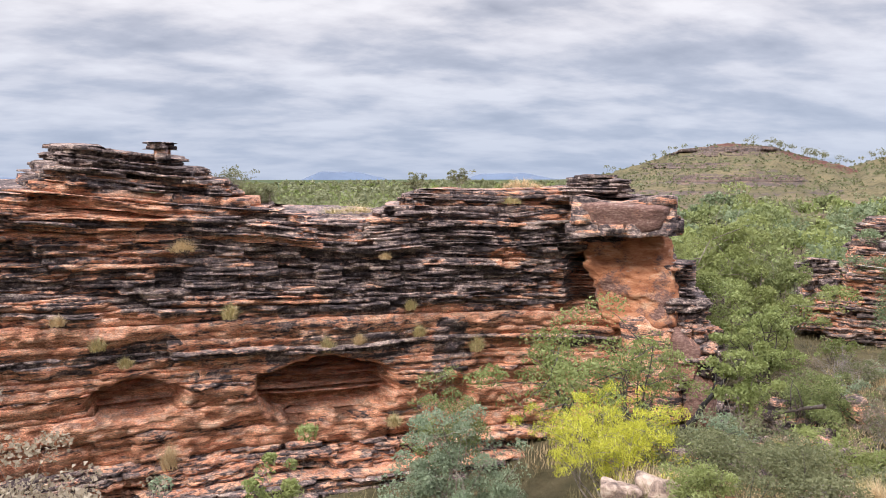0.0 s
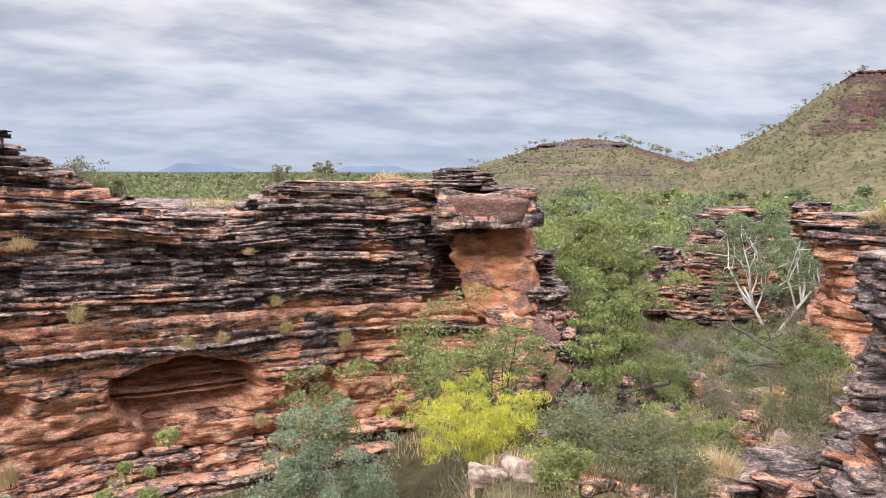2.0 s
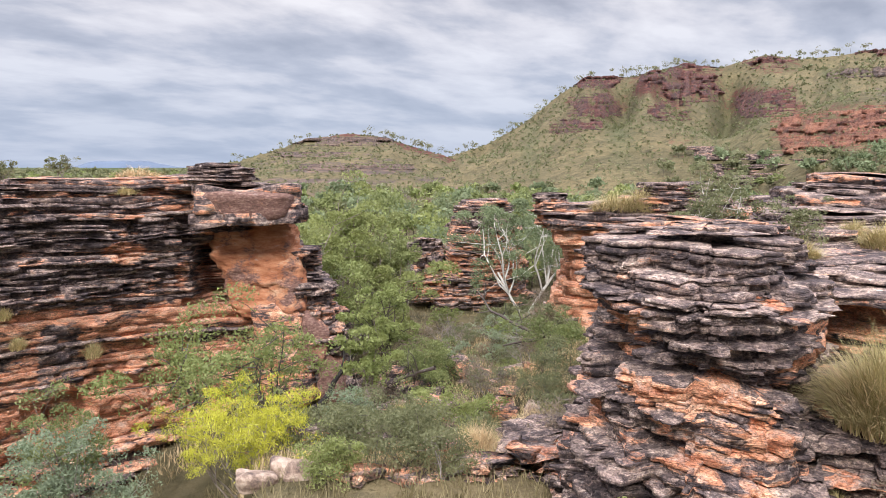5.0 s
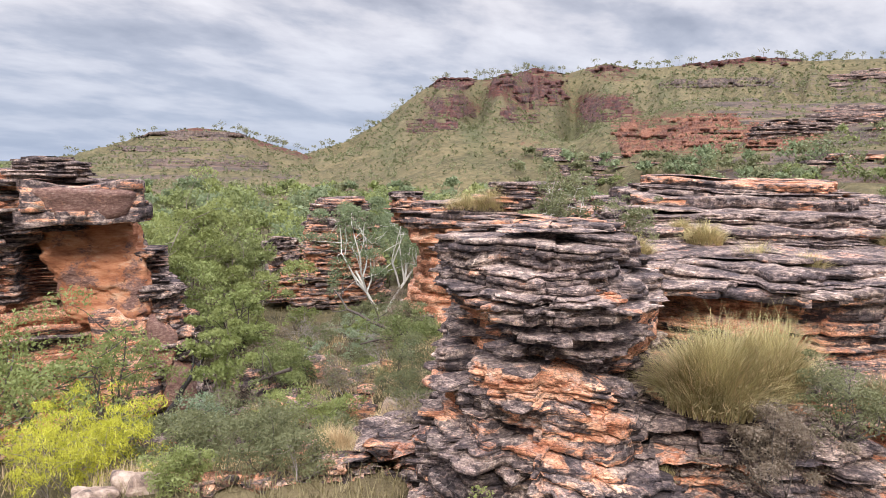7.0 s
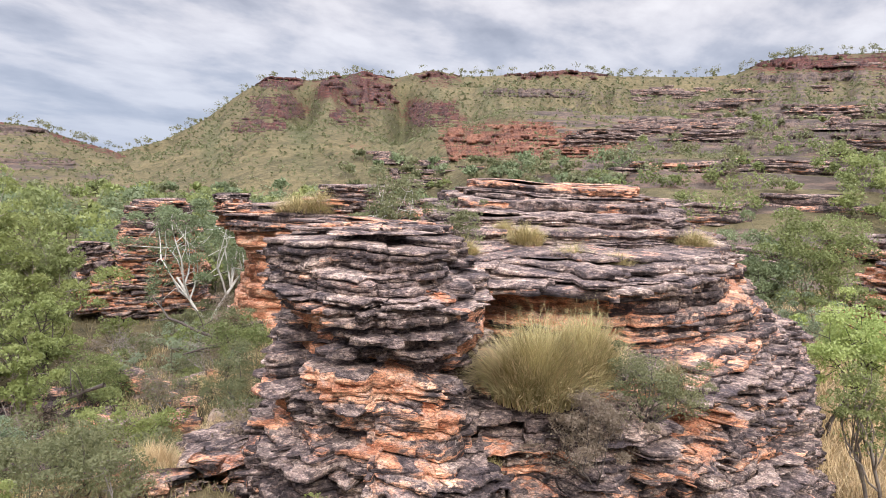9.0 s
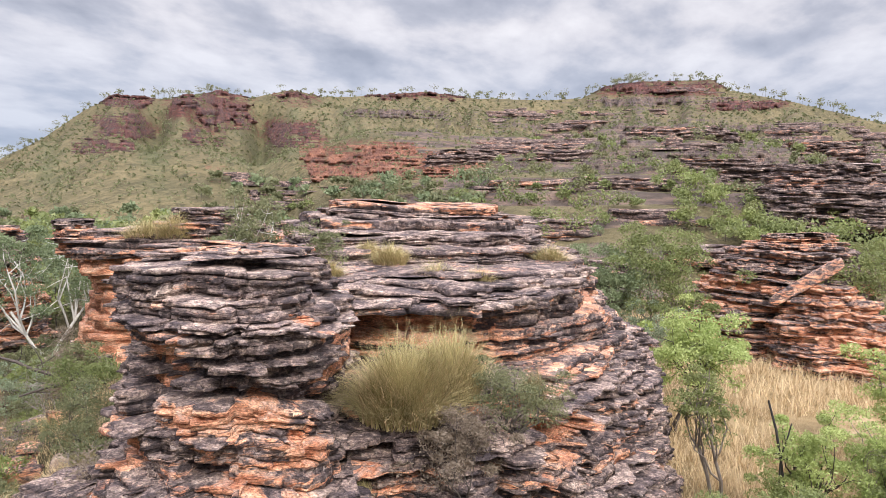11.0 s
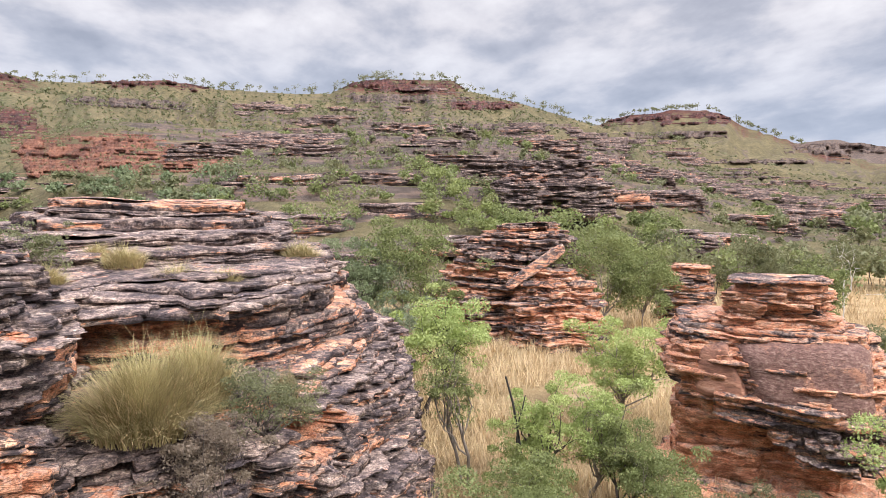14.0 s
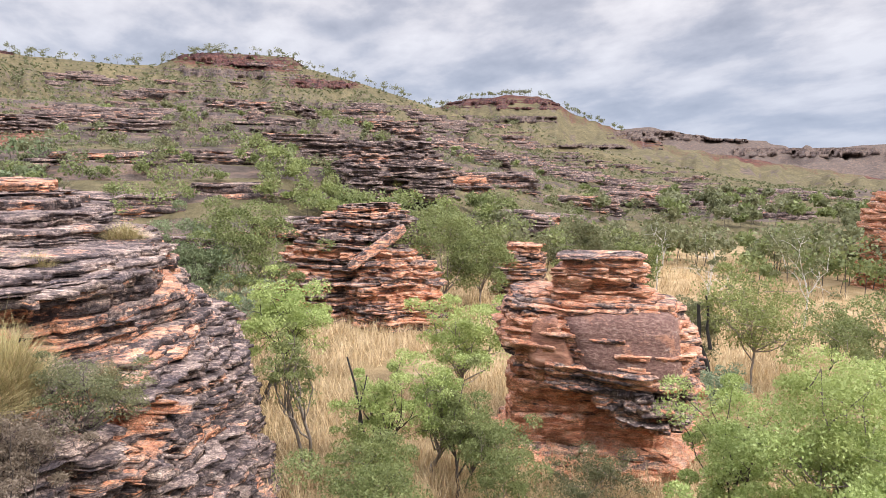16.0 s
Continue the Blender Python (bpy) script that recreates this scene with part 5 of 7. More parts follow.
def build_range_cliffs():
    """Cliff bands high on the ranges: stacked vertical faces that follow the slope, with ragged ends sunk into it."""
    rs = np.arange(90.0, 790.0, 2.5)
    bands = [("far", 116.8, 127.0, 2.75, 3.5), ("far", 126.0, 136.5, 1.7, 2.25), ("maroon", 46.0, 50.4, 3.7, 5.4), ("maroon", 44.6, 48.8, 2.5, 3.6), ("maroon", 46.4, 50.2, 5.8, 6.8), ("maroon", 51.3, 57.2, 5.8, 7.3), ("maroon", 52.8, 57.6, 4.7, 5.9), ("maroon", 52.0, 55.2, 3.4, 4.6),
             ("maroon", 57.9, 62.2, 3.5, 5.4), ("maroon", 58.5, 62.2, 6.9, 7.7), ("red", 60.6, 67.0, 0.9, 3.8), ("red", 65.2, 70.6, 1.2, 4.15), ("red", 69.4, 75.4, 1.4, 3.5),
             ("maroon", 65.6, 73.6, 7.35, 7.85), ("dull", 64.0, 72.0, 6.0, 6.5), ("maroon", 83.6, 93.2, 7.9, 8.6), ("dull", 83.0, 94.4, 6.9, 7.5), ("maroon", 91.4, 97.4, 6.5, 7.1), ("dull", 76.6, 89.0, 3.7, 4.4), ("dull", 84.4, 98.0, 3.0, 3.6),
             ("dull", 94.0, 106.0, 2.5, 3.1), ("dull", 24.4, 32.4, 1.6, 2.15), ("dull", 22.6, 29.0, 0.7, 1.1), ("dull", 25.0, 34.0, -0.35, 0.05), ("maroon", 103.8, 113.2, 5.2, 5.9), ("dull", 102.4, 113.0, 4.2, 4.7), ("dull", 98.0, 108.0, 1.8, 2.3), ("dull", 106.0, 116.0, 1.2, 1.7), ("dull", 110.0, 121.0, 2.2, 2.6), ("dull", 76.0, 88.0, 2.3, 2.8), ("dull", 78.0, 90.0, 5.2, 5.6), ("dull", 92.0, 102.0, 5.0, 5.4)]
    looks = {"far": (DULL_ROCK, "dark broken rim of a distant mesa"), "maroon": (MAROON, "dark maroon sandstone cliff band high on the range"), "red": (RED_SCARP, "red weathered scarp in the flank of the range"), "dull": (DULL_ROCK, "dull brown ledge of rock across the grassy hillside")}
    near_rs, far_rs = rs, np.arange(700.0, 1960.0, 5.0)
    for i, (look_of, a0, a1, e0, e1) in enumerate(bands):
        rs = far_rs if look_of == "far" else near_rs
        azs = np.arange(a0, a1, 0.07)
        n = len(azs)
        X, Y = np.outer(np.sin(np.radians(azs)), rs), np.outer(np.cos(np.radians(azs)), rs)
        el = np.maximum.accumulate(np.degrees(np.arctan2(land(X, Y)[0], rs[None, :])), axis=1)
        rng = np.random.default_rng(900 + i)
        els = np.concatenate([[e0 - 0.1], e0 - 0.1 + np.cumsum(rng.uniform(0.06, 0.24, 60))])
        els = els[els < e1]
        u = (azs - a0) / (a1 - a0)
        mid = (e0 + e1) / 2
        # a ragged outline: the band thins and breaks up towards its ends
        half = (e1 - e0) / 2 * np.clip(smooth(0, 0.22, u) * smooth(1, 0.75, u) + 0.45 * fbm(azs * 1.1, 0 * azs, 0 * azs + i, 4, 92), 0.0, 1.3)
        shift = 0.25 * (e1 - e0) * fbm(azs * 0.5, 0 * azs, 0 * azs + i, 3, 93)
        rings = []
        for k, e in enumerate(els):
            edge = np.minimum(e, el.max(1) - 0.10 - 0.05 * hash01(np.arange(n) // 6, np.arange(n) * 0, np.arange(n) * 0, 98))
            reach = np.array([np.interp(edge[j], el[j], rs) for j in range(n)])
            size = reach / 430
            depth = smooth(-0.25, 0.3, half - np.abs(e - mid - shift) + 0.10 * fbm(azs * 3.0, 0 * azs + e * 3, 0 * azs, 3, 94))
            depth = depth * smooth(-0.55 if look_of == "red" else -0.32, -0.25 if look_of == "red" else -0.02, fbm(azs * 0.8, 0 * azs + e * 2.4, 0 * azs + i, 4, 99))
            crag = 1.6 * fbm(azs * 1.3, 0 * azs + 2.0 * e, 0 * azs, 4, 95 + i) + 1.5 * jag(azs * 7, 2.0, k, 96) + 0.8 * jag(azs * 7, 0.7, k + 40, 97) + rng.uniform(-1.4, 1.6)
            front = reach + (3.0 - 6.5 * depth - np.where(depth > 0.25, 1.7 * crag, 0)) * size
            top = els[k + 1] if k + 1 < len(els) else e + 0.12
            for ee, d in ((edge, front), (np.minimum(e + 0.9 * (top - e), edge + 0.2), front + 0.2)):
                rings.append(np.column_stack([d * np.sin(np.radians(azs)), d * np.cos(np.radians(azs)), reach * np.tan(np.radians(ee))]))
        behind = rings[-1] * [1.03, 1.03, 1.0]
        below = rings[0] * [1.03, 1.03, 1.0]
        rings = [below] + rings + [behind]
        M = len(rings)
        q, j = np.meshgrid(np.arange(M - 1), np.arange(n - 1), indexing="ij")
        quads = np.stack([q * n + j, q * n + j + 1, (q + 1) * n + j + 1, (q + 1) * n + j], -1).reshape(-1, 4)
        mat, label = looks[look_of]
        tagged(new("range_cliff", mesh_of("range_cliff", np.concatenate(rings), quads, mat)), label, "cliff band", "range cliffs")


build_range_cliffs()


# ---- plants ----
def tube(points, radii, sides=6):
    """A tapered tube along points."""
    pts = np.asarray(points, float)
    d = np.gradient(pts, axis=0)
    d /= np.maximum(np.linalg.norm(d, axis=1), 1e-6)[:, None]
    ref = np.where(np.abs(d[:, 2:3]) > 0.9, [[1.0, 0, 0]], [[0, 0, 1.0]])
    a = np.cross(d, ref)
    a /= np.maximum(np.linalg.norm(a, axis=1), 1e-6)[:, None]
    b = np.cross(d, a)
    th = np.linspace(0, 2 * np.pi, sides, endpoint=False)
    ring = pts[:, None] + (a[:, None] * np.cos(th)[None, :, None] + b[:, None] * np.sin(th)[None, :, None]) * np.asarray(radii)[:, None, None]
    n = len(pts)
    i, j = np.meshgrid(np.arange(n - 1), np.arange(sides), indexing="ij")
    q = np.stack([i * sides + j, i * sides + (j + 1) % sides, (i + 1) * sides + (j + 1) % sides, (i + 1) * sides + j], -1).reshape(-1, 4)
    return ring.reshape(-1, 3), q


def join(bits):
    vs, fs, k = [], [], 0
    for v, f in bits:
        vs.append(v)
        fs.append(f + k)
        k += len(v)
    return np.concatenate(vs), np.concatenate(fs)


def bend(rng, a, b, n=5, wob=0.12):
    a, b = np.asarray(a, float), np.asarray(b, float)
    t = np.linspace(0, 1, n)[:, None]
    length = np.linalg.norm(b - a)
    w = rng.normal(0, wob * length, (1, 3)) * np.sin(t * np.pi) + rng.normal(0, wob * length * 0.3, (n, 3)) * np.sin(t * np.pi)
    return a * (1 - t) + b * t + w


def leaves(rng, centres, size, narrow=0.4, droop=0.3):
    """Small pointed leaves at the given centres."""
    n = len(centres)
    d = rng.normal(0, 1, (n, 3))
    d[:, 2] -= droop
    d /= np.linalg.norm(d, axis=1)[:, None]
    s = np.cross(d, rng.normal(0, 1, (n, 3)))
    s /= np.maximum(np.linalg.norm(s, axis=1), 1e-6)[:, None]
    up = np.cross(d, s)
    ln = size * rng.uniform(0.6, 1.4, (n, 1))
    w = ln * narrow * rng.uniform(0.75, 1.25, (n, 1))
    v = np.stack([centres - d * ln * 0.4 + s * w / 2, centres + d * ln * 0.6 + up * ln * 0.1, centres - d * ln * 0.4 - s * w / 2], 1).reshape(-1, 3)
    k = np.arange(n)[:, None] * 3
    return v, k + np.array([[0, 1, 2]])


def tree(name, label, seed, height, spread, bare=0.35, stems=1, limbs=6, count=2200, leaf=0.13, narrow=0.4, clump=0.16, bark=None, foliage=None, thick=0.05, lean=(0, 0), flat=0.6, category="tree", sub=4, drop=0.3):
    """A tree or shrub at the origin: forked tapered trunk and an uneven crown of separate leaves. Returns the thing."""
    rng = np.random.default_rng(seed)
    ob = new(name)
    wood, tips = [], []
    for s in range(stems):
        foot = np.array([rng.normal(0, 0.05 * spread), rng.normal(0, 0.05 * spread), -0.25]) if stems > 1 else np.array([0, 0, -0.25])
        ang = rng.uniform(0, 6.28)
        out = 0.28 * spread if stems > 1 else 0.04 * spread
        fork = np.array([lean[0] * height * bare + out * math.cos(ang), lean[1] * height * bare + out * math.sin(ang), height * bare * rng.uniform(0.85, 1.15)])
        trunk = bend(rng, foot, fork, 6, 0.05)
        wood.append(tube(trunk, np.linspace(thick, thick * 0.72, 6)))
        nl = max(2, limbs // stems)
        for i in range(nl):
            th = ang + i * 6.283 / nl + rng.normal(0, 0.4) if stems == 1 else ang + rng.normal(0, 0.8)
            rad = spread / 2 * rng.uniform(0.35, 0.95)
            lift = height * (bare + (1 - bare) * rng.uniform(0.35, 1.0) * (1 - flat * (rad / (spread / 2)) ** 2))
            end = np.array([lean[0] * height + rad * math.cos(th), lean[1] * height + rad * math.sin(th), lift])
            st = trunk[rng.integers(3, 6)]
            limb = bend(rng, st, end, 6, 0.10)
            wood.append(tube(limb, np.linspace(thick * 0.6, thick * 0.16, 6), 5))
            tips.append(end)
            for j in range(sub):
                b0 = limb[rng.integers(2, 6)]
                e2 = b0 + rng.normal(0, 1, 3) * np.array([spread * 0.17, spread * 0.17, height * 0.10]) + np.array([0, 0, height * 0.05])
                e2[2] = max(e2[2], height * bare * 0.55)
                wood.append(tube(bend(rng, b0, e2, 4, 0.1), np.linspace(thick * 0.26, thick * 0.07, 4), 4))
                tips.append(e2)
    v, f = join(wood)
    part_mesh("trunk", mesh_of("trunk", v, f, bark, smooth_faces=True), ob)
    count = int(count * 3.6)
    if count:
        tips = np.array(tips)
        wt = rng.uniform(0.3, 1.0, len(tips)) ** 1.5
        pick = rng.choice(len(tips), count, p=wt / wt.sum())
        cs = clump * spread * rng.uniform(0.55, 1.15, (len(tips), 1))
        # leaves gather on the outside of rounded clumps, thickest on top
        g = rng.normal(0, 1, (count, 3))
        g /= np.linalg.norm(g, axis=1)[:, None]
        g[:, 2] = np.where(rng.random(count) < 0.6, np.abs(g[:, 2]), g[:, 2])
        g *= (0.45 + 0.65 * rng.random(count) ** 0.6)[:, None]
        c = tips[pick] + g * cs[pick] * np.array([0.86, 0.86, 0.62])
        if category == "tree" or bare >= 0.35:
            c[:, 2] = np.maximum(c[:, 2], height * bare * 0.95 + rng.normal(0, 0.05, count) * height)
        v, f = leaves(rng, c, leaf * 0.86, narrow * 1.4, drop)
        part_mesh("crown", mesh_of("crown", v, f, foliage), ob)
    return tagged(ob, label, category)


def blades(rng, roots, height, lean, width, segs=3, th=None):
    """Arching grass blades from their roots; height, lean and width are arrays or numbers."""
    n = len(roots)
    if th is None:
        th = rng.uniform(0, 6.283, n)
    out = np.stack([np.cos(th), np.sin(th), 0 * th], -1)
    side = np.stack([-np.sin(th), np.cos(th), 0 * th], -1)
    h, ln, w = (np.broadcast_to(np.asarray(q, float), (n,)) for q in (height, lean, width))
    rows = []
    for q in range(segs + 1):
        t = q / segs
        c = roots + out * (ln * t ** 1.7)[:, None] + np.array([0, 0, 1.0]) * (h * (t - 0.42 * t * t * np.minimum(ln / np.maximum(h, 0.01), 1.9)))[:, None] + (rng.normal(0, 0.06, n) * h * t)[:, None] * side
        ww = (w * (1 - t * 0.85) / 2)[:, None]
        rows += [c - side * ww, c + side * ww]
    v = np.stack(rows, 1)
    m = 2 * (segs + 1)
    k = np.arange(n)[:, None, None] * m
    f = np.array([[2 * q, 2 * q + 1, 2 * q + 3, 2 * q + 2] for q in range(segs)])[None] + k
    return v.reshape(-1, 3), f.reshape(-1, 4)


def hummock(name, label, seed, radius, height, count=900, mat=None, width=0.012, category="grass tussock"):
    """A domed tussock of stiff arching blades, resting at the origin."""
    rng = np.random.default_rng(seed)
    ob = new(name)
    f0 = rng.random(count) ** 0.5
    r = radius * 0.62 * f0
    th = rng.uniform(0, 6.283, count)
    roots = np.stack([r * np.cos(th), r * np.sin(th), -0.05 + 0.22 * height * (1 - f0 ** 2)], -1)
    ln = rng.uniform(0.7, 1.15, count)
    v, f = blades(rng, roots, height * ln * (0.92 - 0.36 * f0) * rng.uniform(0.75, 1.1, count), radius * ln * (0.20 + 0.42 * f0), width * rng.uniform(0.7, 1.5, count), 4, th + rng.normal(0, 0.9, count))
    part_mesh("tussock", mesh_of("tussock", v, f, mat or GRASS_HUMMOCK), ob)
    # the dead thatch at the heart
    v, f = blades(rng, roots[: count // 4], height * rng.uniform(0.35, 0.75, count // 4), radius * rng.uniform(0.3, 0.75, count // 4), width * 1.3, 3)
    part_mesh("thatch", mesh_of("thatch", v, f, GRASS_STRAW), ob, "bleached dead thatch")
    return tagged(ob, label, category)


def stand(ob, az, dist, z=None, turn=0.0, size=1.0, sink=0.0):
    x, y = polar(az, dist)
    ob.matrix_world = pose(x, y, (ground_height(x, y) if z is None else z) - sink, 0, 0, turn) @ Matrix.Scale(size, 4)
    return ob


def build_gully_plants():
    # shrubs at the cliff foot
    stand(tree("grey_green_shrub", "tall grey-green shrub with fine leaves at the cliff foot", 101, 5.3, 3.0, 0.18, 3, 12, 4200, 0.085, 0.42, 0.17, BARK_GREY, LEAF_BLUE, 0.05, category="shrub"), 9.6, 19.0)
    stand(tree("feathery_sapling", "light feathery sapling rising behind a shrub", 102, 6.0, 2.3, 0.4, 1, 8, 1500, 0.09, 0.35, 0.15, BARK_GREY, LEAF_MID, 0.04, category="tree"), 7.6, 20.0)
    stand(tree("grey_green_shrub", "rounded grey-green shrub low at the cliff foot", 103, 4.4, 2.3, 0.15, 3, 10, 2600, 0.08, 0.45, 0.2, BARK_GREY, LEAF_BLUE, 0.04, category="shrub"), 2.6, 17.6)
    stand(tree("twiggy_shrub", "dark twiggy shrub with sparse small leaves", 104, 4.0, 2.3, 0.15, 4, 12, 900, 0.07, 0.4, 0.2, BARK_DARK, LEAF_BLUE, 0.025, category="shrub"), 7.4, 16.4)
    stand(tree("leafy_sapling", "bright green sapling against the orange rock", 105, 4.9, 1.2, 0.3, 1, 6, 800, 0.11, 0.45, 0.2, BARK_GREY, LEAF_LIGHT, 0.03), -8.6, 16.4)
    stand(tree("leafy_sapling", "bright green sapling with drooping leaves", 106, 4.9, 1.5, 0.25, 1, 7, 1100, 0.11, 0.45, 0.2, BARK_GREY, LEAF_LIGHT, 0.03), -6.1, 16.0)
    stand(tree("pale_leaved_shrub", "shrub with pale dry curled leaves", 107, 8.4, 3.4, 0.35, 3, 16, 2600, 0.075, 0.65, 0.16, BARK_GREY, LEAF_PALE, 0.04, category="shrub"), -22.4, 11.6)
    stand(tree("small_blue_shrub", "small blue-green shrub at the cliff foot", 108, 5.6, 1.6, 0.2, 2, 6, 900, 0.08, 0.5, 0.22, BARK_GREY, LEAF_BLUE, 0.03, category="shrub"), -17.8, 14.0)
    # trees at the end of the cliff
    stand(tree("spreading_tree", "wide low tree with light green leaves at the cliff end", 111, 4.8, 6.2, 0.50, 2, 12, 2700, 0.12, 0.42, 0.13, BARK_DARK, LEAF_LIGHT, 0.08, flat=0.25), 20.8, 23.6)
    stand(tree("yellow_shrub", "bright yellow-green flowering shrub with bare stems", 112, 2.4, 3.2, 0.42, 11, 44, 4200, 0.15, 0.09, 0.10, BARK_GREY, LEAF_YELLOW, 0.025, flat=0.1, category="shrub", drop=-1.3), 20.4, 17.4)
    stand(tree("slender_tree", "slender tree with yellowish leaves", 113, 4.5, 2.1, 0.42, 1, 7, 1300, 0.14, 0.45, 0.17, BARK_GREY, LEAF_LIGHT, 0.045), 30.2, 25.0)
    stand(tree("gully_tree", "large light green tree in the gully mouth", 114, 8.8, 6.0, 0.25, 2, 14, 6500, 0.16, 0.42, 0.14, BARK_GREY, LEAF_LIGHT, 0.10), 29.6, 37.0)
    stand(tree("gully_tree", "pale green tree behind a larger one", 115, 6.6, 3.8, 0.25, 2, 12, 3000, 0.16, 0.42, 0.15, BARK_GREY, LEAF_MID, 0.08), 32.0, 40.0)
    stand(tree("gully_tree", "leafy tree filling the gully", 116, 4.6, 3.2, 0.3, 1, 10, 2000, 0.14, 0.42, 0.15, BARK_DARK, LEAF_LIGHT, 0.08), 31.6, 32.0)
    stand(tree("green_shrub", "yellowish green rounded shrub in the gully", 117, 2.7, 2.3, 0.15, 4, 12, 2200, 0.10, 0.3, 0.18, BARK_DARK, LEAF_LIGHT, 0.03, category="shrub"), 36.2, 21.5)
    stand(tree("green_shrub", "green shrub on the gully floor", 118, 2.6, 2.4, 0.15, 4, 12, 1900, 0.10, 0.35, 0.18, BARK_DARK, LEAF_MID, 0.03, category="shrub"), 34.4, 28.5)
    stand(tree("olive_shrub", "low olive shrub beside pale boulders", 119, 1.5, 2.8, 0.12, 5, 14, 3000, 0.09, 0.3, 0.17, BARK_DARK, LEAF_OLIVE, 0.03, category="shrub"), 30.0, 16.8)
    stand(tree("grey_green_shrub", "low grey-green shrub on the gully floor", 120, 2.3, 2.0, 0.12, 4, 10, 1600, 0.09, 0.35, 0.18, BARK_DARK, LEAF_BLUE, 0.03, category="shrub"), 29.4, 20.6)
    stand(tree("olive_shrub", "olive shrub lower in the gully", 121, 1.8, 2.2, 0.12, 4, 10, 1500, 0.09, 0.35, 0.18, BARK_DARK, LEAF_OLIVE, 0.03, category="shrub"), 33.0, 18.6)
    stand(tree("green_shrub", "dark green shrub under the gully trees", 122, 2.2, 2.6, 0.12, 4, 10, 1600, 0.10, 0.35, 0.18, BARK_DARK, LEAF_MID, 0.03, category="shrub"), 37.4, 31.0)
    stand(tree("bare_shrub", "leafless grey shrub in the gully", 123, 2.6, 3.0, 0.15, 6, 22, 0, bark=TWIG, thick=0.022, category="shrub", sub=7), 37.4, 36.0)
    stand(tree("bare_shrub", "leafless grey shrub on a dark slope", 124, 2.2, 3.2, 0.15, 6, 22, 0, bark=TWIG, thick=0.022, category="shrub", sub=7), 44.0, 27.5)
    stand(tree("bare_shrub", "sparse grey shrub with few leaves", 125, 2.0, 2.6, 0.15, 6, 20, 400, 0.08, 0.4, 0.18, TWIG, LEAF_OLIVE, 0.022, category="shrub", sub=6), 40.4, 29.0)
    stand(tree("olive_shrub", "dense olive shrub above straw tussocks", 126, 2.3, 3.3, 0.10, 6, 20, 4500, 0.07, 0.3, 0.13, BARK_DARK, LEAF_OLIVE, 0.03, category="shrub"), 47.2, 21.8)
    stand(tree("snappy_gum", "white-trunked gum with grey-green leaves", 137, 8.0, 6.4, 0.34, 2, 15, 5200, 0.15, 0.36, 0.12, BARK_WHITE, LEAF_GUM, 0.10, flat=0.35), 43.2, 43.5)
    stand(tree("green_shrub", "green shrub beneath the orange wall", 128, 1.4, 2.4, 0.12, 5, 12, 1400, 0.09, 0.35, 0.18, BARK_DARK, LEAF_MID, 0.03, category="shrub"), 46.6, 25.5)
    stand(tree("olive_shrub", "low olive shrub on the near bench", 129, 1.3, 1.9, 0.12, 5, 12, 1800, 0.07, 0.35, 0.18, BARK_DARK, LEAF_OLIVE, 0.02, category="shrub"), 33.4, 14.6)
    stand(tree("green_shrub", "small green shrub on the near bench", 130, 1.0, 1.3, 0.12, 5, 12, 1200, 0.07, 0.35, 0.18, BARK_DARK, LEAF_LIGHT, 0.02, category="shrub"), 28.2, 13.8)
    stand(tree("olive_shrub", "twiggy olive shrub on the near bench", 135, 1.1, 1.4, 0.12, 5, 12, 900, 0.07, 0.35, 0.18, TWIG, LEAF_OLIVE, 0.02, category="shrub"), 37.0, 14.0)
    # undergrowth: a few kinds repeated over the gully floor
    kinds = [tree("undergrowth_shrub", "low olive shrub of the gully undergrowth", 131, 1.3, 1.6, 0.12, 5, 12, 520, 0.10, 0.35, 0.2, BARK_DARK, LEAF_OLIVE, 0.02, category="shrub", sub=2),
             tree("undergrowth_shrub", "low green shrub of the gully undergrowth", 132, 1.5, 1.5, 0.12, 5, 12, 520, 0.11, 0.35, 0.2, BARK_DARK, LEAF_LIGHT, 0.02, category="shrub", sub=2),
             tree("undergrowth_shrub", "dull grey-green shrub of the gully undergrowth", 133, 1.4, 1.7, 0.12, 5, 12, 520, 0.10, 0.35, 0.2, BARK_DARK, LEAF_BLUE, 0.02, category="shrub", sub=2),
             tree("dead_shrub", "leafless grey shrub of the gully undergrowth", 134, 1.4, 1.9, 0.12, 6, 18, 0, bark=TWIG, thick=0.016, category="shrub", sub=6),
             tree("brown_shrub", "dull brown half-dead shrub of the gully undergrowth", 136, 1.3, 1.8, 0.12, 6, 14, 420, 0.09, 0.35, 0.18, BARK_DARK, LEAF_DUSK, 0.02, category="shrub", sub=3)]
    rng = np.random.default_rng(77)
    for i in range(88):
        az, d = rng.uniform(23, 47), 16 + 28 * rng.random() ** 0.8
        if i >= 80:
            az, d = rng.uniform(-20, 19), rng.uniform(14, 20)
        x, y = polar(az, d)
        m = pose(x, y, ground_height(x, y) - 0.05, 0, 0, rng.uniform(0, 360))
        k = kinds[int(rng.choice(5, p=[0.28, 0.18, 0.08, 0.30, 0.16]))]
        if i < 5:
            kinds[i].matrix_world = m @ Matrix.Scale(rng.uniform(0.8, 1.3), 4)
            tagged(kinds[i], group="gully undergrowth")
        else:
            c = copy_thing(k, m)
            c.scale = [rng.uniform(0.5, 1.3)] * 3
    # the leaning dead trunk
    rng = np.random.default_rng(5)
    ob = new("dead_tree")
    a, b = np.array([*polar(26.0, 24.6), -8.7]), np.array([*polar(29.6, 25.4), -6.5])
    main = bend(rng, a, b, 7, 0.03)
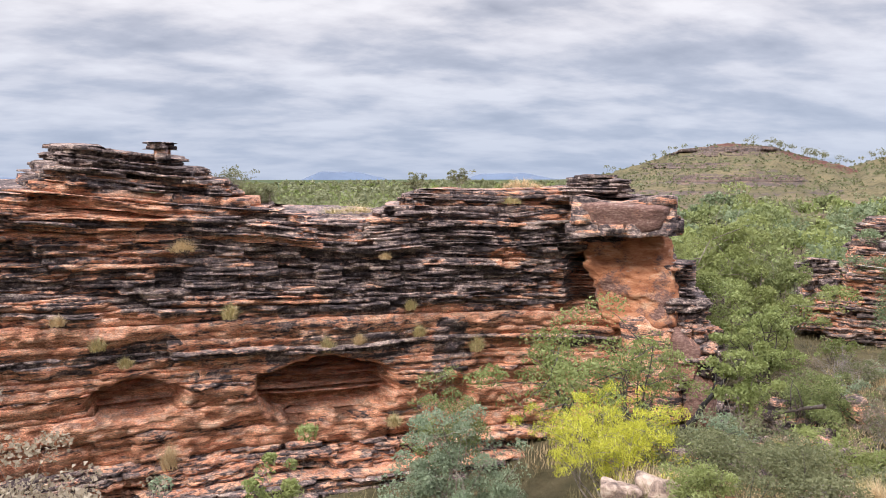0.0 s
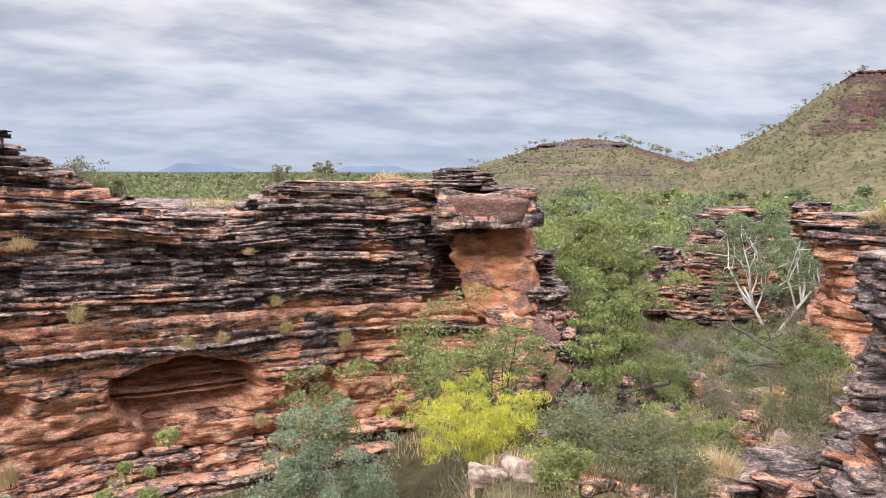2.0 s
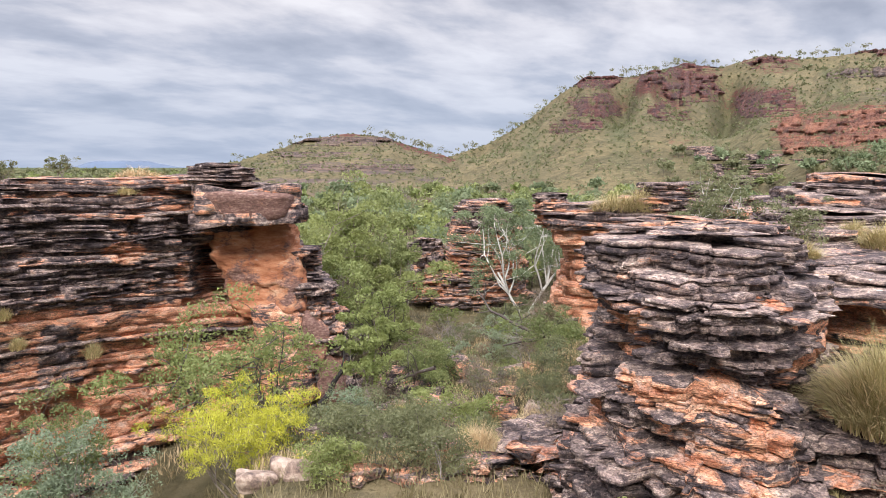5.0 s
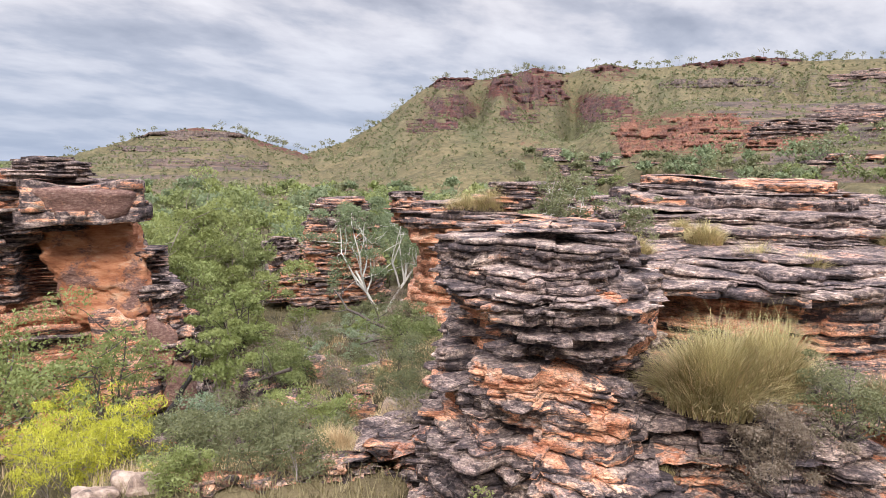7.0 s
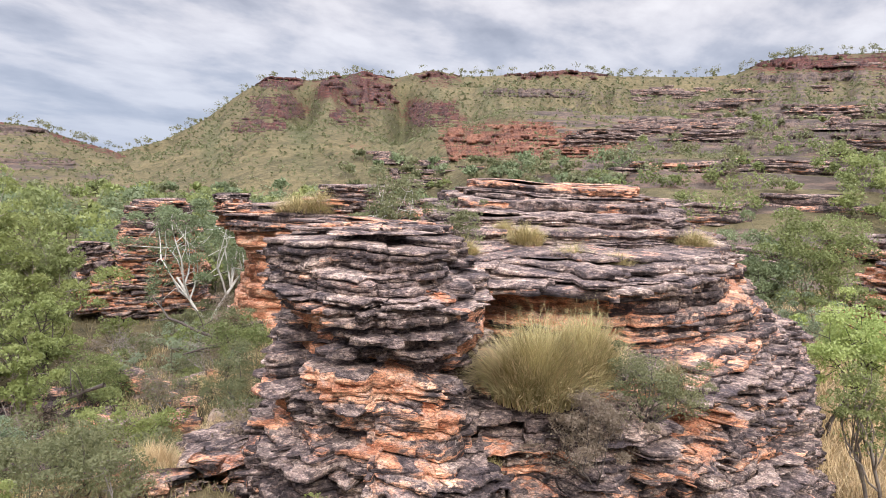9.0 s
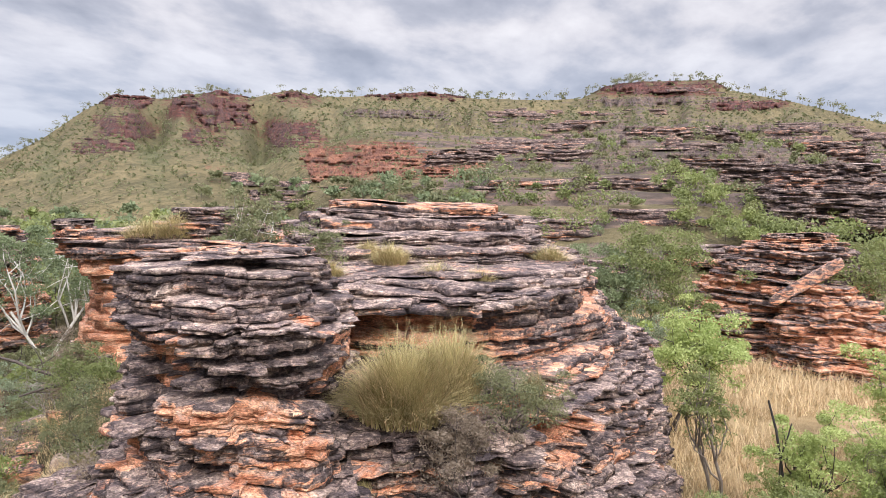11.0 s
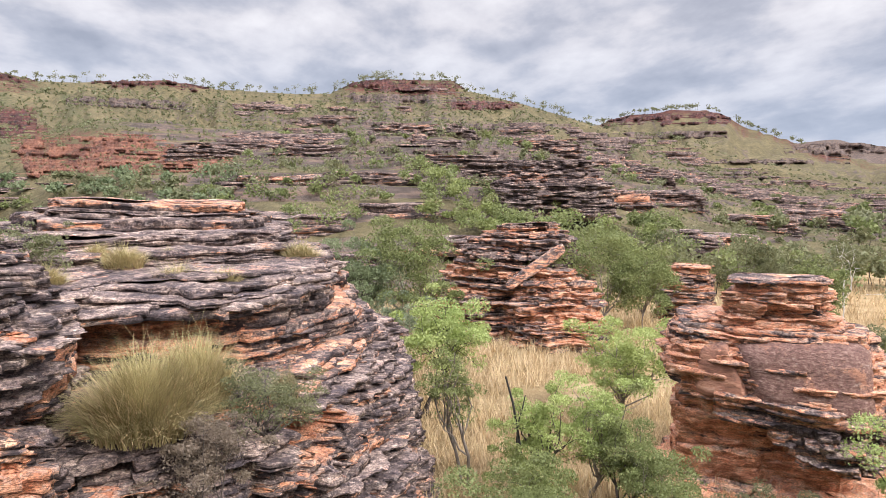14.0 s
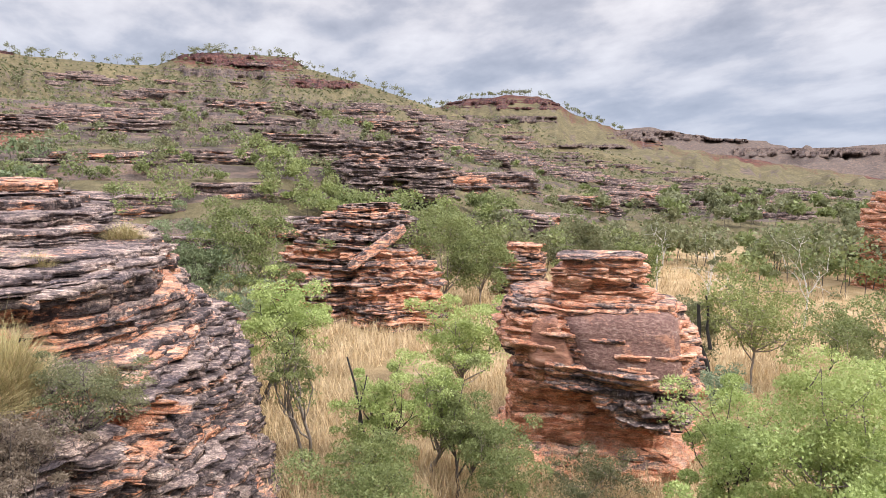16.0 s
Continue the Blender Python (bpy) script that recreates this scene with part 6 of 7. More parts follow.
    part_mesh("trunk", mesh_of("trunk", *tube(main, np.linspace(0.13, 0.05, 7), 7), BARK_BURNT, smooth_faces=True), ob)
    part_mesh("branch", mesh_of("branch", *tube(bend(rng, main[4], main[4] + np.array([0.3, 0.2, 1.1]), 5, 0.1), np.linspace(0.06, 0.02, 5), 6), BARK_BURNT, smooth_faces=True), ob)
    tagged(ob, "blackened leaning dead trunk against the cliff end", "dead tree")
    # dead branches lying across the gully shrubs
    for k, (a, b) in enumerate([((39.4, 30.0, -5.3), (44.6, 28.0, -6.6)), ((41.5, 27.5, -7.0), (45.8, 26.0, -6.0)), ((33.4, 26.0, -7.9), (36.0, 25.0, -7.2))]):
        ob = new("fallen_branch")
        a, b = np.array([*polar(a[0], a[1]), a[2]]), np.array([*polar(b[0], b[1]), b[2]])
        main = bend(rng, a, b, 7, 0.05)
        part_mesh("limb", mesh_of("limb", *tube(main, np.linspace(0.03, 0.08, 7), 6), BARK_DARK, smooth_faces=True), ob)
        for j in (1, 2, 3, 4):
            tip = main[j] + rng.normal(0, 0.45, 3) + np.array([0, 0, 0.5])
            part_mesh("twig", mesh_of("twig", *tube(bend(rng, main[j], tip, 4, 0.1), np.linspace(0.03, 0.01, 4), 5), BARK_DARK, smooth_faces=True), ob)
        tagged(ob, "dark dead branch lying across the gully shrubs", "dead branch")


def build_ledge_plants():
    stand(hummock("spinifex_hummock", "very large spinifex hummock on the near ledge", 201, 1.35, 1.6, 4200, GRASS_HUMMOCK, 0.016), 70.0, 13.3, -4.15)
    stand(hummock("spinifex_hummock", "greener spinifex hummock leaning on a larger one", 202, 0.95, 1.5, 2200, GRASS_HUMMOCK, 0.016), 73.6, 13.9, -3.95)
    for i, (az, d, z, r, h) in enumerate([(72.2, 18.6, -2.32, 0.75, 0.6), (75.6, 18.2, -2.40, 0.55, 0.55), (68.4, 20.3, -1.95, 0.6, 0.6), (71.4, 21.2, -1.95, 0.45, 0.4), (66.6, 21.4, -1.9, 0.45, 0.5),
                                          (50.0, 28.9, -1.75, 1.1, 0.8), (51.9, 28.7, -1.75, 0.8, 0.9), (81.0, 23.0, -2.1, 0.7, 0.6), (63.4, 18.0, -2.1, 0.5, 0.5)]):
        stand(hummock("spinifex_hummock", "straw-green spinifex hummock on a rock ledge", 210 + i, r * 1.25, h * 1.25, 900, GRASS_HUMMOCK, 0.014), az, d, z)
    stand(hummock("grass_tuft", "yellow grass tuft on a ledge", 230, 0.42, 0.75, 420, GRASS_GREEN, 0.01), 80.3, 14.2, -4.0)
    stand(hummock("grass_tuft", "small dry tuft in a crevice", 231, 0.25, 0.5, 240, GRASS_HUMMOCK, 0.01), 66.8, 12.2, -5.3)
    stand(tree("dull_shrub", "dull brownish shrub with tiny leaves", 240, 1.75, 1.5, 0.12, 6, 20, 3600, 0.05, 0.35, 0.16, BARK_DARK, LEAF_DUSK, 0.02, category="shrub"), 74.6, 12.4, -5.2)
    stand(tree("dark_olive_shrub", "dark olive shrub on the ledge", 241, 1.15, 1.6, 0.12, 6, 18, 2600, 0.05, 0.35, 0.16, BARK_DARK, LEAF_OLIVE, 0.02, category="shrub"), 79.0, 13.3, -4.3)
    stand(tree("ledge_tree", "sparse grey-green tree growing from the outcrop", 242, 2.8, 2.6, 0.3, 2, 9, 1500, 0.10, 0.28, 0.16, BARK_WHITE, LEAF_OLIVE, 0.04), 58.9, 21.0, -2.6)
    stand(tree("ledge_tree", "small grey-green sapling on the outcrop", 243, 1.5, 1.4, 0.3, 2, 8, 600, 0.08, 0.28, 0.16, BARK_GREY, LEAF_OLIVE, 0.025), 62.0, 18.5, -2.15)
    stand(tree("pale_green_shrub", "pale green shrub at the foot of the near stack", 244, 3.7, 1.6, 0.55, 4, 12, 1500, 0.055, 0.5, 0.18, BARK_GREY, LEAF_LIGHT, 0.02, category="shrub"), 54.3, 9.3)
    for i, (az, d, r) in enumerate([(43.4, 20.2, 0.9), (44.6, 20.0, 0.8), (45.9, 20.2, 0.9), (47.6, 19.8, 0.8), (42.0, 19.0, 0.6), (40.0, 16.0, 0.6), (43.0, 18.6, 0.7), (47.5, 24.5, 1.0), (38.8, 17.4, 0.5), (45.5, 23.0, 0.9), (36.0, 24.0, 0.7), (38.2, 27.0, 0.8), (40.6, 25.0, 0.7), (34.4, 22.6, 0.6), (33.0, 26.5, 0.7), (42.2, 29.0, 0.9), (30.6, 20.6, 0.5), (36.8, 19.0, 0.5), (44.0, 26.0, 0.9)]):
        stand(hummock("straw_tussock", "bleached straw tussock on the gully slope", 650 + i, r, 0.9, 700, GRASS_STRAW if i % 2 else GRASS_HUMMOCK, 0.014), az, d)
    # tufts clinging to the cliff
    for i, (az, d, z, r, h) in enumerate([(-12.9, 24.5, -2.35, 0.6, 0.55), (-9.6, 24.0, -4.55, 0.38, 0.6), (-2.1, 25.0, -6.05, 0.36, 0.6), (-14.4, 23.9, -9.3, 0.38, 0.9), (-17.2, 23.8, -5.8, 0.3, 0.4), (-19.0, 23.8, -5.2, 0.35, 0.5),
                                          (0.4, 25.4, -5.9, 0.3, 0.45), (5.3, 26.0, -5.8, 0.35, 0.5), (10.0, 27.0, -6.6, 0.4, 0.7), (2.6, 25.7, -2.9, 0.3, 0.35), (4.6, 26, -4.8, 0.3, 0.5), (12.7, 28.2, -1.0, 0.6, 0.4), (13.5, 29.8, -0.4, 1.2, 0.6), (0.2, 31.0, -1.5, 1.5, 0.7), (-1.6, 29.5, -1.6, 1.0, 0.6), (-21.5, 23.6, -4.3, 0.3, 0.4), (3.2, 25.2, -8.9, 0.4, 0.5)]):
        stand(hummock("cliff_tussock", "pale grass tussock rooted in a cliff ledge", 260 + i, r, h, 300, GRASS_HUMMOCK if i % 3 else GRASS_STRAW, 0.02), az, d, z)
    # small trees on the cliff top
    for i, (az, d, z, h) in enumerate([(-9.8, 30.0, -1.1, 1.7), (-7.3, 29.5, -1.2, 1.1), (-6.2, 29.0, -1.2, 0.9), (8.6, 31.0, -0.5, 1.0), (5.4, 30.0, -0.7, 0.9)]):
        stand(tree("clifftop_sapling", "small sparse sapling on the cliff top", 290 + i, h, h * 1.1, 0.3, 2, 8, 320, 0.10, 0.3, 0.15, BARK_GREY, LEAF_OLIVE, 0.025), az, d, z)


def build_flat_plants():
    G = LEAF_MID
    spec = [  # bearing, distance, height, spread, bare share, foliage, leaf, count, name, label
        (84.9, 46, 7.3, 5.6, 0.25, LEAF_GUM, 0.17, 4200, "broad_tree", "broad dense green tree beside the outcrop"),
        (89.7, 47, 8.2, 6.2, 0.25, LEAF_MID, 0.17, 4200, "broad_tree", "dark green rounded tree by the back rock"),
        (88.4, 44, 3.8, 3.2, 0.15, LEAF_BLUE, 0.12, 1500, "blue_shrub", "blue-grey shrub below the trees"),
        (90.6, 31, 5.6, 4.2, 0.42, LEAF_BRIGHT, 0.13, 4600, "young_tree", "upright young tree with light green crown in straw grass"),
        (87.0, 33, 3.4, 2.6, 0.15, LEAF_LIGHT, 0.13, 1500, "light_shrub", "light green shrub at the outcrop's edge"),
        (94.0, 22.5, 4.8, 1.9, 0.55, LEAF_MID, 0.12, 900, "thin_sapling", "thin sapling with a small crown"),
        (100.4, 22.0, 4.2, 2.2, 0.30, LEAF_BRIGHT, 0.11, 2600, "airy_sapling", "airy light green sapling"),
        (103.8, 22.5, 4.2, 2.6, 0.30, LEAF_BRIGHT, 0.11, 3000, "airy_sapling", "airy sapling with pale stems"),
        (98.4, 20.5, 2.6, 2.0, 0.20, LEAF_LIGHT, 0.10, 1900, "light_shrub", "light green shrub in the straw grass"),
        (106.6, 21.0, 3.6, 2.4, 0.25, LEAF_MID, 0.11, 2400, "airy_sapling", "grey-green airy sapling in the grass"),
        (106.3, 31.0, 5.2, 3.8, 0.20, LEAF_BRIGHT, 0.13, 3600, "round_tree", "round light green tree before the lone rock"),
        (110.2, 19.6, 3.2, 2.6, 0.22, LEAF_MID, 0.10, 2200, "light_shrub", "mid green shrub at the foot of the lone rock"),
        (98.9, 17.0, 3.5, 3.4, 0.15, LEAF_MID, 0.10, 4200, "dense_shrub", "dense leafy shrub close below"),
        (103.4, 50, 7.4, 7.0, 0.25, LEAF_MID, 0.18, 4600, "broad_tree", "broad tree growing behind the tumbled rock"),
        (107.6, 52, 5.6, 5.6, 0.25, LEAF_MID, 0.18, 3000, "broad_tree", "green tree at the edge of the flat"),
        (100.0, 56, 5.6, 5.6, 0.25, LEAF_LIGHT, 0.18, 3000, "broad_tree", "light green tree above the back rock"),
        (116.2, 42, 2.9, 4.4, 0.12, LEAF_LIGHT, 0.15, 2400, "yellow_green_bush", "yellow-green bush behind the lone rock"),
        (115.6, 58, 6.4, 6.4, 0.28, LEAF_OLIVE, 0.2, 3000, "woodland_tree", "olive woodland tree on the flat"),
        (119.5, 56, 5.2, 4.0, 0.28, LEAF_MID, 0.2, 1800, "woodland_tree", "small woodland tree on the flat"),
        (123.2, 36, 4.0, 3.4, 0.30, LEAF_OLIVE, 0.14, 2000, "woodland_tree", "thin-stemmed tree behind the lone rock"),
        (128.4, 35, 5.4, 5.0, 0.40, LEAF_LIGHT, 0.14, 2600, "open_tree", "open vase-shaped tree in straw grass"),
        (133.0, 40, 3.6, 3.2, 0.4, LEAF_MID, 0.14, 1300, "open_tree", "small open tree in straw grass"),
        (137.0, 34, 5.2, 5.0, 0.3, LEAF_MID, 0.14, 2400, "open_tree", "tree at the edge of the flat"),
        (126.0, 32, 2.2, 2.2, 0.2, LEAF_BLUE, 0.12, 900, "blue_shrub", "blue-green shrub by a burnt stump"),
        (128.0, 19.5, 4.3, 3.0, 0.30, LEAF_BRIGHT, 0.105, 4860, "bright_tree", "bright green tree beside the lone rock"),
        (132.4, 17.5, 6.4, 4.6, 0.25, LEAF_BRIGHT, 0.105, 8775, "bright_tree", "large bright green tree close below"),
        (136.5, 16.5, 5.6, 4.6, 0.25, LEAF_BRIGHT, 0.105, 7020, "bright_tree", "leafy bright green tree close below"),
        (129.2, 15.2, 3.2, 3.4, 0.20, LEAF_BRIGHT, 0.105, 4860, "bright_tree", "low spreading bright green tree"),
        (124.4, 16.5, 2.0, 2.2, 0.15, LEAF_LIGHT, 0.10, 1800, "light_shrub", "light shrub at the foot of the lone rock"),
        (117.6, 20.8, 2.0, 2.4, 0.12, LEAF_OLIVE, 0.09, 1600, "olive_shrub", "thin olive shrub before the lone rock"),
    ]
    for i, (az, d, h, w, bare, mat, leaf, n, name, label) in enumerate(spec):
        if d < 24:
            leaf, n = leaf * 0.78, int(n * 1.35)
        shrub = "shrub" in name or "bush" in name
        stand(tree(name, label, 300 + i, h, w, bare, 4 if shrub else 1 + i % 2, 12, n, leaf, 0.42, 0.17, BARK_GREY if i % 3 else BARK_DARK, mat, 0.022 if shrub else 0.035 + 0.005 * h, category="shrub" if shrub else "tree"), az, d)
    # pale dead trees
    for i, (az, d, h) in enumerate([(124.9, 48, 7.0), (131.5, 50, 7.0), (121.2, 60, 6.5)]):
        stand(tree("bare_gum", "leafless white gum on the flat", 350 + i, h, h * 0.5, 0.35, 1, 5, 420, 0.16, 0.4, 0.12, BARK_WHITE, LEAF_OLIVE, 0.06), az, d)

    def stick(name, label, pts, r, mat):
        ob = new(name)
        rng = np.random.default_rng(len(label))
        for i, (a, b, ra) in enumerate(pts):
            part_mesh("stem" if i == 0 else "branch", mesh_of("stem", *tube(bend(rng, a, b, 6, 0.05), np.linspace(r * ra, r * ra * 0.45, 6), 6), mat, smooth_faces=True), ob)
        return tagged(ob, label, "dead tree")

    P = lambda az, d, z: np.array([*polar(az, d), z])
    stick("burnt_stick", "charred forked stick standing in the grass", [(P(98.9, 21.5, -9.9), P(97.4, 21.5, -5.5), 1), (P(98.5, 21.5, -8.2), P(99.0, 21.3, -6.0), 0.6)], 0.06, BARK_BURNT)
    stick("burnt_stump", "charred forked stump on the flat", [(P(126.2, 34, -10), P(124.4, 34, -5.6), 1), (P(125.4, 34, -7.6), P(124.9, 34, -5.2), 0.6)], 0.16, BARK_BURNT)
    stick("burnt_branch", "charred leaning branch beside the lone rock", [(P(125.4, 20.6, -9.9), P(128.6, 20.8, -6.6), 1), (P(127.6, 20.7, -7.4), P(126.2, 20.4, -6.7), 0.6), (P(128.2, 20.8, -7.0), P(130.4, 20.9, -6.4), 0.5)], 0.10, BARK_BURNT)


def scatter(rng, n, az, r, power=1.0):
    a = rng.uniform(az[0], az[1], n)
    d = r[0] * (r[1] / r[0]) ** (rng.random(n) ** power)
    a = np.radians(a)
    return d * np.sin(a), d * np.cos(a), d


def woods(name, label, seed, n, az, r, tall, per, spread=0.9, mat=None, fine=0.0038, trunks=True, keep=None, power=1.0):
    """Far trees as loose crowns of leaf clumps on thin stems, all one stuff."""
    rng = np.random.default_rng(seed)
    x, y, d = scatter(rng, n, az, r, power)
    z, red, stone, dry = land(x, y)
    ok = np.ones(n, bool)
    if keep is not None:
        ok = keep(x, y, z, red, stone)
    x, y, z, d = x[ok], y[ok], z[ok], d[ok]
    n = len(x)
    h = rng.uniform(tall[0], tall[1], n)
    w = h * spread * rng.uniform(0.7, 1.2, n)
    k = 5
    cl = rng.normal(0, 1, (n, k, 3))
    cl /= np.linalg.norm(cl, axis=2)[..., None]
    cl = cl * (w / 2 * 0.62)[:, None, None] * np.array([1, 1, 0.55])
    cl[..., 2] += (h * 0.66)[:, None]
    who = rng.integers(0, k, (n, per))
    g = rng.normal(0, 1, (n, per, 3))
    g = g / np.linalg.norm(g, axis=2)[..., None] * rng.random((n, per, 1)) ** 0.4
    c = np.take_along_axis(cl, who[..., None].repeat(3, 2), 1) + g * (w * 0.30)[:, None, None] * np.array([1, 1, 0.7])
    c[..., 2] = np.maximum(c[..., 2], 0.1)
    c = c + np.stack([x, y, z], -1)[:, None]
    size = (d * fine + 0.06)[:, None].repeat(per, 1).reshape(-1, 1)
    v, f = leaves(rng, c.reshape(-1, 3), size * 1.1, 0.85, 0.0)
    ob = tagged(new(name, mesh_of(name, v, f, mat or LEAF_MID)), label, "woodland", kind="stuff")
    if trunks:
        bits = []
        for i in np.nonzero(d < 900)[0]:
            p = np.array([x[i], y[i], z[i] - 0.2])
            bits.append(tube(np.array([p, p + [rng.normal(0, 0.08) * h[i], rng.normal(0, 0.08) * h[i], h[i] * 0.7]]), [0.011 * h[i], 0.005 * h[i]], 4))
        if bits:
            part_mesh("stems", mesh_of("stems", *join(bits), BARK_DARK), ob)
    return ob


def build_woods():
    valley = lambda x, y, z, red, stone: (z < -5.0) & (fbm(x * 0.03, y * 0.03, 0 * x, 3, 61) > -0.35)
    for i, (n, tall, mat, label) in enumerate([(110, (3.0, 5.4), LEAF_MID, "mid green woodland filling the valley behind the gully"), (95, (2.6, 5.0), LEAF_LIGHT, "light green trees of the valley woodland"),
                                               (90, (3.0, 5.6), LEAF_GUM, "grey-green gums of the valley woodland"), (70, (2.6, 5.0), LEAF_OLIVE, "olive trees of the valley woodland"), (30, (1.6, 3.0), LEAF_DUSK, "dull brown shrubs of the valley woodland")]):
        woods("gully_woodland", label, 401 + 20 * i, n, (22, 60), (50, 165), tall, 210, 0.95, mat, 0.0036, keep=valley)
    woods("gully_scrub", "olive scrub under the valley woodland", 412, 260, (22, 60), (48, 190), (1.0, 2.2), 60, 1.3, LEAF_OLIVE, 0.0036, False, keep=valley)
    flat = lambda x, y, z, red, stone: (z < -6.5) & (fbm(x * 0.035, y * 0.035, 0 * x, 3, 62) > -0.2)
    woods("flat_woodland", "open olive woodland on the valley flat", 403, 300, (103, 146), (72, 330), (3.0, 6.0), 150, 0.9, LEAF_OLIVE, 0.0040, keep=flat)
    woods("flat_woodland", "mid green trees of the open woodland", 404, 260, (98, 146), (66, 330), (2.6, 5.5), 160, 1.0, LEAF_MID, 0.0040, keep=flat)
    plain = lambda x, y, z, red, stone: z < -11.0
    woods("plain_woodland", "green woodland covering the plain to the horizon", 405, 2600, (-36, 18), (60, 1300), (3.5, 8), 26, 1.4, LEAF_OLIVE, 0.0040, False, plain, 0.8)
    woods("plain_woodland", "lighter trees of the plain", 406, 1300, (-36, 18), (60, 1100), (3.0, 7), 26, 1.3, LEAF_LIGHT, 0.0040, False, plain)
    slope = lambda x, y, z, red, stone: (red < 0.6) & (z > -8.0)
    woods("slope_scrub", "scattered olive scrub on the range slopes", 407, 17000, (14, 140), (95, 480), (0.3, 1.1), 9, 1.7, LEAF_OLIVE, 0.0016, False, slope, 0.7)
    woods("slope_scrub", "greener shrubs in the gullies of the ranges", 408, 4200, (36, 140), (95, 430), (0.5, 1.7), 16, 1.6, LEAF_OLIVE, 0.0018, False, lambda x, y, z, red, stone: (z > -8) & (fbm(x * 0.012, y * 0.012, 0 * x, 3, 63) > 0.0))
    scarp = lambda x, y, z: (np.degrees(np.arctan2(x, y)) < 76) & (z > 0.014 * np.hypot(x, y))
    low = lambda x, y, z, red, stone: (z > -8.5) & ~scarp(x, y, z) & (fbm(x * 0.02, y * 0.02, 0 * x, 3, 65) > -0.25)
    woods("slope_shrubs", "green shrubs between the rock terraces", 413, 220, (60, 142), (60, 230), (0.8, 2.3), 100, 1.5, LEAF_OLIVE, 0.0024, False, low)
    woods("slope_shrubs", "light green shrubs between the rock terraces", 414, 190, (60, 142), (60, 230), (0.8, 2.2), 110, 1.5, LEAF_MID, 0.0024, False, low)
    woods("slope_shrubs", "leafy green shrubs at the foot of the terraces", 415, 100, (70, 120), (55, 100), (1.2, 3.0), 200, 1.2, LEAF_MID, 0.0022, False, low)
    foot = lambda x, y, z, red, stone: (z > -9.8) & (fbm(x * 0.025, y * 0.025, 0 * x, 3, 67) > -0.15)
    for i, (mat, label) in enumerate([(LEAF_LIGHT, "light green trees at the foot of the terraced slope"), (LEAF_MID, "round green trees at the foot of the terraced slope")]):
        woods("slope_foot_trees", label, 431 + i, 64, (90, 118), (54, 88), (1.6, 3.4), 340, 1.1, mat, 0.0021, True, foot)
    for i, (mat, label) in enumerate([(LEAF_GUM, "grey-green gums in the hollow below the range"), (LEAF_OLIVE, "olive trees in the hollow below the range")]):
        woods("hollow_trees", label, 441 + i, 130, (52, 76), (72, 190), (1.8, 4.2), 120, 1.1, mat, 0.0034, True, lambda x, y, z, red, stone: (z > -9.9) & (z < 0.012 * np.hypot(x, y)))
    crest = lambda x, y, z, red, stone: fbm(x * 0.03, y * 0.03, 0 * x, 2, 64) > -0.3
    woods("crest_trees", "thin gum trees along the skyline of the ranges", 410, 300, (20, 112), (414, 434), (3.6, 6.8), 48, 0.85, LEAF_OLIVE, 0.0011, True, crest)
    woods("crest_trees", "gum trees along the farther mesa", 411, 110, (102, 118), (740, 768), (5, 8), 36, 0.9, LEAF_OLIVE, 0.0012, True, crest)


def build_grass():
    rng = np.random.default_rng(501)

    def field(name, label, n, az, r, hgt, mat, width, keep=None, segs=2, tuft=9):
        x, y, d = scatter(rng, n // tuft, az, r)
        if keep is not None:
            ok = keep(x, y)
            x, y, d = x[ok], y[ok], d[ok]
        sp = 0.10 + 0.004 * d
        x = (x[:, None] + rng.normal(0, 1, (len(x), tuft)) * sp[:, None]).ravel()
        y = (y[:, None] + rng.normal(0, 1, (len(y), tuft)) * sp[:, None]).ravel()
        d = d.repeat(tuft)
        z = land(x, y)[0]
        hh = rng.uniform(hgt[0], hgt[1], len(x))
        v, f = blades(rng, np.stack([x, y, z - 0.03], -1), hh, hh * rng.uniform(0.15, 0.8, len(x)), width * (0.5 + d / 30), segs)
        tagged(new(name, mesh_of(name, v, f, mat)), label, "grass", kind="stuff")

    patch = lambda x, y: fbm(x * 0.12, y * 0.12, 0 * x, 3, 71) > -0.25
    field("dry_grass", "tall straw-coloured grass on the flat", 76000, (82, 142), (17, 95), (0.5, 1.1), GRASS_STRAW, 0.026, lambda x, y: patch(x, y) & (land(x, y)[0] < -8.2), 1)
    field("gully_grass", "tussocky green and straw grass in the gully", 30000, (-14, 56), (12, 48), (0.15, 0.45), GRASS_GREEN, 0.026, patch, 1)
    field("gully_grass", "straw grass on the gully benches", 26000, (14, 56), (15, 40), (0.2, 0.5), GRASS_STRAW, 0.018, lambda x, y: fbm(x * 0.15, y * 0.15, 0 * x, 3, 72) > 0.0, 1)


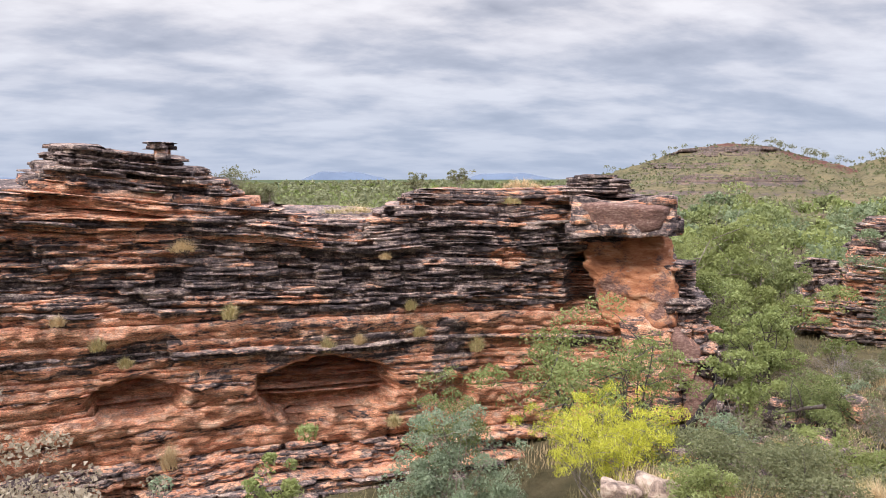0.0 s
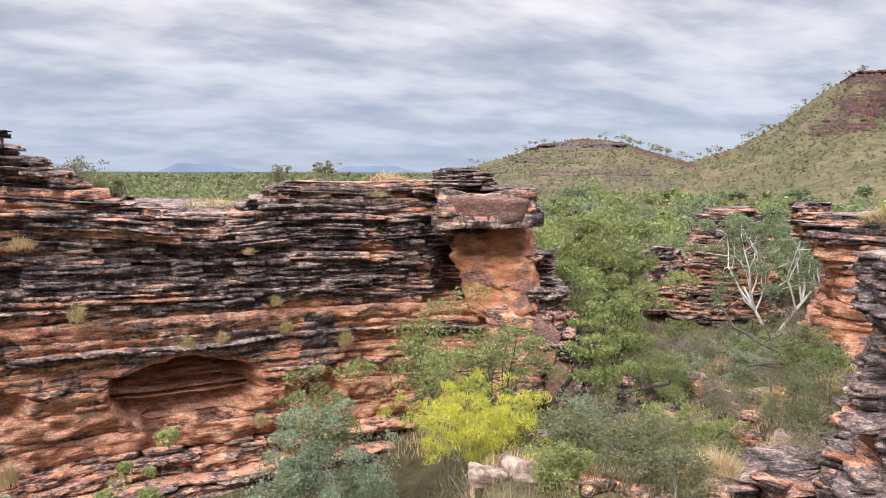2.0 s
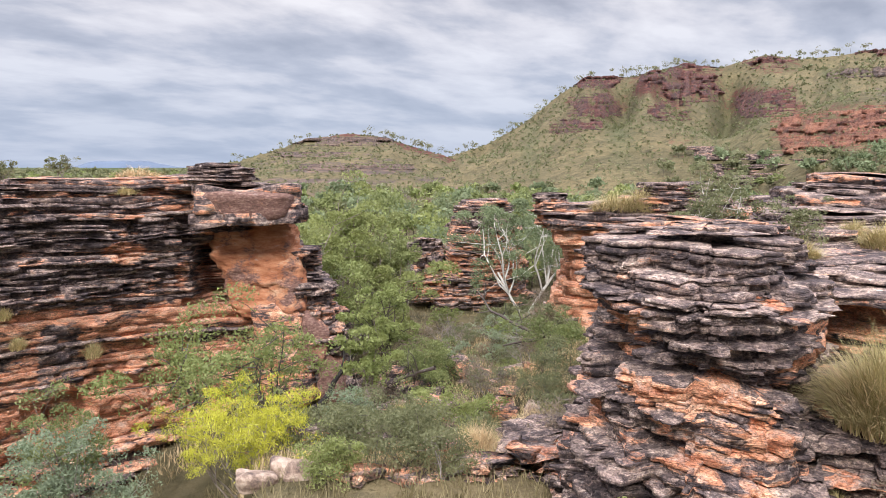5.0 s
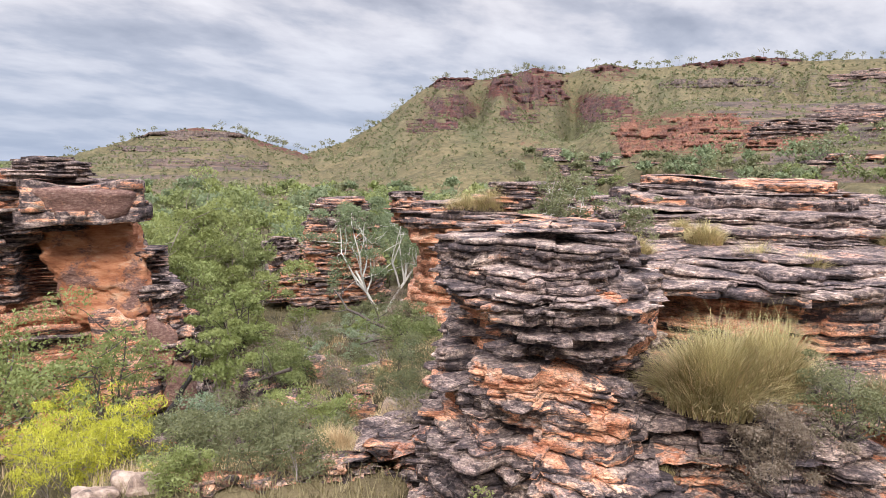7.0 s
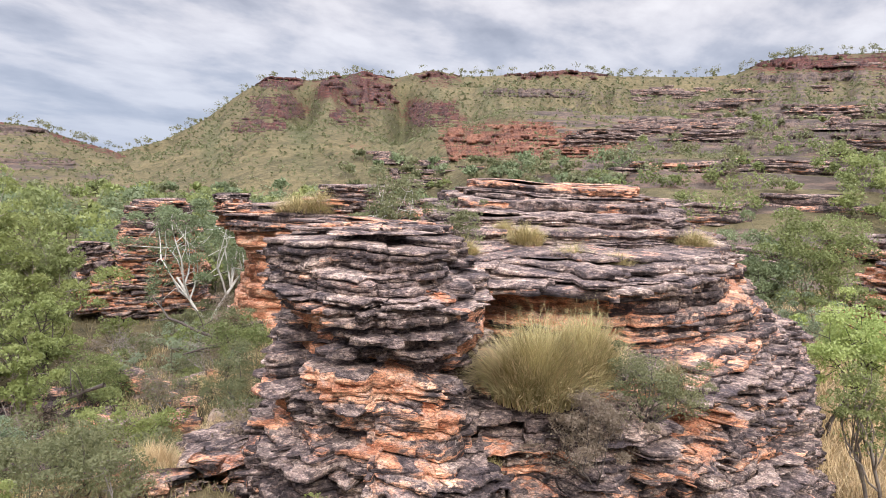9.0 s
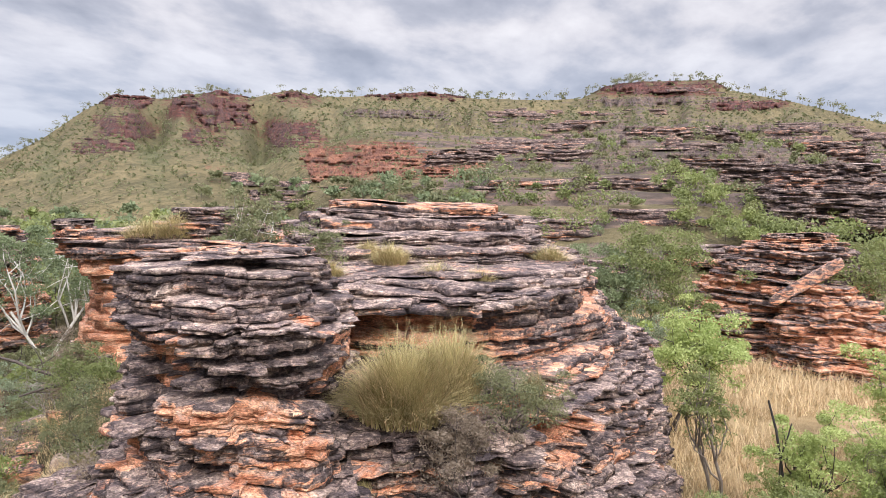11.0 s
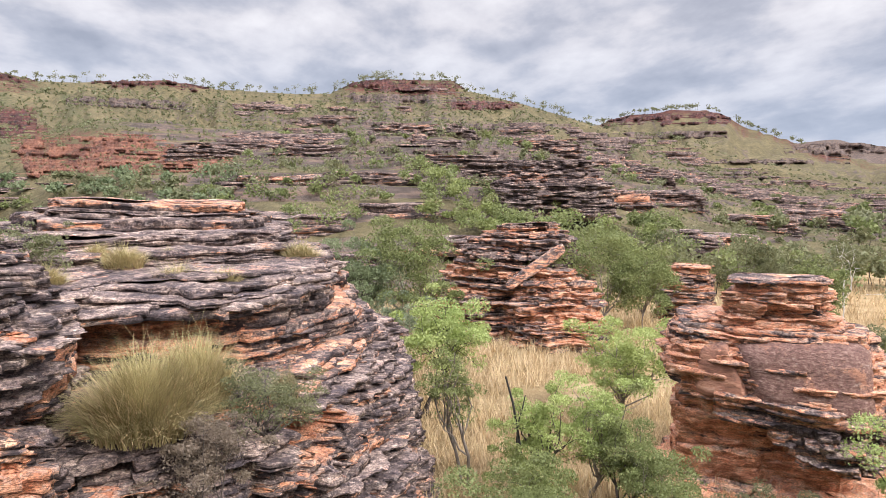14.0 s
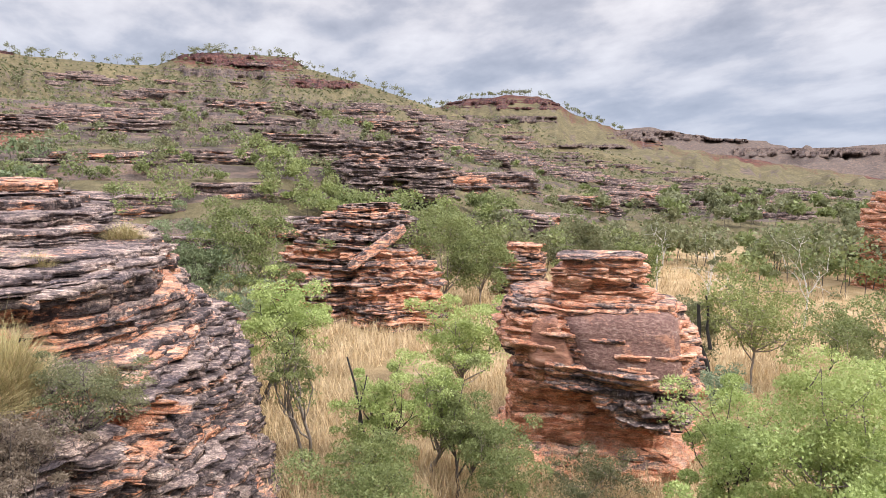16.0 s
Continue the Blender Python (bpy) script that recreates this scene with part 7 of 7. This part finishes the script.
def slab_pile(rng, length, depth, layers, t):
    """A few broken plates one on another."""
    bits, z = [], 0.0
    for _ in range(layers):
        n = 8
        th = np.linspace(0, 6.283, n, endpoint=False)
        rad = 1 + 0.22 * rng.normal(0, 1, n)
        lx, ly = length / 2 * rng.uniform(0.7, 1.05), depth / 2 * rng.uniform(0.7, 1.05)
        sq = 1 / np.maximum(np.abs(np.cos(th)), np.abs(np.sin(th))) ** 0.6
        o = np.stack([np.cos(th) * lx * rad * sq, np.sin(th) * ly * rad * sq, 0 * th], -1) + [rng.normal(0, 0.06) * length, rng.normal(0, 0.06) * depth, 0]
        tt = t * rng.uniform(0.6, 1.4)
        v = np.concatenate([o + [0, 0, z], o * [1.03, 1.03, 1] + [0, 0, z + tt * 0.85], o * [0.96, 0.96, 1] + [0, 0, z + tt], [[o[:, 0].mean(), o[:, 1].mean(), z + tt]]])
        i = np.arange(n)
        j = (i + 1) % n
        q = [np.stack([i + a * n, j + a * n, j + (a + 1) * n, i + (a + 1) * n], -1) for a in (0, 1)]
        cap = np.stack([i + 2 * n, j + 2 * n, np.full(n, 3 * n), np.full(n, 3 * n)], -1)
        bits.append((v, np.concatenate(q + [cap])))
        z += tt
    return bits


def build_rubble():
    rng = np.random.default_rng(601)
    # ledges breaking out of the slopes
    x, y, d = scatter(rng, 2600, (56, 138), (58, 330), 1.1)
    x2, y2, d2 = scatter(rng, 1500, (72, 116), (58, 170))
    x3, y3, d3 = scatter(rng, 1700, (76, 124), (110, 400), 0.8)
    x, y, d = np.concatenate([x, x2, x3]), np.concatenate([y, y2, y3]), np.concatenate([d, d2, d3])
    z, red, stone, dry = land(x, y)
    bits, tones = [], []
    bare = fbm(x * 0.02, y * 0.02, 0 * x, 3, 88)
    for i in range(len(x)):
        if (math.degrees(math.atan2(x[i], y[i])) < 76 and z[i] > 0.014 * d[i]) or bare[i] < 0.0 or z[i] < -8.6:
            continue
        s = d[i] / 100
        a = math.atan2(x[i], y[i])
        for v, f in slab_pile(rng, rng.uniform(1.5, 8) * s ** 0.7, rng.uniform(1.5, 3.5), rng.integers(1, 4), rng.uniform(0.18, 0.5) * s ** 0.5):
            c, sn = math.cos(-a), math.sin(-a)
            v = np.stack([v[:, 0] * c - v[:, 1] * sn + x[i], v[:, 0] * sn + v[:, 1] * c + y[i], v[:, 2] + z[i] + 0.05], -1)
            bits.append((v, f))
            tones.append(np.full(len(v), rng.uniform(-0.05, 0.34)))
    v, f = join(bits)
    tagged(new("slope_ledges", mesh_of("slope_ledges", v, f, ROCK, {"tone": np.concatenate(tones)})), "dark broken sandstone ledges stepping up the slopes", "rock ledges", kind="stuff")

    def boulder(name, label, az, d, length, depth, layers, t, tone, turn=0, z=None, tilt=0):
        v, f = join(slab_pile(rng, length, depth, layers, t))
        ob = new(name, mesh_of(name, v, f, PALE if tone > 0.9 else ROCK, {"tone": np.full(len(v), tone)}))
        xx, yy = polar(az, d)
        ob.matrix_world = pose(xx, yy, (ground_height(xx, yy) if z is None else z) - 0.08, 0, tilt, -az + turn)
        tagged(ob, label, "boulder", "loose boulders")

    def knocked(label, az, d, z, w, depth, h, seed, turn=0):
        ob = tagged(new("pale_boulder"), label, "boulder", "loose boulders")
        half = math.degrees(w / 2 / d)
        block("stone", "", [(az - half, d, z), (az + half, d + 0.1 * turn, z), (az + half, d + depth, z), (az - half, d + depth, z)],
              [(az - half * 0.85, d + 0.08, z + h), (az + half * 0.9, d + 0.06, z + h * 0.8), (az + half * 0.85, d + depth * 0.9, z + h * 0.85), (az - half * 0.9, d + depth, z + h)], seed, 1.0, ob, 0.04, 0.30, PALE)

    knocked("long pale cream sandstone slab below the yellow shrub", 21.8, 13.9, -6.5, 0.9, 0.6, 0.45, 1)
    knocked("squarish pale sandstone boulder beside a slab", 25.4, 14.0, -6.5, 0.62, 0.5, 0.52, 2, 1)
    knocked("cream boulder half hidden in grass", 23.8, 14.3, -6.45, 0.55, 0.5, 0.45, 3, -1)
    knocked("rounded pale boulder under a shrub", 44.6, 20.4, ground_height(*polar(44.6, 20.4)) - 0.15, 1.0, 0.8, 0.95, 4)
    boulder("flat_slabs", "small pile of flat dark slabs on the slope", 37.5, 15.0, 1.15, 0.9, 4, 0.09, 0.05, 8, -6.78)
    for i in range(74):
        az, d = rng.uniform(22, 47), rng.uniform(15.5, 34)
        boulder("gully_rock", "broken dark and orange rock on the gully floor", az, d, rng.uniform(0.5, 2.0), rng.uniform(0.4, 1.1), int(rng.integers(1, 5)), rng.uniform(0.12, 0.3), rng.uniform(0.0, 0.6), rng.uniform(-40, 40), tilt=rng.uniform(-12, 12))


build_gully_plants()
build_ledge_plants()
build_flat_plants()
build_rubble()
build_woods()
build_grass()


def build_distance():
    """Hills on the far edge of the plain, with the haze painted into their blue colour."""
    # no air between: a blue-grey base colour imitates the haze of distance
    m, t, b = material("haze_tinted_hills")
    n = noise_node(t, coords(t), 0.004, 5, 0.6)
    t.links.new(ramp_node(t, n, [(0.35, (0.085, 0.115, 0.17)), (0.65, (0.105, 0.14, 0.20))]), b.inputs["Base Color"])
    b.inputs["Roughness"].default_value = 1.0
    for label, a0, a1, top in (("low mesa far across the plain, painted haze blue", -4.2, 3.6, 36), ("faint hills beyond the cliff, painted haze blue", 8.5, 17.0, 26), ("long faint rise on the horizon", -36, -8, 6)):
        az = np.linspace(a0, a1, 60)
        u = (az - a0) / (a1 - a0)
        h = -14 + (top + 14) * smooth(0, 0.25, u) * smooth(1, 0.55, u) + 3 * vnoise(az * 1.7, 0, 0, 5) * smooth(0, 0.1, u) * smooth(1, 0.9, u)
        rows = []
        for d, f in ((4300, 0.0), (4380, 0.75), (4450, 1.0), (4700, 0.0)):
            rows.append(np.stack([d * np.sin(np.radians(az)), d * np.cos(np.radians(az)), -14 + (h + 14) * f], -1))
        v = np.concatenate(rows)
        i, j = np.meshgrid(np.arange(3), np.arange(59), indexing="ij")
        f = np.stack([i * 60 + j, i * 60 + j + 1, (i + 1) * 60 + j + 1, (i + 1) * 60 + j], -1).reshape(-1, 4)
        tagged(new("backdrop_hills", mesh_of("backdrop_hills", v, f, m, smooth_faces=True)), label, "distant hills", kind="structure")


build_distance()
